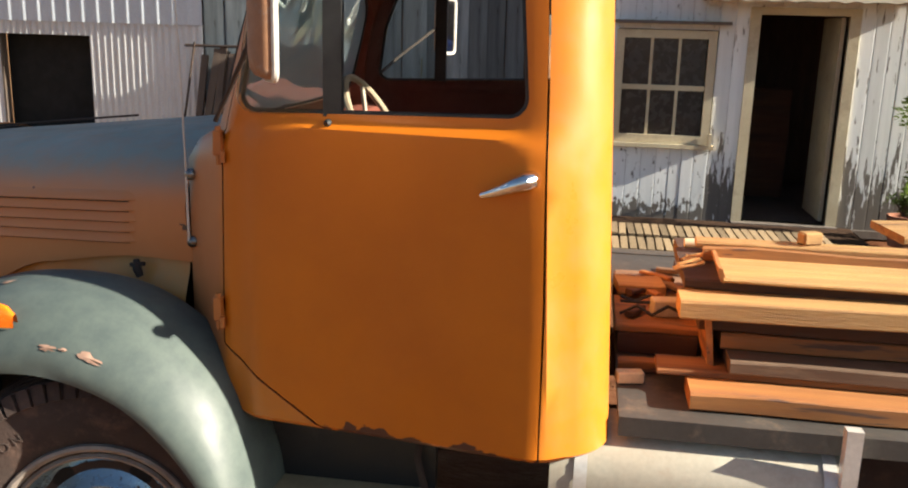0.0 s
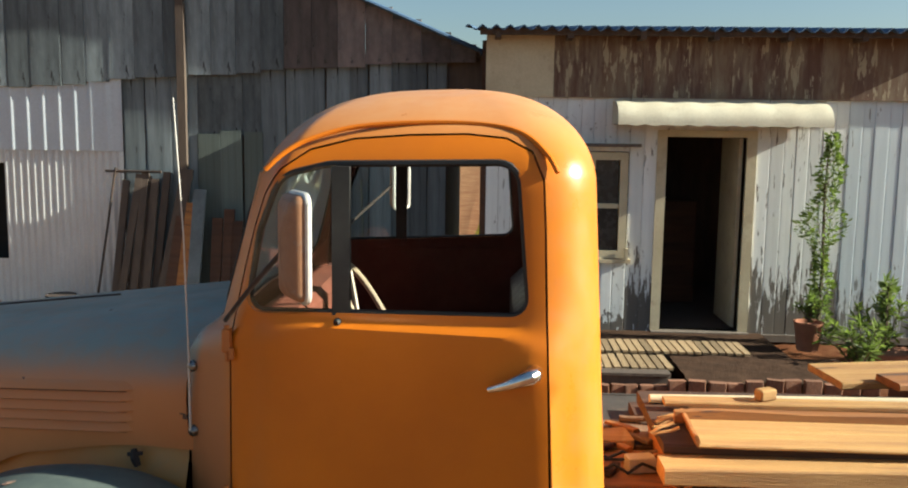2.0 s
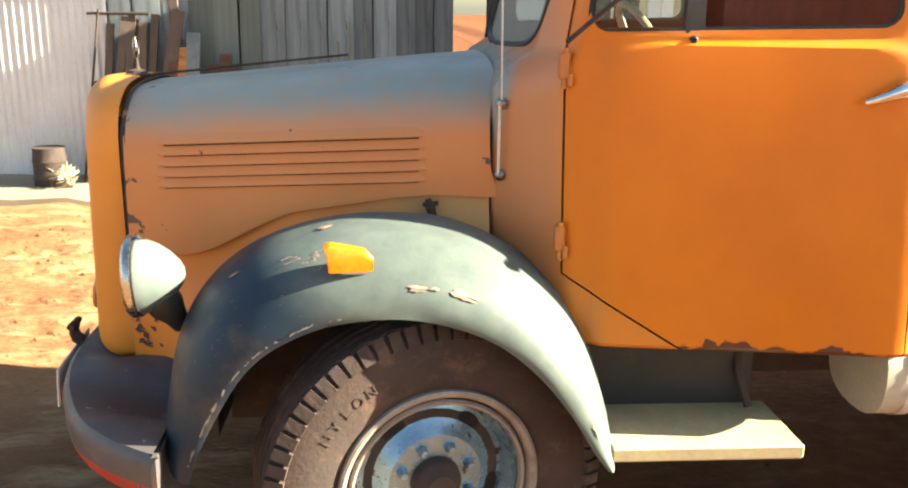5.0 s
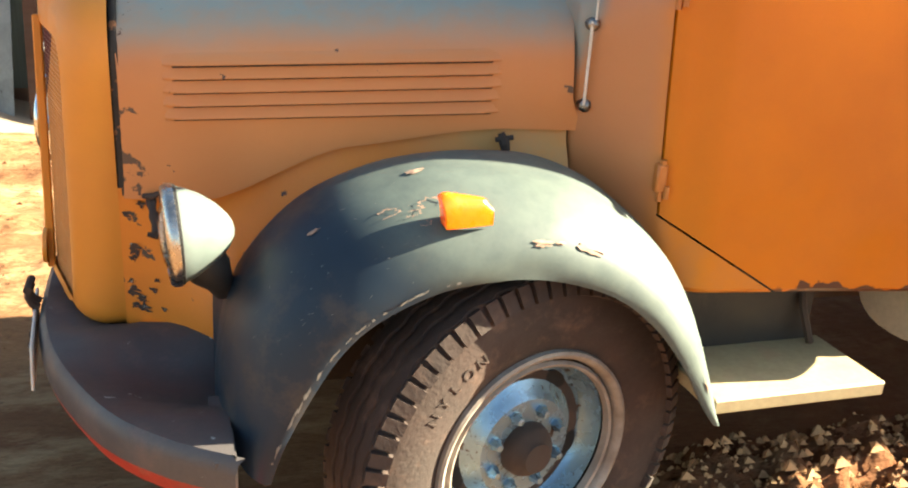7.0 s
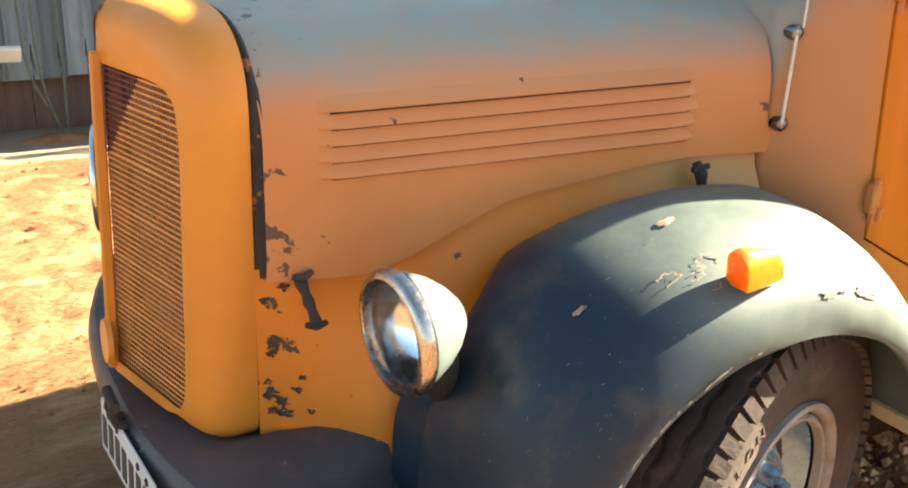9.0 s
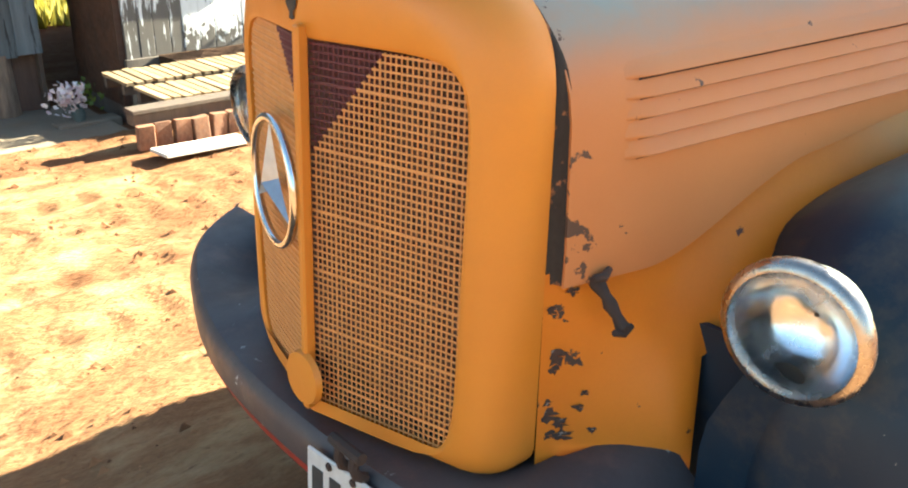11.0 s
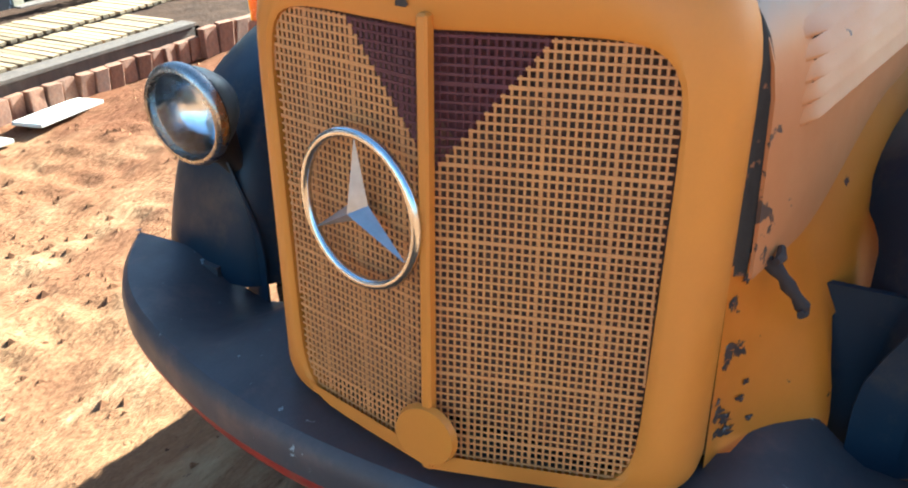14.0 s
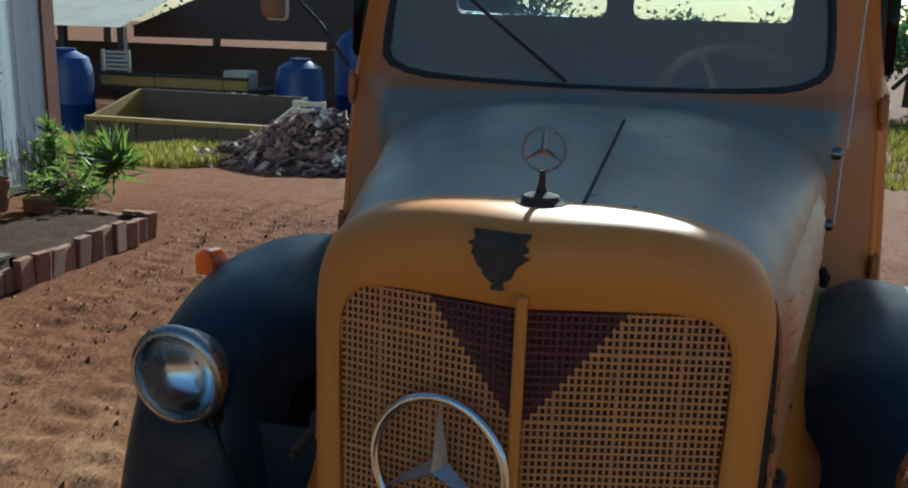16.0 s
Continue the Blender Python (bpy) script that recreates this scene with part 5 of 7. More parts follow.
def worn_low(m, colour, upto=0.30, scale=5.0, at=0.60):
    """Paint lost more and more towards a board's foot (0 to 1 along its length)."""
    n, lk = m.node_tree.nodes, m.node_tree.links
    bs = n["Principled BSDF"]
    old = bs.inputs["Base Color"].links[0].from_socket
    tc = n.new("ShaderNodeTexCoord")
    sp = n.new("ShaderNodeSeparateXYZ")
    lk.new(tc.outputs["Object"], sp.inputs[0])
    oi = n.new("ShaderNodeObjectInfo")
    mp = n.new("ShaderNodeMapping")
    mp.inputs["Scale"].default_value = (0.9, 0.9, 2.2)
    lk.new(tc.outputs["Object"], mp.inputs["Vector"])
    ml = n.new("ShaderNodeMath")
    ml.operation, ml.inputs[1].default_value = "MULTIPLY", 37.0
    lk.new(oi.outputs["Random"], ml.inputs[0])
    ns = n.new("ShaderNodeTexNoise")
    ns.noise_dimensions = "4D"
    ns.inputs["Scale"].default_value, ns.inputs["Detail"].default_value, ns.inputs["Roughness"].default_value = scale, 7.0, 0.65
    lk.new(mp.outputs[0], ns.inputs["Vector"])
    lk.new(ml.outputs[0], ns.inputs["W"])
    gr = n.new("ShaderNodeMapRange")
    gr.interpolation_type = "SMOOTHSTEP"
    gr.inputs["From Min"].default_value, gr.inputs["From Max"].default_value = upto, 0.0
    gr.inputs["To Min"].default_value, gr.inputs["To Max"].default_value = 0.0, 0.24
    lk.new(sp.outputs["Z"], gr.inputs["Value"])
    ad = n.new("ShaderNodeMath")
    ad.operation = "ADD"
    lk.new(ns.outputs["Fac"], ad.inputs[0])
    lk.new(gr.outputs[0], ad.inputs[1])
    mr = n.new("ShaderNodeMapRange")
    mr.inputs["From Min"].default_value, mr.inputs["From Max"].default_value = at, at + 0.03
    lk.new(ad.outputs[0], mr.inputs["Value"])
    x = n.new("ShaderNodeMix")
    x.data_type = "RGBA"
    lk.new(mr.outputs[0], x.inputs[0])
    lk.new(old, x.inputs[6])
    x.inputs[7].default_value = (*colour, 1)
    lk.new(x.outputs[2], bs.inputs["Base Color"])
    return m


M_PEEL = worn_low(mat("flaking_white_paint", (0.77, 0.79, 0.79), (0.66, 0.68, 0.68), 1.5, 0.75, bump=0.2, bscale=25, speck=0.2, vary=0.10), (0.13, 0.115, 0.10), 0.42, 4.0, 0.602)
M_PEELTOP = worn_low(mat("flaking_white_paint_high", (0.77, 0.79, 0.79), (0.66, 0.68, 0.68), 1.5, 0.75, bump=0.2, bscale=25, speck=0.2, vary=0.10), (0.13, 0.115, 0.10), 0.001, 4.0, 0.612)
M_PEELBLUE = worn_low(mat("flaking_bluish_paint", (0.62, 0.69, 0.73), (0.53, 0.60, 0.65), 1.5, 0.7, bump=0.12, bscale=25, speck=0.15, vary=0.04), (0.17, 0.18, 0.18), 0.36, 5.0, 0.640)
M_BARE = mat("bare_dark_boards", (0.11, 0.09, 0.075), (0.16, 0.13, 0.11), 3, 0.85, bump=0.3, stretch=(5, 5, 0.6))
M_FASCIA = mat("stained_fascia_boards", (0.10, 0.045, 0.035), (0.20, 0.13, 0.08), 1.4, 0.85, bump=0.2, spots=(0.36, 0.30, 0.20), spot_scale=5.0, spot_at=0.56, stretch=(2.6, 2.6, 0.45), dust=(0.24, 0.19, 0.13), dust_at=0.45)
M_CREAMPAINT = mat("cream_paint", (0.62, 0.55, 0.38), (0.5, 0.42, 0.28), 2, 0.7, bump=0.15, dust=(0.35, 0.26, 0.17))
M_AWN = mat("cream_awning_sheet", (0.60, 0.56, 0.44), (0.50, 0.45, 0.34), 2, 0.7, bump=0.1, dust=(0.36, 0.31, 0.22))
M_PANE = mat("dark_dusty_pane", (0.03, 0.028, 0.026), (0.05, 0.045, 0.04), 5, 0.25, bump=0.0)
M_WEATHER = mat("weathered_grey_boards", (0.215, 0.255, 0.278), (0.115, 0.138, 0.152), 2.0, 0.85, bump=0.35, bscale=30, spots=(0.022, 0.022, 0.022), spot_scale=3.4, spot_at=0.63, stretch=(1.5, 1.5, 1.2), vary=0.5, dust=(0.27, 0.285, 0.29), dust_at=0.6)
M_WEATHERRED = mat("reddish_grey_boards", (0.19, 0.15, 0.138), (0.105, 0.086, 0.08), 2.0, 0.85, bump=0.35, bscale=30, spots=(0.025, 0.022, 0.02), spot_scale=4.5, spot_at=0.66, stretch=(1.5, 1.5, 1.2), vary=0.4, dust=(0.16, 0.15, 0.14), dust_at=0.55)
M_GREENWOOD = mat("mossy_grey_boards", (0.12, 0.15, 0.142), (0.09, 0.11, 0.10), 2, 0.85, bump=0.3, stretch=(4, 4, 1.0), vary=0.2)
M_DARKWOOD = mat("dark_old_timber", (0.075, 0.055, 0.045), (0.11, 0.08, 0.06), 3, 0.85, bump=0.3, stretch=(5, 5, 1))
M_SHEET = mat("pale_corrugated_sheet", (0.62, 0.63, 0.65), (0.52, 0.52, 0.53), 0.8, 0.45, metal=0.25, bump=0.05, dust=(0.50, 0.40, 0.33), dust_at=0.6)
M_SHEETBLUE = mat("bluish_corrugated_sheet", (0.58, 0.63, 0.70), (0.48, 0.53, 0.60), 0.8, 0.45, metal=0.25, bump=0.05)
M_ROOF = mat("blue_grey_roof_sheet", (0.06, 0.12, 0.22), (0.04, 0.08, 0.15), 2, 0.7, bump=0.15)
M_DECK = mat("sunbleached_slats", (0.33, 0.24, 0.125), (0.22, 0.15, 0.085), 3, 0.8, bump=0.25, vary=0.35, dust=(0.2, 0.13, 0.08), dust_at=0.5)
M_BRICKEDGE = mat("earthy_edging_blocks", (0.27, 0.12, 0.065), (0.18, 0.085, 0.05), 4, 0.9, bump=0.35, vary=0.25, dust=(0.35, 0.25, 0.17))
M_PLANK = mat("fresh_sawn_boards", (0.38, 0.165, 0.042), (0.24, 0.09, 0.025), 2, 0.75, bump=0.2, bscale=40, stretch=(0.4, 6, 6), vary=0.35, dust=(0.20, 0.085, 0.035), dust_at=0.50, spots=(0.09, 0.045, 0.028), spot_scale=2.4, spot_at=0.60)
M_PLANKGREY = mat("greyed_sawn_boards", (0.21, 0.13, 0.075), (0.13, 0.075, 0.045), 2, 0.8, bump=0.25, bscale=50, stretch=(0.5, 4, 4), vary=0.25, dust=(0.30, 0.21, 0.13), dust_at=0.56)
M_PLANKPALE = mat("pale_sawn_boards", (0.50, 0.30, 0.10), (0.33, 0.175, 0.06), 2.6, 0.78, bump=0.5, bscale=40, stretch=(0.4, 6, 6), vary=0.2, dust=(0.26, 0.135, 0.06), dust_at=0.52, spots=(0.075, 0.036, 0.02), spot_scale=2.0, spot_at=0.64)
# Dark tone puts the stack's inner shade into the boards; also for old wood.
M_PLANKDARK = mat("dark_old_and_shaded_boards", (0.10, 0.042, 0.020), (0.055, 0.025, 0.014), 2, 0.8, bump=0.25, bscale=50, stretch=(0.5, 4, 4), vary=0.25)
M_LEAF = mat("green_leaves", (0.14, 0.19, 0.035), (0.08, 0.12, 0.025), 4, 0.55, bump=0.0, vary=0.4, island=True)
M_LEAFDARK = mat("dark_green_leaves", (0.045, 0.085, 0.025), (0.03, 0.06, 0.02), 4, 0.6, bump=0.0, vary=0.4, island=True)
M_STEM = mat("brown_stems", (0.10, 0.07, 0.045), None, 6, 0.85, bump=0.2)
M_TERRA = mat("terracotta_pot", (0.36, 0.15, 0.08), (0.28, 0.11, 0.06), 4, 0.85, bump=0.15)
M_BLUE = mat("blue_plastic", (0.008, 0.04, 0.19), (0.008, 0.03, 0.14), 3, 0.4, bump=0.02)
M_YELLOW = mat("dusty_yellow_paint", (0.34, 0.22, 0.045), (0.26, 0.16, 0.035), 3, 0.6, bump=0.05, dust=(0.25, 0.15, 0.08))
M_GRASS = mat("dry_yellow_grass", (0.34, 0.28, 0.05), (0.2, 0.2, 0.035), 3, 0.9, bump=0.3, vary=0.4, island=True)
M_RUBBLE = mat("mixed_rubble", (0.30, 0.20, 0.165), (0.15, 0.095, 0.08), 5, 0.9, bump=0.3, vary=0.8, island=True, spots=(0.62, 0.58, 0.52), spot_scale=2.2, spot_at=0.60)
M_FARROOF = mat("pale_roof_sheets", (0.46, 0.44, 0.37), (0.36, 0.33, 0.27), 0.8, 0.7, bump=0.1)
M_BLACK = mat("painted_dark_interior", (0.012, 0.011, 0.010), None, 3, 0.95, bump=0.0)
M_WHITEBOARD = mat("white_foam_board", (0.66, 0.64, 0.58), (0.54, 0.51, 0.45), 3, 0.7, bump=0.05)
M_BASE = mat("red_brown_base_boards", (0.16, 0.10, 0.075), (0.11, 0.068, 0.052), 2, 0.9, bump=0.35, dust=(0.2, 0.15, 0.11), dust_at=0.6, stretch=(2, 2, 0.6))
M_STUMP = mat("weathered_stump_wood", (0.34, 0.25, 0.18), (0.16, 0.115, 0.085), 5, 0.9, bump=0.6, bscale=25, stretch=(4, 4, 0.7))
M_CORD = mat("grey_cord", (0.17, 0.18, 0.14), (0.12, 0.13, 0.10), 9, 0.8, bump=0.1)
M_PETAL = mat("pink_white_petals", (0.75, 0.5, 0.55), (0.8, 0.75, 0.72), 20, 0.6, bump=0.0)
def leafy(m, share=0.45):
    """Light shines through a thin leaf."""
    n, lk = m.node_tree.nodes, m.node_tree.links
    bs = n["Principled BSDF"]
    tl, mx = n.new("ShaderNodeBsdfTranslucent"), n.new("ShaderNodeMixShader")
    hv = n.new("ShaderNodeHueSaturation")
    hv.inputs["Value"].default_value = 1.7
    lk.new(bs.inputs["Base Color"].links[0].from_socket, hv.inputs["Color"])
    lk.new(hv.outputs[0], tl.inputs[0])
    mx.inputs[0].default_value = share
    lk.new(bs.outputs[0], mx.inputs[1])
    lk.new(tl.outputs[0], mx.inputs[2])
    lk.new(mx.outputs[0], n["Material Output"].inputs[0])


for _m in (M_LEAF, M_LEAFDARK):
    leafy(_m)
leafy(M_GRASS, 0.15)
M_REDPOST = mat("red_brown_corner_post", (0.20, 0.07, 0.045), None, 3, 0.8, bump=0.2)


# ---- ground: one sheet to the horizon ----
def spread(lo, hi, fine, far, steps):
    mid = list(np.arange(lo, hi + 1e-6, fine))
    out, d, p = [], fine, hi
    while p < far:
        d *= steps
        p += d
        out.append(p)
    left, d, p = [], fine, lo
    while p > -far:
        d *= steps
        p -= d
        left.append(p)
    return left[::-1] + mid + out


def ground_z(x, y):
    h = 0.03 * noise.noise((x * 0.5, y * 0.5, 1.3)) + 0.022 * noise.noise((x * 2.1, y * 2.1, 4.0)) + 0.013 * noise.noise((x * 4.2, y * 8.5, 9.0)) + 0.010 * noise.noise((x * 10, y * 17, 2.0))
    for off in (1.9, 2.35, 2.95, 3.35):
        # wheel ruts along the front of the house
        d = abs(y - off - 0.10 * math.sin(x * 0.8 + off) - 0.05 * x)
        h += 0.014 * math.exp(-((d - 0.15) / 0.05) ** 2) - 0.026 * math.exp(-(d / 0.10) ** 2) * (0.6 + 0.4 * math.sin(x * 30 + 14 * d))
    h *= (step01(-14, -6, -abs(x)) * 0.7 + 0.3) * (0.25 + 0.75 * step01(-0.2, 0.7, y))
    low = 0.46 * step01(4.3, 5.9, y) * step01(-3.6, -1.9, x) * max(step01(1.6, 0.9, x), step01(7.0, 8.0, y))
    # Bank added so that the earth by the running board catches the sun.
    bank = 0.145 * step01(0.0, 0.7, x) * step01(2.2, 1.2, x) * step01(-0.3, -0.65, y) * step01(-2.2, -1.2, y)
    bank += bank * (noise.noise((x * 9, y * 9, 5.0)) + 0.7 * noise.noise((x * 22, y * 22, 8.0)))
    return h + bank - 0.022 - 0.075 * min(max(0, x - 5.2), 11.2) - low * step01(9.0, 6.0, x) - 0.10 * step01(4.6, 6.0, y) * step01(-1.9, -3.6, x)


xs, ys = spread(-4.2, 6.0, 0.04, 400, 1.22), spread(-1.3, 4.4, 0.04, 400, 1.22)
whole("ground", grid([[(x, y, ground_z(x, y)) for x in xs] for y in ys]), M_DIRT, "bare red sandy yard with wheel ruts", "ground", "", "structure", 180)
rnd = random.Random(7)
bm = bmesh.new()
for _ in range(6500):
    x, y = rnd.uniform(-3.8, 5.5), rnd.uniform(0.9, 4.6)
    if noise.noise((x * 1.3, y * 2.2, 6.0)) < rnd.uniform(-0.5, 0.3):
        continue
    s = 0.005 + 0.026 * rnd.random() ** 5
    z = ground_z(x, y)
    vs = [bm.verts.new((x + s * rnd.uniform(0.7, 1.2) * a, y + s * rnd.uniform(0.7, 1.2) * b, z + s * c)) for a, b, c in ((-1, -0.6, -0.2), (1, -0.7, -0.2), (0.1, 1, -0.2), (0, 0, 0.75))]
    for f in ((0, 1, 3), (1, 2, 3), (2, 0, 3)):
        bm.faces.new([vs[k] for k in f])
whole("dirt_clods", bm, M_CLOD, "scattered clods of dry red earth", "clods", "", "stuff")
bm = bmesh.new()
for _ in range(2600):
    x, y = rnd.uniform(0.3, 1.9), rnd.uniform(-1.3, -0.45)
    s = 0.008 + 0.024 * rnd.random() ** 4
    z = ground_z(x, y)
    vs = [bm.verts.new((x + s * rnd.uniform(0.7, 1.2) * a, y + s * rnd.uniform(0.7, 1.2) * b, z + s * c)) for a, b, c in ((-1, -0.6, -0.2), (1, -0.7, -0.2), (0.1, 1, -0.2), (0, 0, 0.75))]
    for f in ((0, 1, 3), (1, 2, 3), (2, 0, 3)):
        bm.faces.new([vs[k] for k in f])
whole("dry_clods", bm, M_CLODLIT, "crumbly earth beside the running board, sunlight put into its pale colour", "clods", "", "stuff")

# ---- house front, facing -y ----
HY = 6.2
house = thing("wall_house", (2.9, HY, 0), "white board house front with flaking paint", "wall", "", "structure")
unit = {}


def unit_board(m, key):
    """A board one wide, one thick, one tall, its edges a little rounded."""
    if key not in unit:
        bm = box(-0.5, 0.5, -0.5, 0.5, 0, 1)
        es = [e for e in bm.edges if abs(e.verts[0].co.z - e.verts[1].co.z) > 0.5]
        bmesh.ops.bevel(bm, geom=es, offset=0.06, segments=1, affect="EDGES")
        unit[key] = mesh_of("board", bm, m)
    return unit[key]


def board(parent, key, m, x0, x1, y, z0, z1, thick=0.022, lean=0.0, name="board"):
    ob = piece(name, unit_board(m, key), parent, (x0 + x1) / 2, y, z0, 0, lean, 0)
    ob.scale = (x1 - x0 - 0.003, thick, z1 - z0)
    return ob


W0, W1, WZ0, WZ1 = 1.22, 2.13, 0.90, 1.94
D0, D1, DZ0, DZ1 = 2.55, 3.37, 0.10, 2.14
rnd = random.Random(3)
x = 0.68
while x < 5.60:
    w = min(rnd.choice((0.12, 0.13, 0.14, 0.15)), 5.60 - x)
    spans = [(0.06, 2.53)]
    mid = x + w / 2
    if W0 - 0.05 < mid < W1 + 0.05:
        spans = [(0.06, WZ0 - 0.08), (WZ1 + 0.04, 2.53)]
    if D0 - 0.04 < mid < D1 + 0.04:
        spans = [(DZ1 + 0.03, 2.53)]
    for a, b in spans:
        low = a < 0.1
        blue = x > 4.3
        board(house, "peel_blue" if blue else "peel" if low else "peel_top", M_PEELBLUE if blue else M_PEEL if low else M_PEELTOP, x, x + w, HY + 0.011 + rnd.uniform(-0.004, 0.004), a, b)
    x += w
# backing with its openings, behind the boards
bk = bmesh.new()
for a, b, c, d in ((0.68, W0, 0, 3.2), (W0, W1, 0, WZ0), (W0, W1, WZ1, 3.2), (W1, D0, 0, 3.2), (D0, D1, DZ1, 3.2), (D1, 5.62, 0, 3.2), (D0, D1, 0, DZ0)):
    add_box(bk, a, b, HY + 0.03, HY + 0.14, c, d)
part("wall_core", bk, M_BARE, house, "dark boards behind the flaking front", None)
part("sole_plate", box(0.66, 5.60, HY - 0.03, HY + 0.02, 0.0, 0.075), M_BARE, house, "", None)
side = part("house_side", box(5.70, 5.76, HY + 0.06, HY + 5, 0, 3.1), M_PEELTOP, house, "", None)
part("corner_post", box(5.60, 5.79, HY - 0.035, HY + 0.06, -0.1, 3.05), M_REDPOST, house, "red-brown corner post", None)
part("house_left_side", box(0.62, 0.68, HY + 0.02, HY + 1.05, -0.32, 3.1), M_PLANKDARK, house, "brown boarded side wall", None)
part("house_base", box(0.64, 5.60, HY + 0.05, HY + 0.14, -0.55, 0.0), M_BASE, house, "dark boards below the floor", None)
part("side_base", box(0.66, 0.70, HY + 0.15, HY + 1.05, -0.6, -0.32), M_BARE, house, "", None)
part("house_step", box(0.68, 2.05, HY + 0.99, HY + 1.05, -0.4, 3.1), M_PLANKDARK, house, "", None)
part("inner_side", box(2.0, 2.05, HY + 1.05, HY + 5, -0.4, 3.1), M_PLANKDARK, house, "", None)
part("corner_pier", box(0.70, 0.98, HY - 0.02, HY + 0.045, -0.5, -0.02, None, 0.012), M_CONC, house, "pale pier under the corner of the house", None)
part("house_back", box(2.0, 5.76, HY + 5, HY + 5.1, 0, 3.1), M_BARE, house, "", None)
# dim room behind the door
room = bmesh.new()
add_box(room, 2.06, 5.05, HY + 0.14, HY + 4.9, 0.04, 0.09)
add_box(room, 2.06, 5.05, HY + 2.9, HY + 3.0, 0.09, 2.9)
add_box(room, 2.06, 5.05, HY + 0.14, HY + 3.0, 2.75, 2.82)
part("room_shell", room, M_DARKWOOD, house, "dim unlit room", None)
part("cupboard", box(2.75, 3.25, HY + 1.6, HY + 2.1, 0.09, 1.35, None, 0.01), M_PLANKDARK, house, "brown cupboard standing in the room", None)
for a, b, c, d, lab in ((D0 - 0.10, D0, DZ0, DZ1 + 0.07, "post"), (D1, D1 + 0.10, DZ0, DZ1 + 0.07, "post"), (D0, D1, DZ1, DZ1 + 0.07, "head")):
    part("door_frame", box(a, b, HY - 0.018, HY + 0.13, c, d), M_CREAMPAINT, house, "cream painted door frame", None)
part("door_leaf", box(D1 - 0.042, D1 - 0.004, HY + 0.13, HY + 0.86, 0.12, DZ1 - 0.01), M_CREAMPAINT, house, "cream door standing open inwards", None)
part("threshold", box(D0 - 0.1, D1 + 0.1, HY - 0.10, HY + 0.14, 0.02, DZ0), M_BARE, house, "", None)
win = thing("window_1", ((W0 + W1) / 2, HY, WZ0), "white six-pane sash window with dark glass", "window", "", "structure")
for a, b, c, d in ((W0 - 0.03, W1 + 0.03, WZ1 - 0.05, WZ1 + 0.03), (W0 - 0.03, W1 + 0.03, WZ0 - 0.04, WZ0 + 0.04), (W0 - 0.03, W0 + 0.05, WZ0 + 0.04, WZ1 - 0.05), (W1 - 0.05, W1 + 0.03, WZ0 + 0.04, WZ1 - 0.05)):
    part("window_frame", box(a, b, HY - 0.02, HY + 0.08, c, d), M_CREAMPAINT, win, "cream painted frame", None)
zm = (WZ0 + WZ1) / 2 - 0.01
part("meeting_rail", box(W0 + 0.05, W1 - 0.05, HY, HY + 0.05, zm - 0.025, zm + 0.025), M_CREAMPAINT, win, "", None)
for k in (1, 2):
    xm = lerp(W0 + 0.05, W1 - 0.05, k / 3)
    for a, b in ((WZ0 + 0.04, zm - 0.025), (zm + 0.025, WZ1 - 0.05)):
        part("glazing_bar", box(xm - 0.014, xm + 0.014, HY + 0.005, HY + 0.045, a, b), M_CREAMPAINT, win, "", None)
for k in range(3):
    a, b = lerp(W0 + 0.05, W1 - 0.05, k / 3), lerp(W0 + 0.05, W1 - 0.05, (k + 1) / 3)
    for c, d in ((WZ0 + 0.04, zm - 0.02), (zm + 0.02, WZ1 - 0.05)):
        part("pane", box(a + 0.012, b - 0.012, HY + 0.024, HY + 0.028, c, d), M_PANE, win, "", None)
part("window_sill", box(W0 - 0.08, W1 + 0.08, HY - 0.07, HY + 0.02, WZ0 - 0.085, WZ0 - 0.045), M_CREAMPAINT, win, "cream sill", None)
part("window_canopy", box(W0 - 0.06, W1 + 0.14, HY - 0.14, HY + 0.01, 2.03, 2.06, pose(0, 0, 0)), M_BARE, win, "dark weather board over the window", None)
part("window_stop", box(W1 + 0.02, W1 + 0.05, HY - 0.08, HY - 0.03, WZ0 - 0.05, WZ0 + 0.07), M_CREAMPAINT, win, "", None)
# stained band under the eaves and the roof
band = thing("trim_fascia", (2.9, HY, 2.5), "stained brown fascia with streaks of cream paint", "fascia", "", "structure")
x = 0.66
while x < 5.76:
    w = min(rnd.choice((0.7, 0.9, 1.1)), 5.76 - x)
    part("fascia_panel", box(x + 0.002, x + w - 0.002, HY - 0.045, HY - 0.003, 2.53, 3.17), M_FASCIA if x > 0.7 else M_CREAMPAINT, band, "", None)
    x += w
for k in range(7):
    part("rafter_end", box(0.75 + 0.72 * k, 0.81 + 0.72 * k, HY - 0.30, HY - 0.046, 3.10, 3.19), M_DARKWOOD, band, "", None)
roof_rows = []
for j in range(2):
    for dz in (0,):
        y, z = ((HY - 0.36, 3.20), (HY + 5.2, 3.75))[j]
        roof_rows.append([(0.45 + 0.0125 * i, y, z + 0.022 * math.sin(2 * math.pi * i / 11)) for i in range(424)])
whole("roof_house", carve(mesh_of("roof", grid(roof_rows)), [], 0.012, "roof_house", M_ROOF, 40), None, "dark wavy corrugated roof sheets", "roof", "", "structure")
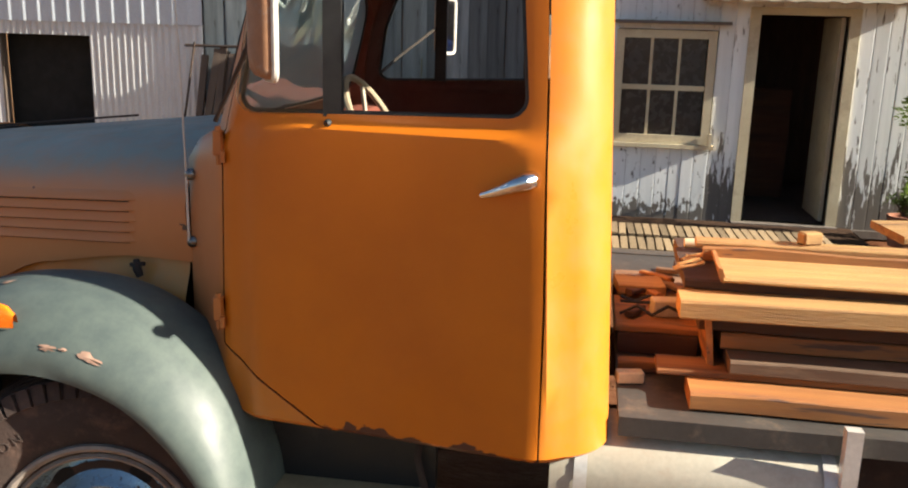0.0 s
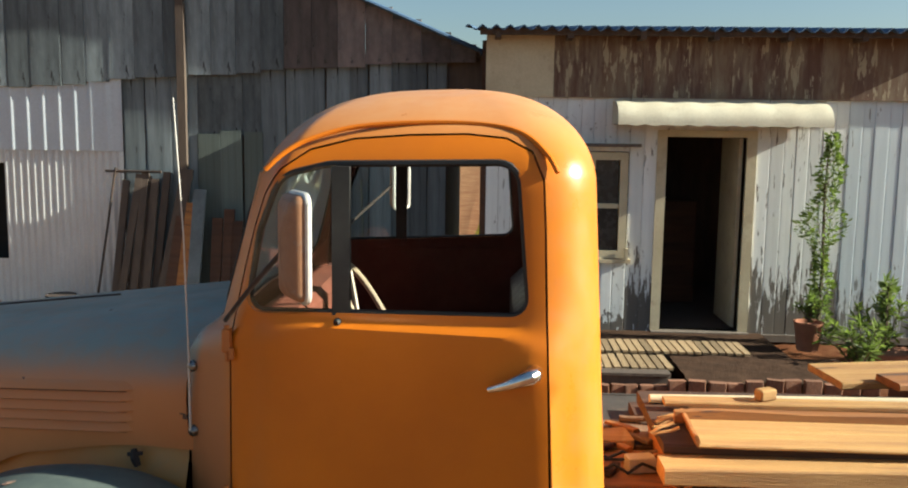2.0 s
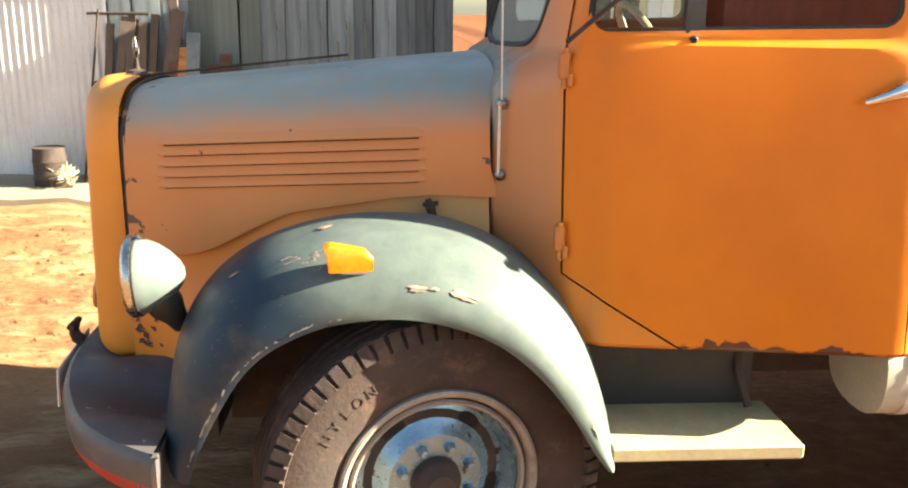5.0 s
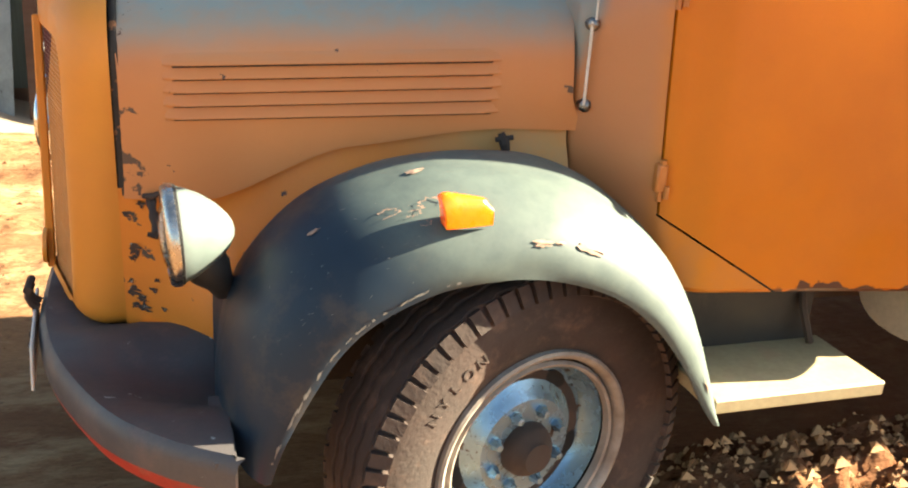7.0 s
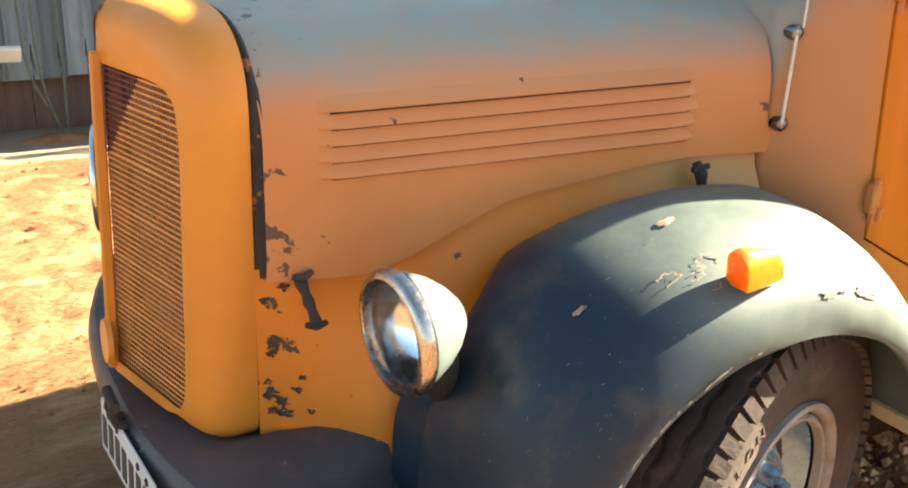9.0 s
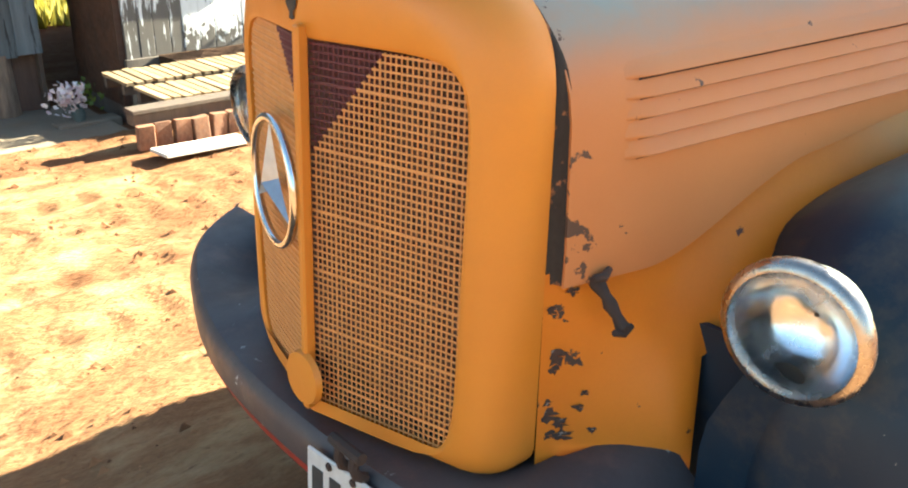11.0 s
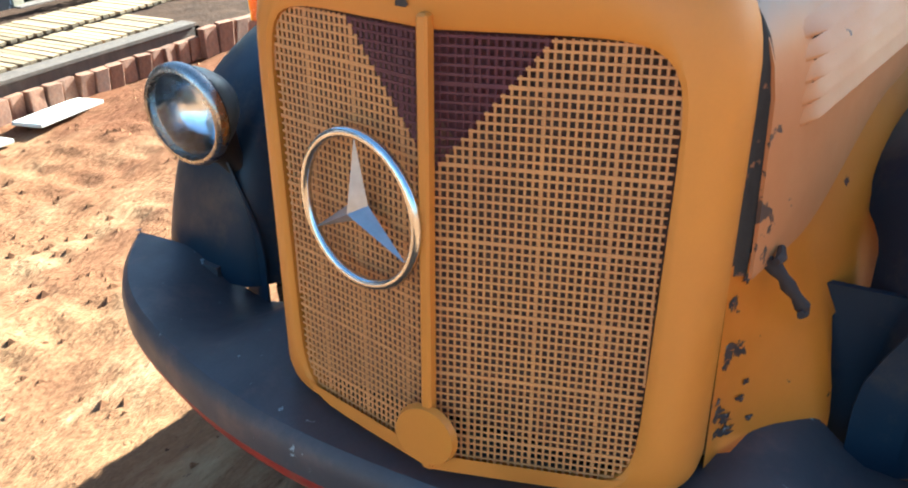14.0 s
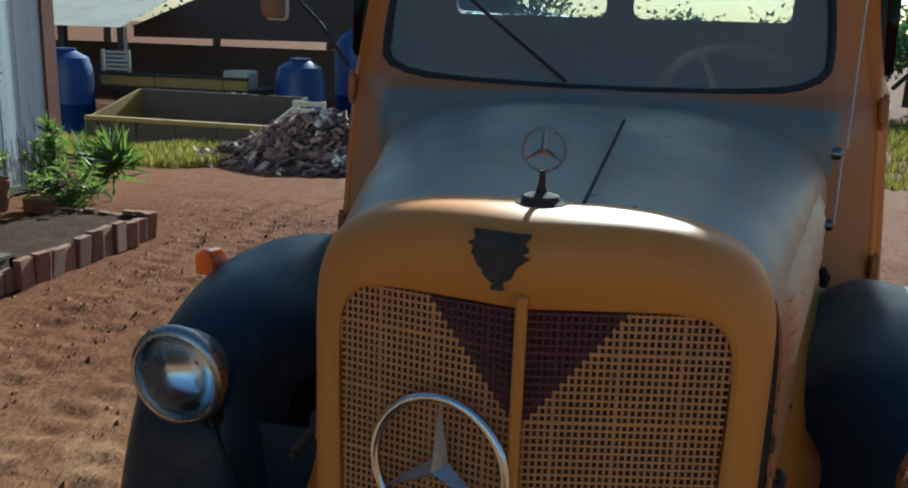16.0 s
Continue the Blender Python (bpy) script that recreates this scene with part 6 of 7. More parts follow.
part("roof_purlin", box(0.6, 5.3, HY - 0.28, HY - 0.20, 3.135, 3.195), M_DARKWOOD, band, "", None)
# awning over the door
rows = []
for k in range(11):
    t = math.pi / 2 * k / 10
    y, z = HY - 0.02 - 0.44 * math.sin(t) ** 0.9, 2.50 - 0.22 * (1 - math.cos(t)) ** 1.3
    rows.append([(lerp(1.98, 4.07, i / 24), y, z + 0.006 * math.sin(i * 1.7)) for i in range(25)])
rows.append([(lerp(1.98, 4.07, i / 24), HY - 0.462, 2.255 + 0.010 * math.sin(i * 2.6)) for i in range(25)])
aw = thing("awning", (3.0, HY, 2.4), "cream sheet awning over the open house door", "awning")
part("awning_sheet", carve(mesh_of("awning_sheet", grid(rows)), [], 0.006, "awning_sheet", M_AWN, 50), None, aw)
for xx in (1.98, 4.07):
    prof = [(HY - 0.02, 2.26)] + [(HY - 0.02 - 0.44 * math.sin(math.pi / 2 * k / 10) ** 0.9, 2.495 - 0.22 * (1 - math.cos(math.pi / 2 * k / 10)) ** 1.3) for k in range(11)] + [(HY - 0.455, 2.265)]
    part("awning_cheek", prism(prof, "x", xx - 0.004, xx + 0.004), M_AWN, aw, "", None)

# ---- deck of slats with an edging of upright blocks ----
deck = thing("deck", (1.7, 4.6, 0), "low sun-bleached slatted deck before the house", "deck", "", "structure")
rnd = random.Random(5)
for row, (y0, y1) in enumerate(((4.28, 4.74), (4.86, 5.32))):
    x = 0.12
    while x < (3.1 if row else 2.3):
        ob = piece("slat", unit_board(M_DECK, "slat"), deck, x + 0.03, (y0 + y1) / 2 + rnd.uniform(-0.012, 0.012), 0.172 + rnd.uniform(0, 0.006), 0, 0, rnd.uniform(-1.5, 1.5))
        ob.scale = (0.058, y1 - y0, 0.022)
        x += 0.074
    for yy in (y0 + 0.07, y1 - 0.07):
        part("deck_bearer", box(0.12, 3.1 if row else 2.3, yy - 0.025, yy + 0.025, 0.10, 0.172), M_DARKWOOD, deck, "", None)
part("deck_floor", box(0.95, 3.60, 4.70, HY - 0.03, -0.5, 0.09), M_SOIL, deck, "dark earth floor below the slats", None)
part("edge_beam", box(-0.2, 2.25, 4.02, 4.12, 0.12, 0.20, None, 0.008), M_DARKWOOD, deck, "long brown edge beam", None)
part("edge_board", box(-0.2, 2.25, 4.00, 4.14, 0.20, 0.222), M_DARKWOOD, deck, "worn board along the edge", None)
x = -0.2
while x < 3.80:
    h = rnd.uniform(0.17, 0.22) if x > 2.2 else 0.13
    ob = piece("edging_block", unit_board(M_BRICKEDGE, "edging"), deck, x + 0.055, (3.95 if x > 2.2 else 3.995) + rnd.uniform(-0.015, 0.015), -0.02, rnd.uniform(-4, 6), rnd.uniform(-4, 4), rnd.uniform(-8, 8))
    ob.scale = (0.135 if x > 2.2 else 0.105, 0.06, h + 0.02)
    x += 0.155 if x > 2.2 else 0.122
for k in range(7):
    ob = piece("edging_block", unit_board(M_BRICKEDGE, "edging"), deck, 3.86 + rnd.uniform(-0.01, 0.01), 4.02 + 0.12 * k, -0.02, rnd.uniform(-4, 4), rnd.uniform(-4, 4), 90)
    ob.scale = (0.105, 0.06, rnd.uniform(0.18, 0.23))
part("bed_soil", grid([[(2.4 + 1.44 * i / 12, 4.00 + 0.86 * j / 8, 0.16 + 0.025 * noise.noise((i * 0.7, j * 0.7, 2))) for i in range(13)] for j in range(9)]), M_SOIL, deck, "dark soil in the planting bed")
for (xx, yy, rz, l, w) in ((0.12, 3.76, 6, 0.62, 0.20), (0.86, 3.83, 12, 0.56, 0.20)):
    ob = whole("foam_board", box(-l / 2, l / 2, -w / 2, w / 2, 0, 0.022, None, 0.004), M_WHITEBOARD, "white foam board lying on the dirt", "board", "foam boards by the deck")
    ob.matrix_world = pose(xx, yy, -0.005, 0, 3, rz)


# ---- plants ----
def leaf(bm, p, d, size, width=0.45):
    """A folded leaf at p, pointing along d."""
    d = d.normalized()
    s = d.orthogonal().normalized()
    s.rotate(Matrix.Rotation(rnd.uniform(0, 6.28), 3, d))
    n = d.cross(s)
    a, m1, m2, b = p, p + d * size * 0.5 + s * size * width * 0.5 + n * size * 0.08, p + d * size * 0.5 - s * size * width * 0.5 + n * size * 0.08, p + d * size
    va, v1, v2, vb = (bm.verts.new(q) for q in (a, m1, m2, b))
    bm.faces.new((va, v1, vb))
    bm.faces.new((va, vb, v2))


rnd = random.Random(11)
vine = thing("climbing_plant", (4.04, 5.75, 0.0), "slender green climbing plant on a stake by the house", "plant")
bm = tube([(4.04, 5.75, 0.05), (4.06, 5.77, 0.9), (4.03, 5.76, 1.6), (4.05, 5.78, 2.15)], [0.02, 0.016, 0.012, 0.006], 8)
for k in range(26):
    z = 0.3 + 1.8 * k / 26
    a = rnd.uniform(0, 6.28)
    tube([(4.05, 5.76, z), (4.05 + 0.11 * math.cos(a), 5.76 + 0.11 * math.sin(a), z + 0.10)], [0.005, 0.002], 5, bm)
part("stem", bm, M_STEM, vine)
bm = bmesh.new()
for _ in range(1920):
    z = 0.15 + 2.05 * rnd.random()
    r = max(0.04, 0.11 + 0.08 * math.sin(z * 5.0 + 1) + 0.07 * math.sin(z * 11)) * rnd.random() ** 0.5
    a = rnd.uniform(0, 6.28)
    leaf(bm, Vector((4.05 + 0.03 * math.sin(z * 4) + r * math.cos(a), 5.76 + r * math.sin(a), z)), Vector((math.cos(a), math.sin(a), rnd.uniform(-0.5, 0.8))), rnd.uniform(0.035, 0.075))
tagged(part("leaves", bm, M_LEAF, vine, "", None), kind="stuff")


def bush(name, x, y, z, r, h, n, label, m, size=(0.06, 0.14), width=0.3, up=0.6):
    t = thing(name, (x, y, z), label, "plant")
    bm = bmesh.new()
    stems = bmesh.new()
    for k in range(max(5, n // 40)):
        a, f = rnd.uniform(0, 6.28), rnd.random()
        tip = Vector((x + r * f * math.cos(a), y + r * f * math.sin(a), z + h * (1 - 0.4 * f * f) * rnd.uniform(0.7, 1.0)))
        mid = Vector((x, y, z)).lerp(tip, 0.5) + Vector((0, 0, h * 0.1))
        tube([(x, y, z), mid, tip], [0.009, 0.006, 0.003], 5, stems)
        for _ in range(40):
            u = rnd.random() ** 0.6
            p = Vector((x, y, z)).lerp(mid, u * 2) if u < 0.5 else mid.lerp(tip, u * 2 - 1)
            d = Vector((rnd.gauss(0, 1), rnd.gauss(0, 1), rnd.gauss(up, 0.6)))
            leaf(bm, p, d, rnd.uniform(*size), width)
    part("stem", stems, M_STEM, t)
    tagged(part("leaves", bm, m, t, "", None), kind="stuff")
    return t


bush("bushy_plant", 4.55, 5.35, 0.1, 0.30, 0.75, 380, "loose green shrub in front of the house", M_LEAF)
bush("low_plant", 3.85, 5.45, 0.38, 0.16, 0.30, 300, "small yellow-green plant in a pot", M_LEAF, (0.04, 0.09))
bush("fern_plant", 4.16, 4.92, 0.0, 0.42, 0.60, 440, "feathery yellow-green fern before the house", M_LEAF, (0.07, 0.17), 0.17, 0.4)
bush("spiky_plant", 4.95, 5.2, 0.1, 0.45, 0.5, 200, "spiky plant with long green blades", M_LEAF, (0.25, 0.45), 0.1, 0.7)
pot = whole("plant_pot", lathe([(0.0, 0.0001), (0.0, 0.10), (0.26, 0.135), (0.28, 0.145), (0.28, 0.125), (0.25, 0.12), (0.25, 0.0001)], (3.85, 5.45, 0.10), (0, 0, 1), 24), M_TERRA, "terracotta pot beside the climbing plant", "pot", "", "", 40)
whole("planter_box", box(4.25, 4.85, 5.15, 5.5, 0.0, 0.14, None, 0.01), M_TERRA, "low terracotta planter by the house", "planter")

# ---- shed behind: corrugated sheets and grey boards ----
SY = 6.9
shed = thing("wall_shed", (-3.0, SY, 0), "tall shed of weathered grey boards and corrugated sheets", "wall", "", "structure")


def corrugated(x0, x1, z0, z1, y, pitch, depth, m, label, sharp=False):
    n = int((x1 - x0) / pitch * 8)
    rows = []
    for z in (z0, z1):
        row = []
        for i in range(n + 1):
            x = x0 + (x1 - x0) * i / n
            ph = ((x - x0) / pitch) % 1
            d = math.exp(-((ph - 0.5) / 0.12) ** 2) if sharp else 0.5 + 0.5 * math.sin(2 * math.pi * ph)
            row.append((x, y - depth * d, z))
        rows.append(row)
    return part("corrugated_sheet", grid(rows), m, shed, label, 60)


HOLE = (-6.0, -4.85, 0.62, 1.73)
corrugated(-4.85, -3.46, -0.10, 1.92, SY - 0.03, 0.083, 0.018, M_SHEET, "pale dusty corrugated sheet")
corrugated(-10.0, -6.0, -0.10, 1.92, SY - 0.03, 0.083, 0.018, M_SHEET, "pale dusty corrugated sheet")
corrugated(-6.0, -4.85, -0.10, 0.62, SY - 0.03, 0.083, 0.018, M_SHEET, "pale dusty corrugated sheet")
corrugated(-6.0, -4.85, 1.73, 1.92, SY - 0.03, 0.083, 0.018, M_SHEET, "pale dusty corrugated sheet")
corrugated(-10.0, -3.44, 1.88, 2.74, SY - 0.055, 0.185, 0.022, M_SHEETBLUE, "bluish ribbed sheet", True)
# Black sheet behind the hole stands in for the shade inside.
part("window_void", box(-6.1, -4.75, SY + 0.25, SY + 0.3, 0.5, 1.85), M_BLACK, shed, "black sheet for the shade inside the opening", None)
sc = bmesh.new()
for a, b, c, d in ((-10, -6.02, -0.2, 4.6), (-6.02, -4.83, -0.2, 0.6), (-6.02, -4.83, 1.75, 4.6), (-4.83, -3.42, -0.2, 4.3), (-3.42, -1.2, 0.12, 4.3), (-1.2, 0.21, 0.12, 3.0), (0.21, 0.62, 2.10, 3.0)):
    add_box(sc, a, b, SY + 0.02, SY + 0.12, c, d)
part("wall_core", sc, M_DARKWOOD, shed, "", None)


def gable(x):
    return 3.90 - 0.42 * max(0, x + 1.55) if x > -1.55 else 3.90 + 0.12 * min(1.0, (-1.55 - x))


rnd = random.Random(9)
x = -3.44
while x < 0.215:
    w = min(rnd.uniform(0.20, 0.31), 0.225 - x)
    top = 2.73 + 0.067 * (x + 3.18) + 0.05
    foot = -0.15 if x < -2.0 else 0.085 + rnd.uniform(-0.02, 0.02)
    if -2.62 < x < -1.95:
        cut = 2.12 + rnd.uniform(-0.03, 0.03)
        board(shed, "green", M_GREENWOOD, x, x + w, SY - 0.035, foot, cut, 0.022, rnd.uniform(-0.5, 0.5))
        board(shed, "weather", M_WEATHER, x, x + w, SY - 0.012, cut - 0.05, top, 0.022, rnd.uniform(-0.4, 0.4))
    else:
        board(shed, "weather", M_WEATHER, x, x + w, SY - 0.012 + rnd.uniform(-0.004, 0.004), foot, top, 0.022, rnd.uniform(-0.4, 0.4))
    x += w
x = -10.0
while x < 0.5:
    w = min(rnd.uniform(0.26, 0.36), 0.62 - x)
    low = 2.70 + 0.067 * (x + 3.18) + rnd.uniform(-0.02, 0.02)
    if gable(x + w) - low > 0.05:
        red = x > -2.3 and rnd.random() < 0.75
        board(shed, "weather_red" if red else "weather", M_WEATHERRED if red else M_WEATHER, x, x + w, SY - 0.075 + rnd.uniform(-0.006, 0.006), low, gable(x + w / 2) + 0.03, 0.024, rnd.uniform(-0.3, 0.3))
    x += w
part("lap_batten", box(-0.5 * 10.6, 0.5 * 10.6, -0.02, 0.02, -0.03, 0.03, pose(-4.7, SY - 0.04, 2.655, 0, -3.83, 0)), M_DARKWOOD, shed, "", None)
part("shed_post", box(-2.78, -2.69, SY - 0.15, SY - 0.09, -0.3, 3.95), M_DARKWOOD, shed, "dark upright post", None)
rows = [[(xx, yy, gable(xx) + 0.05 + (0.018 * math.sin(yy * 40))) for yy in [SY - 0.22 + 0.04 * k for k in range(120)]] for xx in (-10.5, -2.55, -1.55, -0.6, 0.78)]
whole("roof_shed", carve(mesh_of("roof_shed", grid(rows)), [], 0.02, "roof_shed", M_ROOF, 40), None, "blue-grey corrugated shed roof", "roof", "", "structure")

# things leaning on the shed
lean = thing("timber_bundle", (-3.2, 6.6, 0), "dark bundle of old planks and bars leaning on the shed", "timber")
for k in range(7):
    xx = -3.40 + 0.075 * k
    part("leaning_plank", box(-0.04, 0.04, -0.015, 0.015, -0.12, 1.66 + rnd.uniform(-0.08, 0.03), pose(xx - 0.10, 6.50 + rnd.uniform(-0.03, 0.03), 0.0, -10, 4 + rnd.uniform(-2, 3), 0)), M_DARKWOOD, lean, "", None)
part("steel_bar", tube([(-3.62, 6.74, 1.66), (-2.98, 6.74, 1.66)], 0.016, 6), M_DARK, lean, "dark cross bar")
part("steel_leg", tube([(-3.70, 6.45, -0.12), (-3.50, 6.74, 1.70)], 0.014, 6), M_DARK, lean, "")
for xx, ln, tilt, m, lab in ((-2.95, 1.75, 9, M_DARKWOOD, "brown plank leaning on the shed"), (-2.72, 1.35, 5, M_PLANK, "pale sawn board leaning on the shed"), (-2.58, 1.50, 2, M_WEATHER, "grey board leaning on the shed"), (-2.86, 1.2, 7, M_PLANKDARK, "brown plank leaning on the shed")):
    ob = whole("leaning_board", box(-0.07, 0.07, -0.014, 0.014, ground_z(xx, 6.42) + 0.02, ln, None, 0.003), m, lab, "board", "boards leaning on the shed")
    ob.matrix_world = pose(xx, 6.42, 0.0, -11, tilt, 0)
for xx, ln in ((-2.33, 1.18), (-2.20, 1.28), (-2.10, 1.15)):
    ob = whole("short_board", box(-0.06, 0.06, -0.014, 0.014, ground_z(xx, 6.45) + 0.02, ln, None, 0.003), M_PLANKDARK, "short red-brown board leaning on the shed", "board", "boards leaning on the shed")
    ob.matrix_world = pose(xx, 6.45, 0.0, -12, 0, 0)
whole("barrel", lathe([(0, 0.0001), (0, 0.16), (0.12, 0.165), (0.14, 0.175), (0.16, 0.165), (0.30, 0.165), (0.32, 0.175), (0.34, 0.165), (0.46, 0.16), (0.46, 0.0001)], (-3.98, 6.3, -0.14), (0, 0, 1), 24), M_DARK, "small dark drum standing by the sheet wall", "drum", "", "", 40)
bush("dry_weed", -3.72, 6.15, -0.13, 0.18, 0.32, 200, "dry pale weed by the drum", M_CREAMPAINT, (0.05, 0.12), 0.12)

# ---- foot of the shed, the slab before it and the gap beside the house ----
rnd = random.Random(21)
x = -3.40
while x < 0.20:
    w = min(rnd.uniform(0.22, 0.34), 0.22 - x)
    board(shed, "base", M_BASE, x, x + w, SY + 0.13, -0.62, 0.16, 0.02, rnd.uniform(-1, 1))
    x += w
part("shed_side", box(0.19, 0.225, SY + 0.03, SY + 4.4, -0.6, 2.9), M_DARKWOOD, shed, "dark side wall of the shed", None)
stump = [[((0.17 + 0.05 * (1 - f) ** 3 + 0.03 * noise.noise((2.2 * math.cos(a), 2.2 * math.sin(a), f * 0.8))) * math.cos(a) - 0.20, SY + 0.07 + 0.13 * math.sin(a), -0.56 + 0.66 * f) for a in [2 * math.pi * j / 24 for j in range(24)]] for f in [k / 10 for k in range(11)]]
part("stump_post", grid(stump, close_u=True), M_STUMP, shed, "weathered tree stump under the wall", 60)
xs_slab = [-6.0 + 0.25 * k for k in range(27)]
rows = [[(x, lerp(5.30, SY + 0.12, j / 9), ground_z(x, lerp(5.30, SY + 0.12, j / 9)) * 0.6 + ground_z(x, lerp(5.30, SY + 0.12, (j + 1) / 9)) * 0.4 + 0.04 + 0.004 * noise.noise((x * 3, j, 2.0))) for x in xs_slab] for j in range(10)]
rows.insert(0, [(p[0], p[1] - 0.015, p[2] - 0.16) for p in rows[0]])
slab = whole("slab", carve(mesh_of("slab", grid(rows)), [], 0.02, "slab", M_CONC, 30), None, "dusty concrete slab along the shed", "slab", "", "structure")
Z_SLAB = ground_z(-0.3, 6.5) + 0.05
whole("concrete_strip", box(0.06, 0.60, 6.26, 6.46, Z_SLAB - 0.10, Z_SLAB + 0.035, None, 0.01), M_CONC, "pale concrete strip in front of the gap", "strip")
mound = [[(-0.80 + 0.42 * r * math.cos(a), 6.62 + 0.16 * r * math.sin(a), Z_SLAB - 0.01 + 0.085 * (1 - r * r) + 0.012 * noise.noise((5 * r * math.cos(a), 5 * r * math.sin(a), 1))) for a in [2 * math.pi * j / 28 for j in range(28)]] for r in (1.0, 0.85, 0.65, 0.45, 0.25, 0.05)]
whole("earth_mound", grid(mound, close_u=True), M_CLOD, "low heap of swept earth at the foot of the shed", "heap", "", "", 60)
for a, mid, b in (((-0.90, SY - 0.07, 1.6), (-0.90, SY - 0.10, 0.25), (-0.74, SY - 0.14, Z_SLAB)), ((-0.73, SY - 0.07, 1.6), (-0.69, SY - 0.09, 0.35), (-0.71, SY - 0.13, Z_SLAB)), ((-1.02, SY - 0.07, 1.4), (-1.0, SY - 0.10, 0.30), (-0.86, SY - 0.12, -0.15))):
    whole("hanging_cord", tube([along((a, mid, b), i / 14) for i in range(15)], 0.011, 6), M_CORD, "grey-green cord hanging on the shed wall", "cord", "cords on the shed", "", 60)
vase = thing("flower_vase", (0.27, 6.36, Z_SLAB + 0.035), "dark vase of pink and white flowers on the concrete strip", "flowers")
part("vase", lathe([(0, 0.0001), (0, 0.045), (0.06, 0.06), (0.11, 0.042), (0.125, 0.05)], (0.27, 6.36, Z_SLAB + 0.035), (0, 0, 1), 16), M_GREENWOOD, vase)
bm, gm = bmesh.new(), bmesh.new()
for _ in range(210):
    p = Vector((0.25 + rnd.gauss(0, 0.09), 6.36 + rnd.gauss(0, 0.05), Z_SLAB + 0.24 + rnd.gauss(0, 0.05)))
    leaf(bm if p.x < 0.33 else gm, p, Vector((rnd.gauss(0, 1), rnd.gauss(0, 1), 0.8)), 0.055, 0.8)
tagged(part("petals", bm, M_PETAL, vase, "", None), kind="stuff")
tagged(part("leaves", gm, M_LEAF, vase, "", None), kind="stuff")
chair = thing("white_table", (-1.40, 6.55, Z_SLAB), "white plastic garden table standing before the shed", "table")
part("tabletop", box(-0.70, 0.34, -0.03, 0.03, -0.14, 0.0, pose(-1.38, 6.55, 0.42, 24, 0, 0), 0.012), M_WHITEBOARD, chair, "", None)
part("gusset", prism([(-2.3, 0.36), (-1.24, 0.40), (-1.24, 0.34), (-1.46, 0.17), (-1.52, 0.05), (-1.62, 0.05), (-1.66, 0.20), (-1.9, 0.28), (-2.3, 0.28)], "y", 6.40, 6.43), M_WHITEBOARD, chair, "white plastic corner brace", None)
for xx in (-1.38, -1.95):
    part("leg", tube([(xx - 0.06, 6.36, 0.32), (xx, 6.55, 0.02), (xx + 0.05, 6.52, Z_SLAB)], [0.035, 0.03, 0.022], 8), M_WHITEBOARD, chair)

# ---- load on the truck bed ----
rnd = random.Random(31)


def rough_board(l, w, t):
    """A sawn board with wavy edges, slightly bowed."""
    o = rnd.uniform(0, 50)
    rows = []
    for i in range(19):
        u = i / 18
        n1, n2 = noise.noise((u * l * 3.0, o, 0)), noise.noise((u * l * 3.0, o, 7))
        e1, e2 = -w / 2 + 0.010 * n1, w / 2 + 0.010 * n2
        z = 0.006 * noise.noise((u * 2, o, 3))
        c = 0.004 if 0 < i < 18 else 0.007
        x = u * l + (rnd.uniform(-0.012, 0.012) if i in (0, 18) else 0)
        rows.append([(x, e1 + c, z), (x, e2 - c, z), (x, e2, z + c), (x, e2 - 0.002, z + t - c), (x, e2 - c, z + t), (x, e1 + c, z + t), (x, e1, z + t - c), (x, e1, z + c)])
    bm = grid(rows, close_u=True)
    bm.verts.ensure_lookup_table()
    bm.faces.new(bm.verts[:8])
    bm.faces.new(bm.verts[-8:])
    return bm


def plank(x0, x1, y, z, w, t, m, lab, rz=0.0, ry=0.0, rx=0.0):
    ob = whole("plank", rough_board(x1 - x0, w, t), m, lab, "plank", "planks on the truck bed", "", 30)
    ob.matrix_world = pose(x0, y, z, rx, ry, rz)
    return ob


Z0 = 0.937
SHADED, NEW, GREY = "plank in the stack on the truck, shade painted into its dark colour", "orange-brown sawn plank in the stack on the truck", "greyed sawn plank in the stack on the truck"
# lowest layer on the bed
plank(1.33, 4.2, -0.70, Z0, 0.16, 0.050, M_PLANK, NEW)
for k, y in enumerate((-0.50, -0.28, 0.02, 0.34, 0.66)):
    plank(1.40 + 0.05 * (k % 2), 4.2, y, Z0, 0.20, 0.046, M_PLANKDARK, SHADED, rnd.uniform(-0.4, 0.4))
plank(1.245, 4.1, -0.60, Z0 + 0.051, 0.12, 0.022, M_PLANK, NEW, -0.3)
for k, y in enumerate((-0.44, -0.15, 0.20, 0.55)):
    plank(1.43 + 0.03 * (k % 2), 4.2, y, Z0 + 0.048, 0.24, 0.026, M_PLANKDARK, SHADED, rnd.uniform(-0.5, 0.5))
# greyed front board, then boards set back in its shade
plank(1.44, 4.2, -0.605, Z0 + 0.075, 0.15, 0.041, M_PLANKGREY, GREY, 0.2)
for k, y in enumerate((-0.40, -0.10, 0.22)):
    plank(1.45, 4.2, y, Z0 + 0.075, 0.26, 0.042, M_PLANKDARK, SHADED, rnd.uniform(-0.5, 0.5))
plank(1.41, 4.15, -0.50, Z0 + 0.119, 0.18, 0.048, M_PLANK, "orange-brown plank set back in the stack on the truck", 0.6)
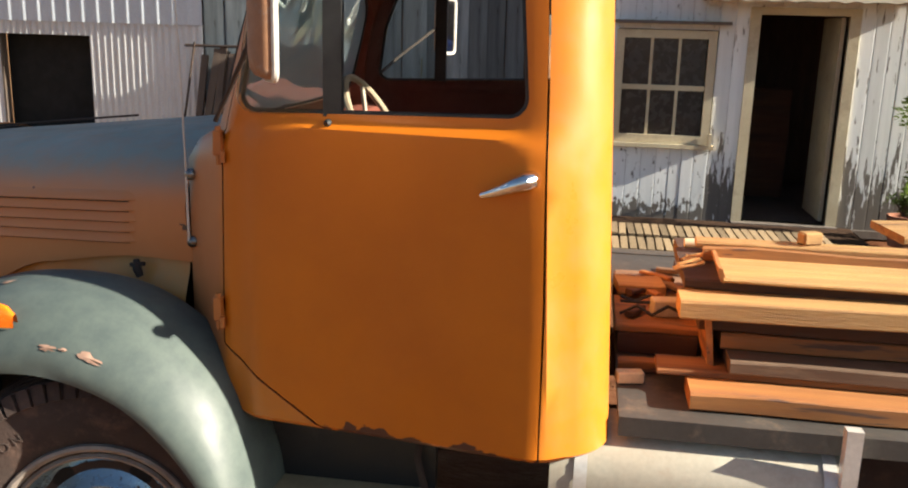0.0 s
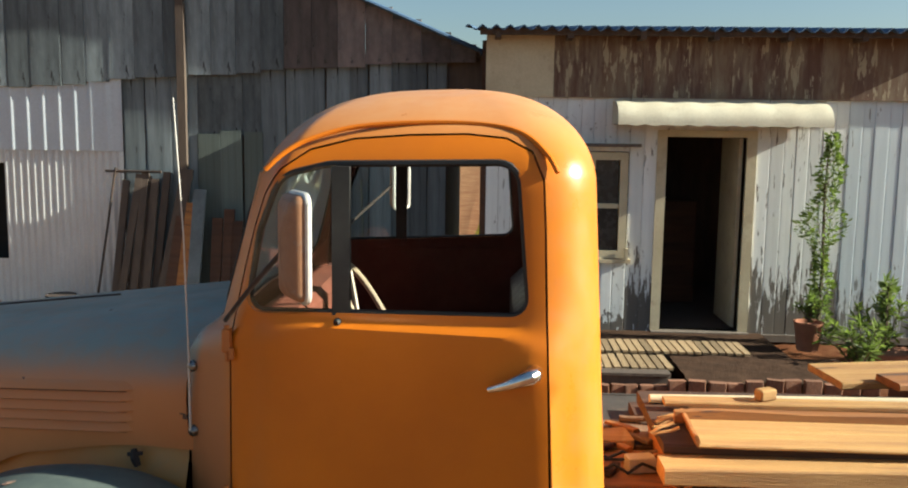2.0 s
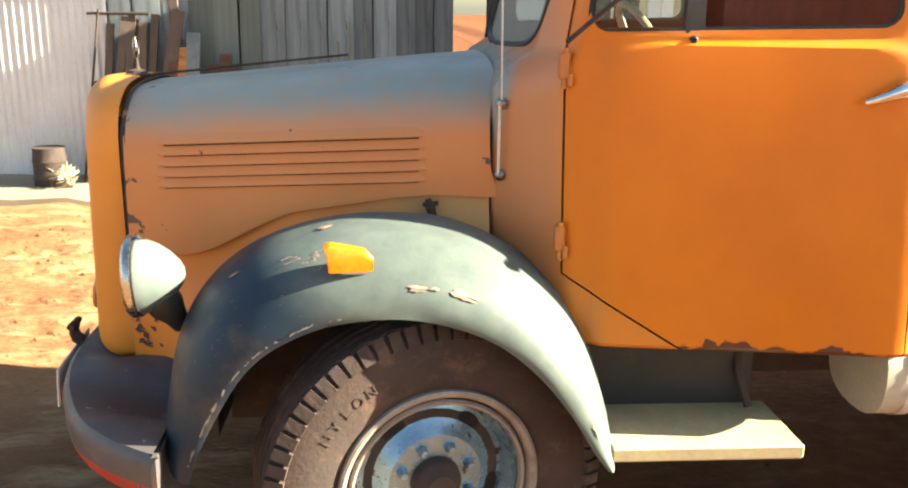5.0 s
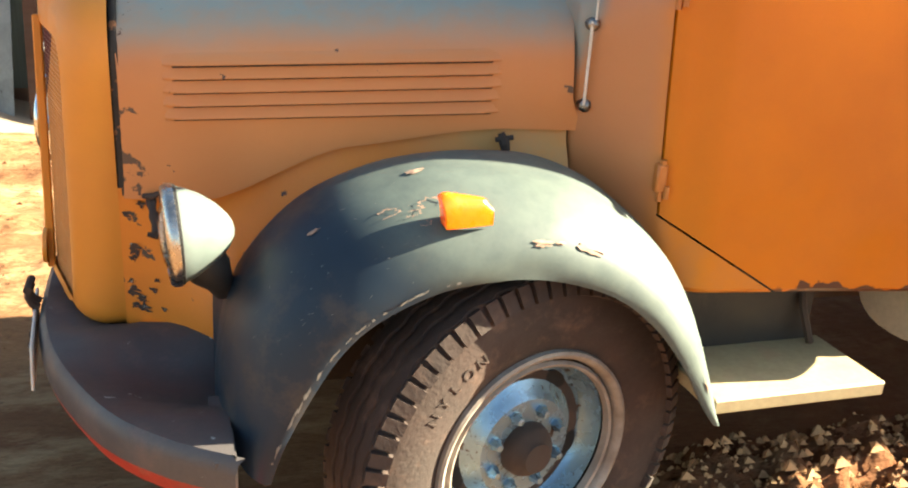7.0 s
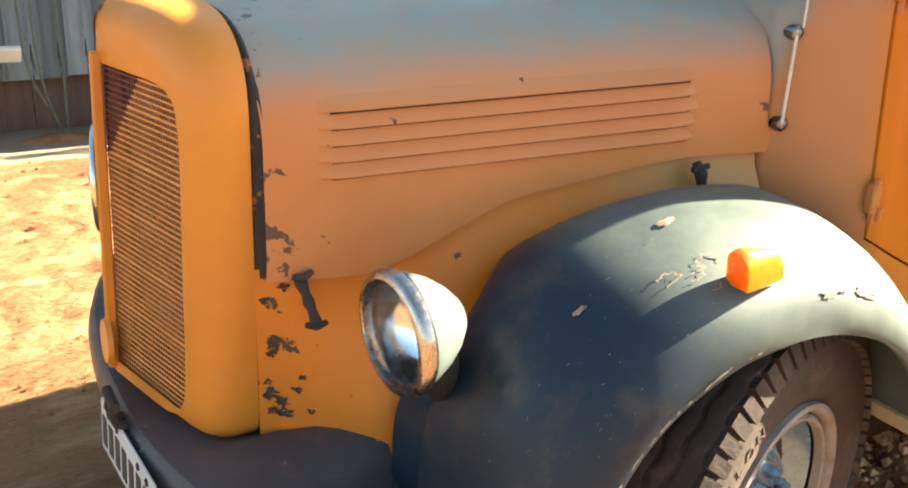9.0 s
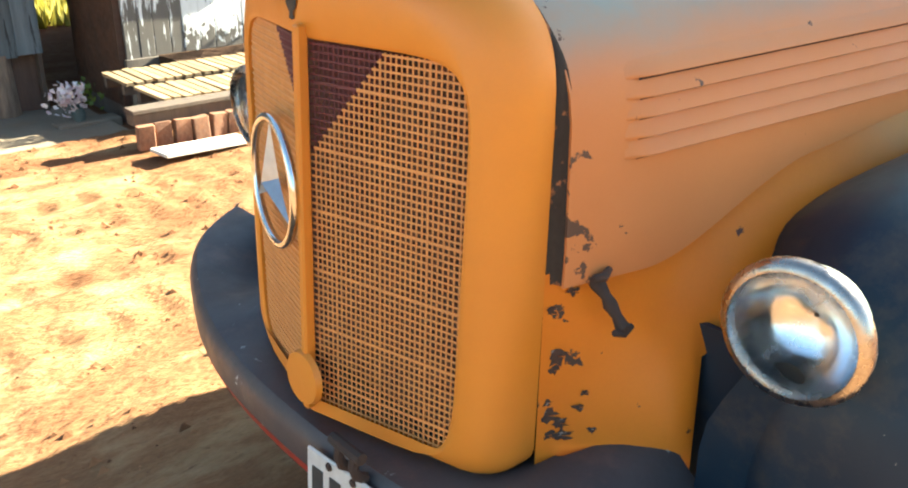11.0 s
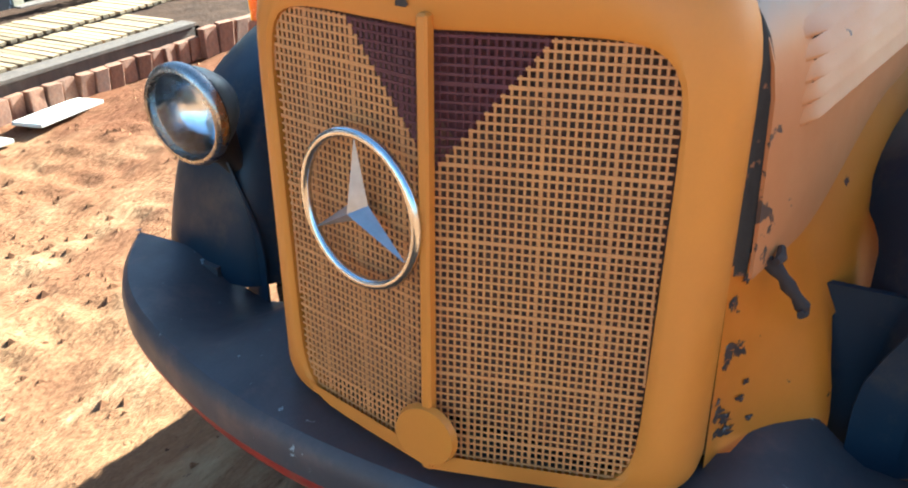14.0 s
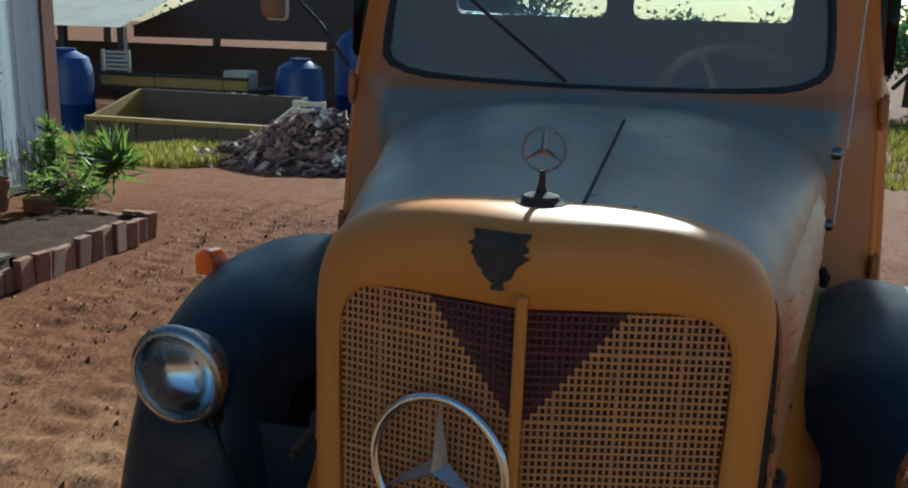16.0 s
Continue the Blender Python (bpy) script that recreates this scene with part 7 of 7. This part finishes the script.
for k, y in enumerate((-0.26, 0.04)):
    plank(1.44, 4.2, y, Z0 + 0.119, 0.28, 0.050, M_PLANKDARK, SHADED, rnd.uniform(-0.5, 0.5))
plank(1.36, 4.15, -0.47, Z0 + 0.170, 0.22, 0.058, M_PLANKDARK, SHADED, -0.3)
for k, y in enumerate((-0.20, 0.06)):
    plank(1.42, 4.2, y, Z0 + 0.171, 0.24, 0.056, M_PLANKDARK, SHADED, rnd.uniform(-0.5, 0.5))
# board across the ends of the stack
ob = whole("plank", rough_board(0.72, 0.165, 0.018), M_PLANK, "orange-brown board standing across the ends of the stack", "plank", "planks on the truck bed", "", 30)
ob.matrix_world = pose(1.375, -0.60, Z0 + 0.14, 0, 0, 90) @ pose(0, 0, 0, 83, 0, 0)
# long pale front board with knots
front = plank(1.285, 4.15, -0.615, Z0 + 0.230, 0.13, 0.053, M_PLANKPALE, "thick pale plank with knots in the stack on the truck", 0.1, -0.3)
for u, v in ((0.155, 0.026), (0.195, 0.034), (1.02, 0.022)):
    part("knot", lathe([(0, 0.010), (0.003, 0.008), (0.005, 0.0001)], (u, -0.066, v), (0, -1, 0), 10), M_PLANKDARK, front, "dark knot")
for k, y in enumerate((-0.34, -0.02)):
    plank(1.34, 4.15, y, Z0 + 0.230, 0.34, 0.048, M_PLANKDARK, SHADED, rnd.uniform(-0.4, 0.4))
plank(1.30, 4.1, -0.36, Z0 + 0.284, 0.40, 0.030, M_PLANKDARK, "wide dark board on the stack on the truck", -0.4)
for k in range(5):
    ob = whole("splinter", rough_board(rnd.uniform(0.05, 0.11), rnd.uniform(0.012, 0.024), 0.008), M_PLANKPALE, "pale splinter at the broken end of a plank", "splinter", "splinters on the stack", "", 30)
    ob.matrix_world = pose(1.275 + 0.012 * k, -0.50 + 0.045 * k, Z0 + 0.317, 0, rnd.uniform(-22, -4), rnd.uniform(-30, 40))
# shallow tray of thin boards on top
tray = thing("wooden_tray", (1.40, -0.3, Z0 + 0.316), "shallow pale wooden tray of boards on the plank stack", "tray")
tz = Z0 + 0.316
for nm, bm, mx, m in (("tray_floor", rough_board(2.6, 0.23, 0.012), pose(1.415, -0.475, tz + 0.006, 3, 0, -0.5), M_PLANKPALE), ("tray_floor", rough_board(2.5, 0.14, 0.012), pose(1.45, -0.29, tz + 0.004, 1, 0, -0.4), M_PLANK),
                      ("tray_side", rough_board(2.65, 0.045, 0.020), pose(1.375, -0.355, tz + 0.028, 84, 0, -0.4), M_PLANK), ("tray_side", rough_board(2.6, 0.06, 0.022), pose(1.365, -0.195, tz + 0.018, 4, 0, -0.4), M_PLANKPALE),
                      ("tray_end", rough_board(0.26, 0.05, 0.014), pose(1.395, -0.585, tz + 0.016, 0, 0, 88) @ pose(0, 0, 0, 70, 0, 0), M_PLANK)):
    bmesh.ops.transform(bm, matrix=mx, verts=bm.verts)
    part(nm, bm, m, tray, "", 30)
ob = whole("pole", tube([(1.35, -0.02, tz - 0.018), (2.4, 0.0, tz - 0.012), (4.0, 0.04, tz - 0.018)], 0.017, 8), M_CREAMPAINT, "long pale pole on the plank stack", "pole", "", "", 60)
ob = whole("wood_block", box(-0.035, 0.035, -0.022, 0.022, 0, 0.04, None, 0.006), M_PLANKPALE, "small pale wood block on the plank stack", "block", "wood blocks")
ob.matrix_world = pose(1.72, -0.19, tz + 0.040, 0, 0, 25)
ob = whole("plank", rough_board(1.6, 0.30, 0.03), M_PLANKPALE, "wide pale board lying across the stack", "plank", "planks on the truck bed", "", 30)
ob.matrix_world = pose(2.10, 0.30, tz - 0.02, 0, -1, 7)
ob = whole("plank", rough_board(1.5, 0.16, 0.03), M_PLANK, NEW, "plank", "planks on the truck bed", "", 30)
ob.matrix_world = pose(2.28, 0.12, tz + 0.012, 0, -1, 9)
for xx in (2.5, 3.4):
    ob = whole("bearer", box(xx, xx + 0.06, 0.02, 0.62, Z0 + 0.119, tz - 0.035, None, 0.004), M_PLANKDARK, "dark bearer under the loose boards on the truck", "bearer", "bearers in the load")
# low platform of odd boards behind the cab, with offcuts and cables
plank(1.135, 1.40, -0.50, Z0, 0.05, 0.035, M_PLANK, "short orange-brown board on the truck bed")
for y, h in ((-0.29, 0.07), (0.02, 0.07), (0.36, 0.07)):
    plank(1.14, 1.39, y, Z0, 0.12, h, M_PLANKDARK, "short dark bearer on the truck bed")
plank(1.125, 1.40, -0.18, Z0 + 0.072, 0.34, 0.022, M_PLANK, "wide reddish board behind the cab")
plank(1.14, 1.42, 0.18, Z0 + 0.072, 0.30, 0.024, M_PLANKGREY, "wide greyed board behind the cab")
plank(1.13, 1.30, 0.05, Z0 + 0.098, 0.16, 0.035, M_PLANKPALE, "short pale board behind the cab", 6)
ob = whole("wood_block", box(-0.05, 0.05, -0.03, 0.03, 0, 0.055, None, 0.004), M_CREAMPAINT, "cream wood block behind the cab", "block", "wood blocks")
ob.matrix_world = pose(1.29, -0.22, Z0 + 0.096, 0, 0, 12)
ob = whole("wood_block", box(-0.04, 0.04, -0.02, 0.02, 0, 0.035, None, 0.004), M_CREAMPAINT, "small pale wood block on the truck bed", "block", "wood blocks")
ob.matrix_world = pose(1.165, -0.60, Z0, 0, 0, 12)
for k in range(3):
    pts = [(1.14 + 0.05 * i, -0.26 + 0.05 * k + rnd.uniform(-0.02, 0.02), Z0 + 0.104 + abs(0.035 * math.sin(i * 1.5 + k))) for i in range(5)]
    whole("cable", tube(pts, 0.006, 6), M_RUBBER, "short dark cable lying on the boards behind the cab", "cable", "cables behind the cab", "", 60)
for k in range(9):
    ob = whole("offcut", rough_board(rnd.uniform(0.08, 0.2), 0.03, 0.02), (M_PLANKDARK, M_PLANK, M_PLANKGREY)[k % 3], "broken wood offcut behind the cab", "offcut", "offcuts behind the cab", "", 30)
    ob.matrix_world = pose(1.17 + 0.06 * (k % 3), -0.28 + 0.075 * k, Z0 + 0.098 + 0.008 * (k % 2), 0, rnd.uniform(-6, 2), rnd.uniform(-70, 70))

# ---- far side of the yard ----
grass = bmesh.new()
rnd = random.Random(41)
for _ in range(15000):
    x, y = rnd.uniform(8.3, 12.9), rnd.uniform(5.4, 12.0)
    if noise.noise((x * 0.6, y * 0.6, 3)) < -0.25 or y < 6.2 + 0.5 * (9.4 - x) or x + 0.25 * math.sin(y * 3) < 8.9:
        continue
    z = ground_z(x, y)
    a, h = rnd.uniform(0, 6.28), rnd.uniform(0.06, 0.22)
    q = Vector((0.04 * math.cos(a), 0.04 * math.sin(a), 0))
    t = Vector((x + rnd.uniform(-0.05, 0.05), y + rnd.uniform(-0.05, 0.05), z + h))
    grass.faces.new([grass.verts.new(Vector((x, y, z - 0.01)) - q), grass.verts.new(Vector((x, y, z - 0.01)) + q), grass.verts.new(t)])
for _ in range(9000):
    x, y = rnd.uniform(13.5, 30), rnd.uniform(-11, -2.5)
    z = ground_z(x, y)
    a, h = rnd.uniform(0, 6.28), rnd.uniform(0.08, 0.2)
    q = Vector((0.04 * math.cos(a), 0.04 * math.sin(a), 0))
    grass.faces.new([grass.verts.new(Vector((x, y, z - 0.01)) - q), grass.verts.new(Vector((x, y, z - 0.01)) + q), grass.verts.new((x + rnd.uniform(-0.08, 0.08), y, z + h))])
for _ in range(5000):
    x, y = rnd.uniform(0.4, 6.0), rnd.uniform(11.4, 19.0)
    z = ground_z(x, y)
    a, h = rnd.uniform(0, 6.28), rnd.uniform(0.10, 0.35)
    q = Vector((0.05 * math.cos(a), 0.05 * math.sin(a), 0))
    grass.faces.new([grass.verts.new(Vector((x, y, z - 0.01)) - q), grass.verts.new(Vector((x, y, z - 0.01)) + q), grass.verts.new((x + rnd.uniform(-0.1, 0.1), y, z + h))])
whole("grass", grass, M_GRASS, "patches of dry yellow-green grass", "grass", "", "stuff")
bm = bmesh.new()
for _ in range(2300):
    u, v = rnd.gauss(0, 0.42), rnd.gauss(0, 0.42)
    x, y = 10.25 + 1.0 * u, 4.75 + (2.6 if v > 0 else 1.5) * v
    z = ground_z(x, y) + 0.86 * math.exp(-((u * u + v * v) / 0.36)) * rnd.uniform(0.75, 1.04)
    s = 0.02 + 0.13 * rnd.random() ** 2
    add_box(bm, -s, s, -s * rnd.uniform(0.2, 0.6), s * 0.3, -s * 0.12, s * 0.15, pose(x, y, z, rnd.uniform(-50, 50), rnd.uniform(-50, 50), rnd.uniform(0, 180)))
heap = []
for j in range(19):
    v = lerp(-1.25, 1.25, j / 18)
    row = []
    for i in range(15):
        u = lerp(-1.25, 1.25, i / 14)
        x, y = 10.25 + 1.0 * u, 4.75 + (2.6 if v > 0 else 1.5) * v
        row.append((x, y, ground_z(x, y) - 0.05 + 0.78 * math.exp(-((u * u + v * v) / 0.36))))
    heap.append(row)
grid(heap, bm=bm)
whole("rubble_heap", bm, M_RUBBLE, "heap of broken bricks and wood scraps", "rubble", "", "stuff")
tb = thing("tipper_body", (12, 8.1, -0.5), "low open rusty tipper body standing on the ground", "tipper body")
part("side_wall", box(12.9, 12.96, 7.0, 10.85, -0.68, -0.15), M_DARKWOOD, tb, "", None)
part("side_wall", box(14.8, 14.86, 7.0, 10.85, -0.75, 0.28), M_DARKWOOD, tb, "", None)
for yy, m in ((7.0, M_DARKWOOD), (10.79, M_YELLOW)):
    end = prism([(12.96, -0.68), (14.8, -0.68), (14.8, 0.28), (12.96, -0.15)], "y", yy, yy + 0.06)
    part("end_wall", end, m, tb, "dusty yellow end board" if m is M_YELLOW else "", None)
part("top_rail", box(12.84, 13.0, 7.0, 10.85, -0.20, -0.12), M_YELLOW, tb, "yellow rail", None)
for k in range(5):
    part("rib", box(12.86, 12.9, 7.2 + 0.85 * k, 7.28 + 0.85 * k, -0.68, -0.20), M_DARKWOOD, tb, "", None)
part("floor_plate", box(12.96, 14.8, 7.06, 10.79, -0.62, -0.56), M_DARKWOOD, tb, "", None)
ft = thing("flatbed_truck", (16.5, 10.6, -0.8), "distant flatbed truck with a yellow side rail", "truck")
part("bed", box(15.86, 17.6, 8.8, 12.45, 0.14, 0.24), M_DARK, ft, "dark flat bed", None)
for a, b in ((8.8, 9.38), (9.42, 11.05), (11.09, 12.45)):
    part("side_board", box(15.80, 15.86, a, b, 0.26, 0.47), M_YELLOW, ft, "dusty yellow side board", None)
part("top_rail", box(15.78, 15.88, 8.8, 12.45, 0.475, 0.54), M_DARK, ft, "dark top rail", None)
for k in range(4):
    part("tail_light", box(15.78, 15.80, 8.82 + 0.13 * k, 8.92 + 0.13 * k, 0.16, 0.235), M_RED if k % 2 else M_PLATE, ft, "red and white marker plate", None)
for k in range(5):
    part("head_slat", box(15.86, 15.90, 11.72, 12.45, 0.58 + 0.095 * k, 0.635 + 0.095 * k), M_FARROOF, ft, "pale head board slat", None)
for yy in (11.74, 12.40):
    part("head_post", box(15.90, 15.96, yy, yy + 0.06, 0.24, 1.04), M_FARROOF, ft, "", None)
part("load_bundle", box(16.0, 16.6, 8.9, 9.5, 0.24, 0.68, None, 0.05), M_FARROOF, ft, "pale bundle on the bed", None)
part("chassis", box(16.1, 17.2, 8.9, 12.3, -0.35, 0.14), M_DARK, ft, "", None)
for yy in (9.6, 11.7):
    part("wheel", lathe([(-0.12, 0.2), (-0.12, 0.42), (0.12, 0.42), (0.12, 0.2)], (16.0, yy, -0.42), (1, 0, 0), 20), M_TYRE, ft)
for xx, yy, r, h in ((14.8, 12.6, 0.56, 1.78), (16.5, 7.84, 0.57, 1.80), (19.0, 7.3, 0.62, 2.5)):
    zz = -0.76 if xx < 15 else -0.86
    t = thing("water_tank", (xx, yy, zz), "large blue plastic water tank", "tank", "blue tanks in the yard")
    part("tank_shell", lathe([(0, 0.0001), (0, r), (h * 0.35, r * 1.0), (h * 0.37, r * 1.03), (h * 0.39, r), (h * 0.75, r), (h * 0.92, r * 0.85), (h, r * 0.4), (h + 0.06, r * 0.4), (h + 0.06, 0.0001)], (xx, yy, zz), (0, 0, 1), 28), M_BLUE, t)
pallet = thing("wooden_pallet", (11.6, 5.6, -0.4), "pale slatted pallet leaning behind the rubble", "pallet")
for k in range(4):
    part("slat", box(11.58, 11.62, 5.35, 5.95, 0.02 + 0.13 * k, 0.10 + 0.13 * k), M_FARROOF, pallet, "", None)
for yy in (5.38, 5.86):
    part("bearer", box(11.62, 11.68, yy, yy + 0.06, -0.55, 0.50), M_FARROOF, pallet, "", None)
os_ = thing("open_shed", (22, 14, -0.4), "distant open shed with a pale sheet roof", "shed")
part("shed_roof", grid([[(20, 14.6 + 0.35 * i, 1.48), (27, 16.0 + 0.31 * i, 3.0)] for i in range(32)]), M_FARROOF, os_, "pale roof", None)
part("shed_gable", prism([(16.7, 1.15), (16.7, 1.5), (13.9, 2.6), (13.2, 4.6), (5.5, 4.6), (4.2, 2.0), (2.5, 1.8), (2.5, 1.25)], "x", 24, 24.1), M_DARKWOOD, os_, "", None)
part("shed_roof_side", grid([[(21, 8.2, 2.9), (29, 8.2, 3.5)], [(21, 3.0, 1.7), (29, 3.0, 2.2)]]), M_ROOF, os_, "dark roof", None)
for k in range(6):
    part("shed_post", box(20.3, 20.5, 14.7 + 1.9 * k, 14.9 + 1.9 * k, -0.9, 1.5), M_DARKWOOD, os_, "", None)
part("shed_back", box(27, 27.2, 2, 26, -0.95, 0.86), M_DARKWOOD, os_, "", None)


def tree(x, y, h, r, n, m, seed):
    rr = random.Random(seed)
    t = thing("tree", (x, y, -0.5), "dense dark green tree beyond the yard", "tree", "trees beyond the yard")
    tr = tube([(x, y, -0.6), (x + 0.1, y, h * 0.35), (x - 0.05, y + 0.1, h * 0.7)], [0.22, 0.16, 0.07], 8)
    limbs = []
    for k in range(9):
        a, z = rr.uniform(0, 6.28), h * rr.uniform(0.3, 0.65)
        e = Vector((x + r * 0.7 * math.cos(a), y + r * 0.7 * math.sin(a), z + h * rr.uniform(0.1, 0.32)))
        limbs.append(e)
        tube([(x, y, z), Vector((x, y, z)).lerp(e, 0.5) + Vector((0, 0, 0.15)), e], [0.08, 0.05, 0.02], 6, tr)
    part("trunk", tr, M_STEM, t)
    limbs.append(Vector((x, y, h * 0.85)))
    bm = bmesh.new()
    for _ in range(n):
        c = rr.choice(limbs)
        p = c + Vector((rr.gauss(0, 1), rr.gauss(0, 1), rr.gauss(0, 0.7))) * r * 0.27
        d = Vector((rr.gauss(0, 1), rr.gauss(0, 1), rr.gauss(0, 1))).normalized()
        s = d.orthogonal().normalized()
        z = rr.uniform(0.12, 0.26)
        a, b, c2 = (bm.verts.new(q) for q in (p - s * z * 0.5, p + s * z * 0.5, p + d * z))
        bm.faces.new((a, b, c2))
    tagged(part("crown", bm, m, t, "", None), kind="stuff")


for k, (x, y, h, r) in enumerate(((30, 9, 5.2, 2.6), (32, 13, 6.0, 3.0), (28, 5.5, 4.6, 2.3), (34, 19, 6.2, 3.2), (33, 1.5, 1.9, 2.2), (36, -5, 2.2, 2.4), (34, -9, 2.6, 2.4), (38, -2, 1.9, 2.4), (35, 25, 6.0, 3.0), (36, -13, 4.2, 2.6))):
    tree(x, y, h, r, 2600, M_LEAFDARK, 100 + k)
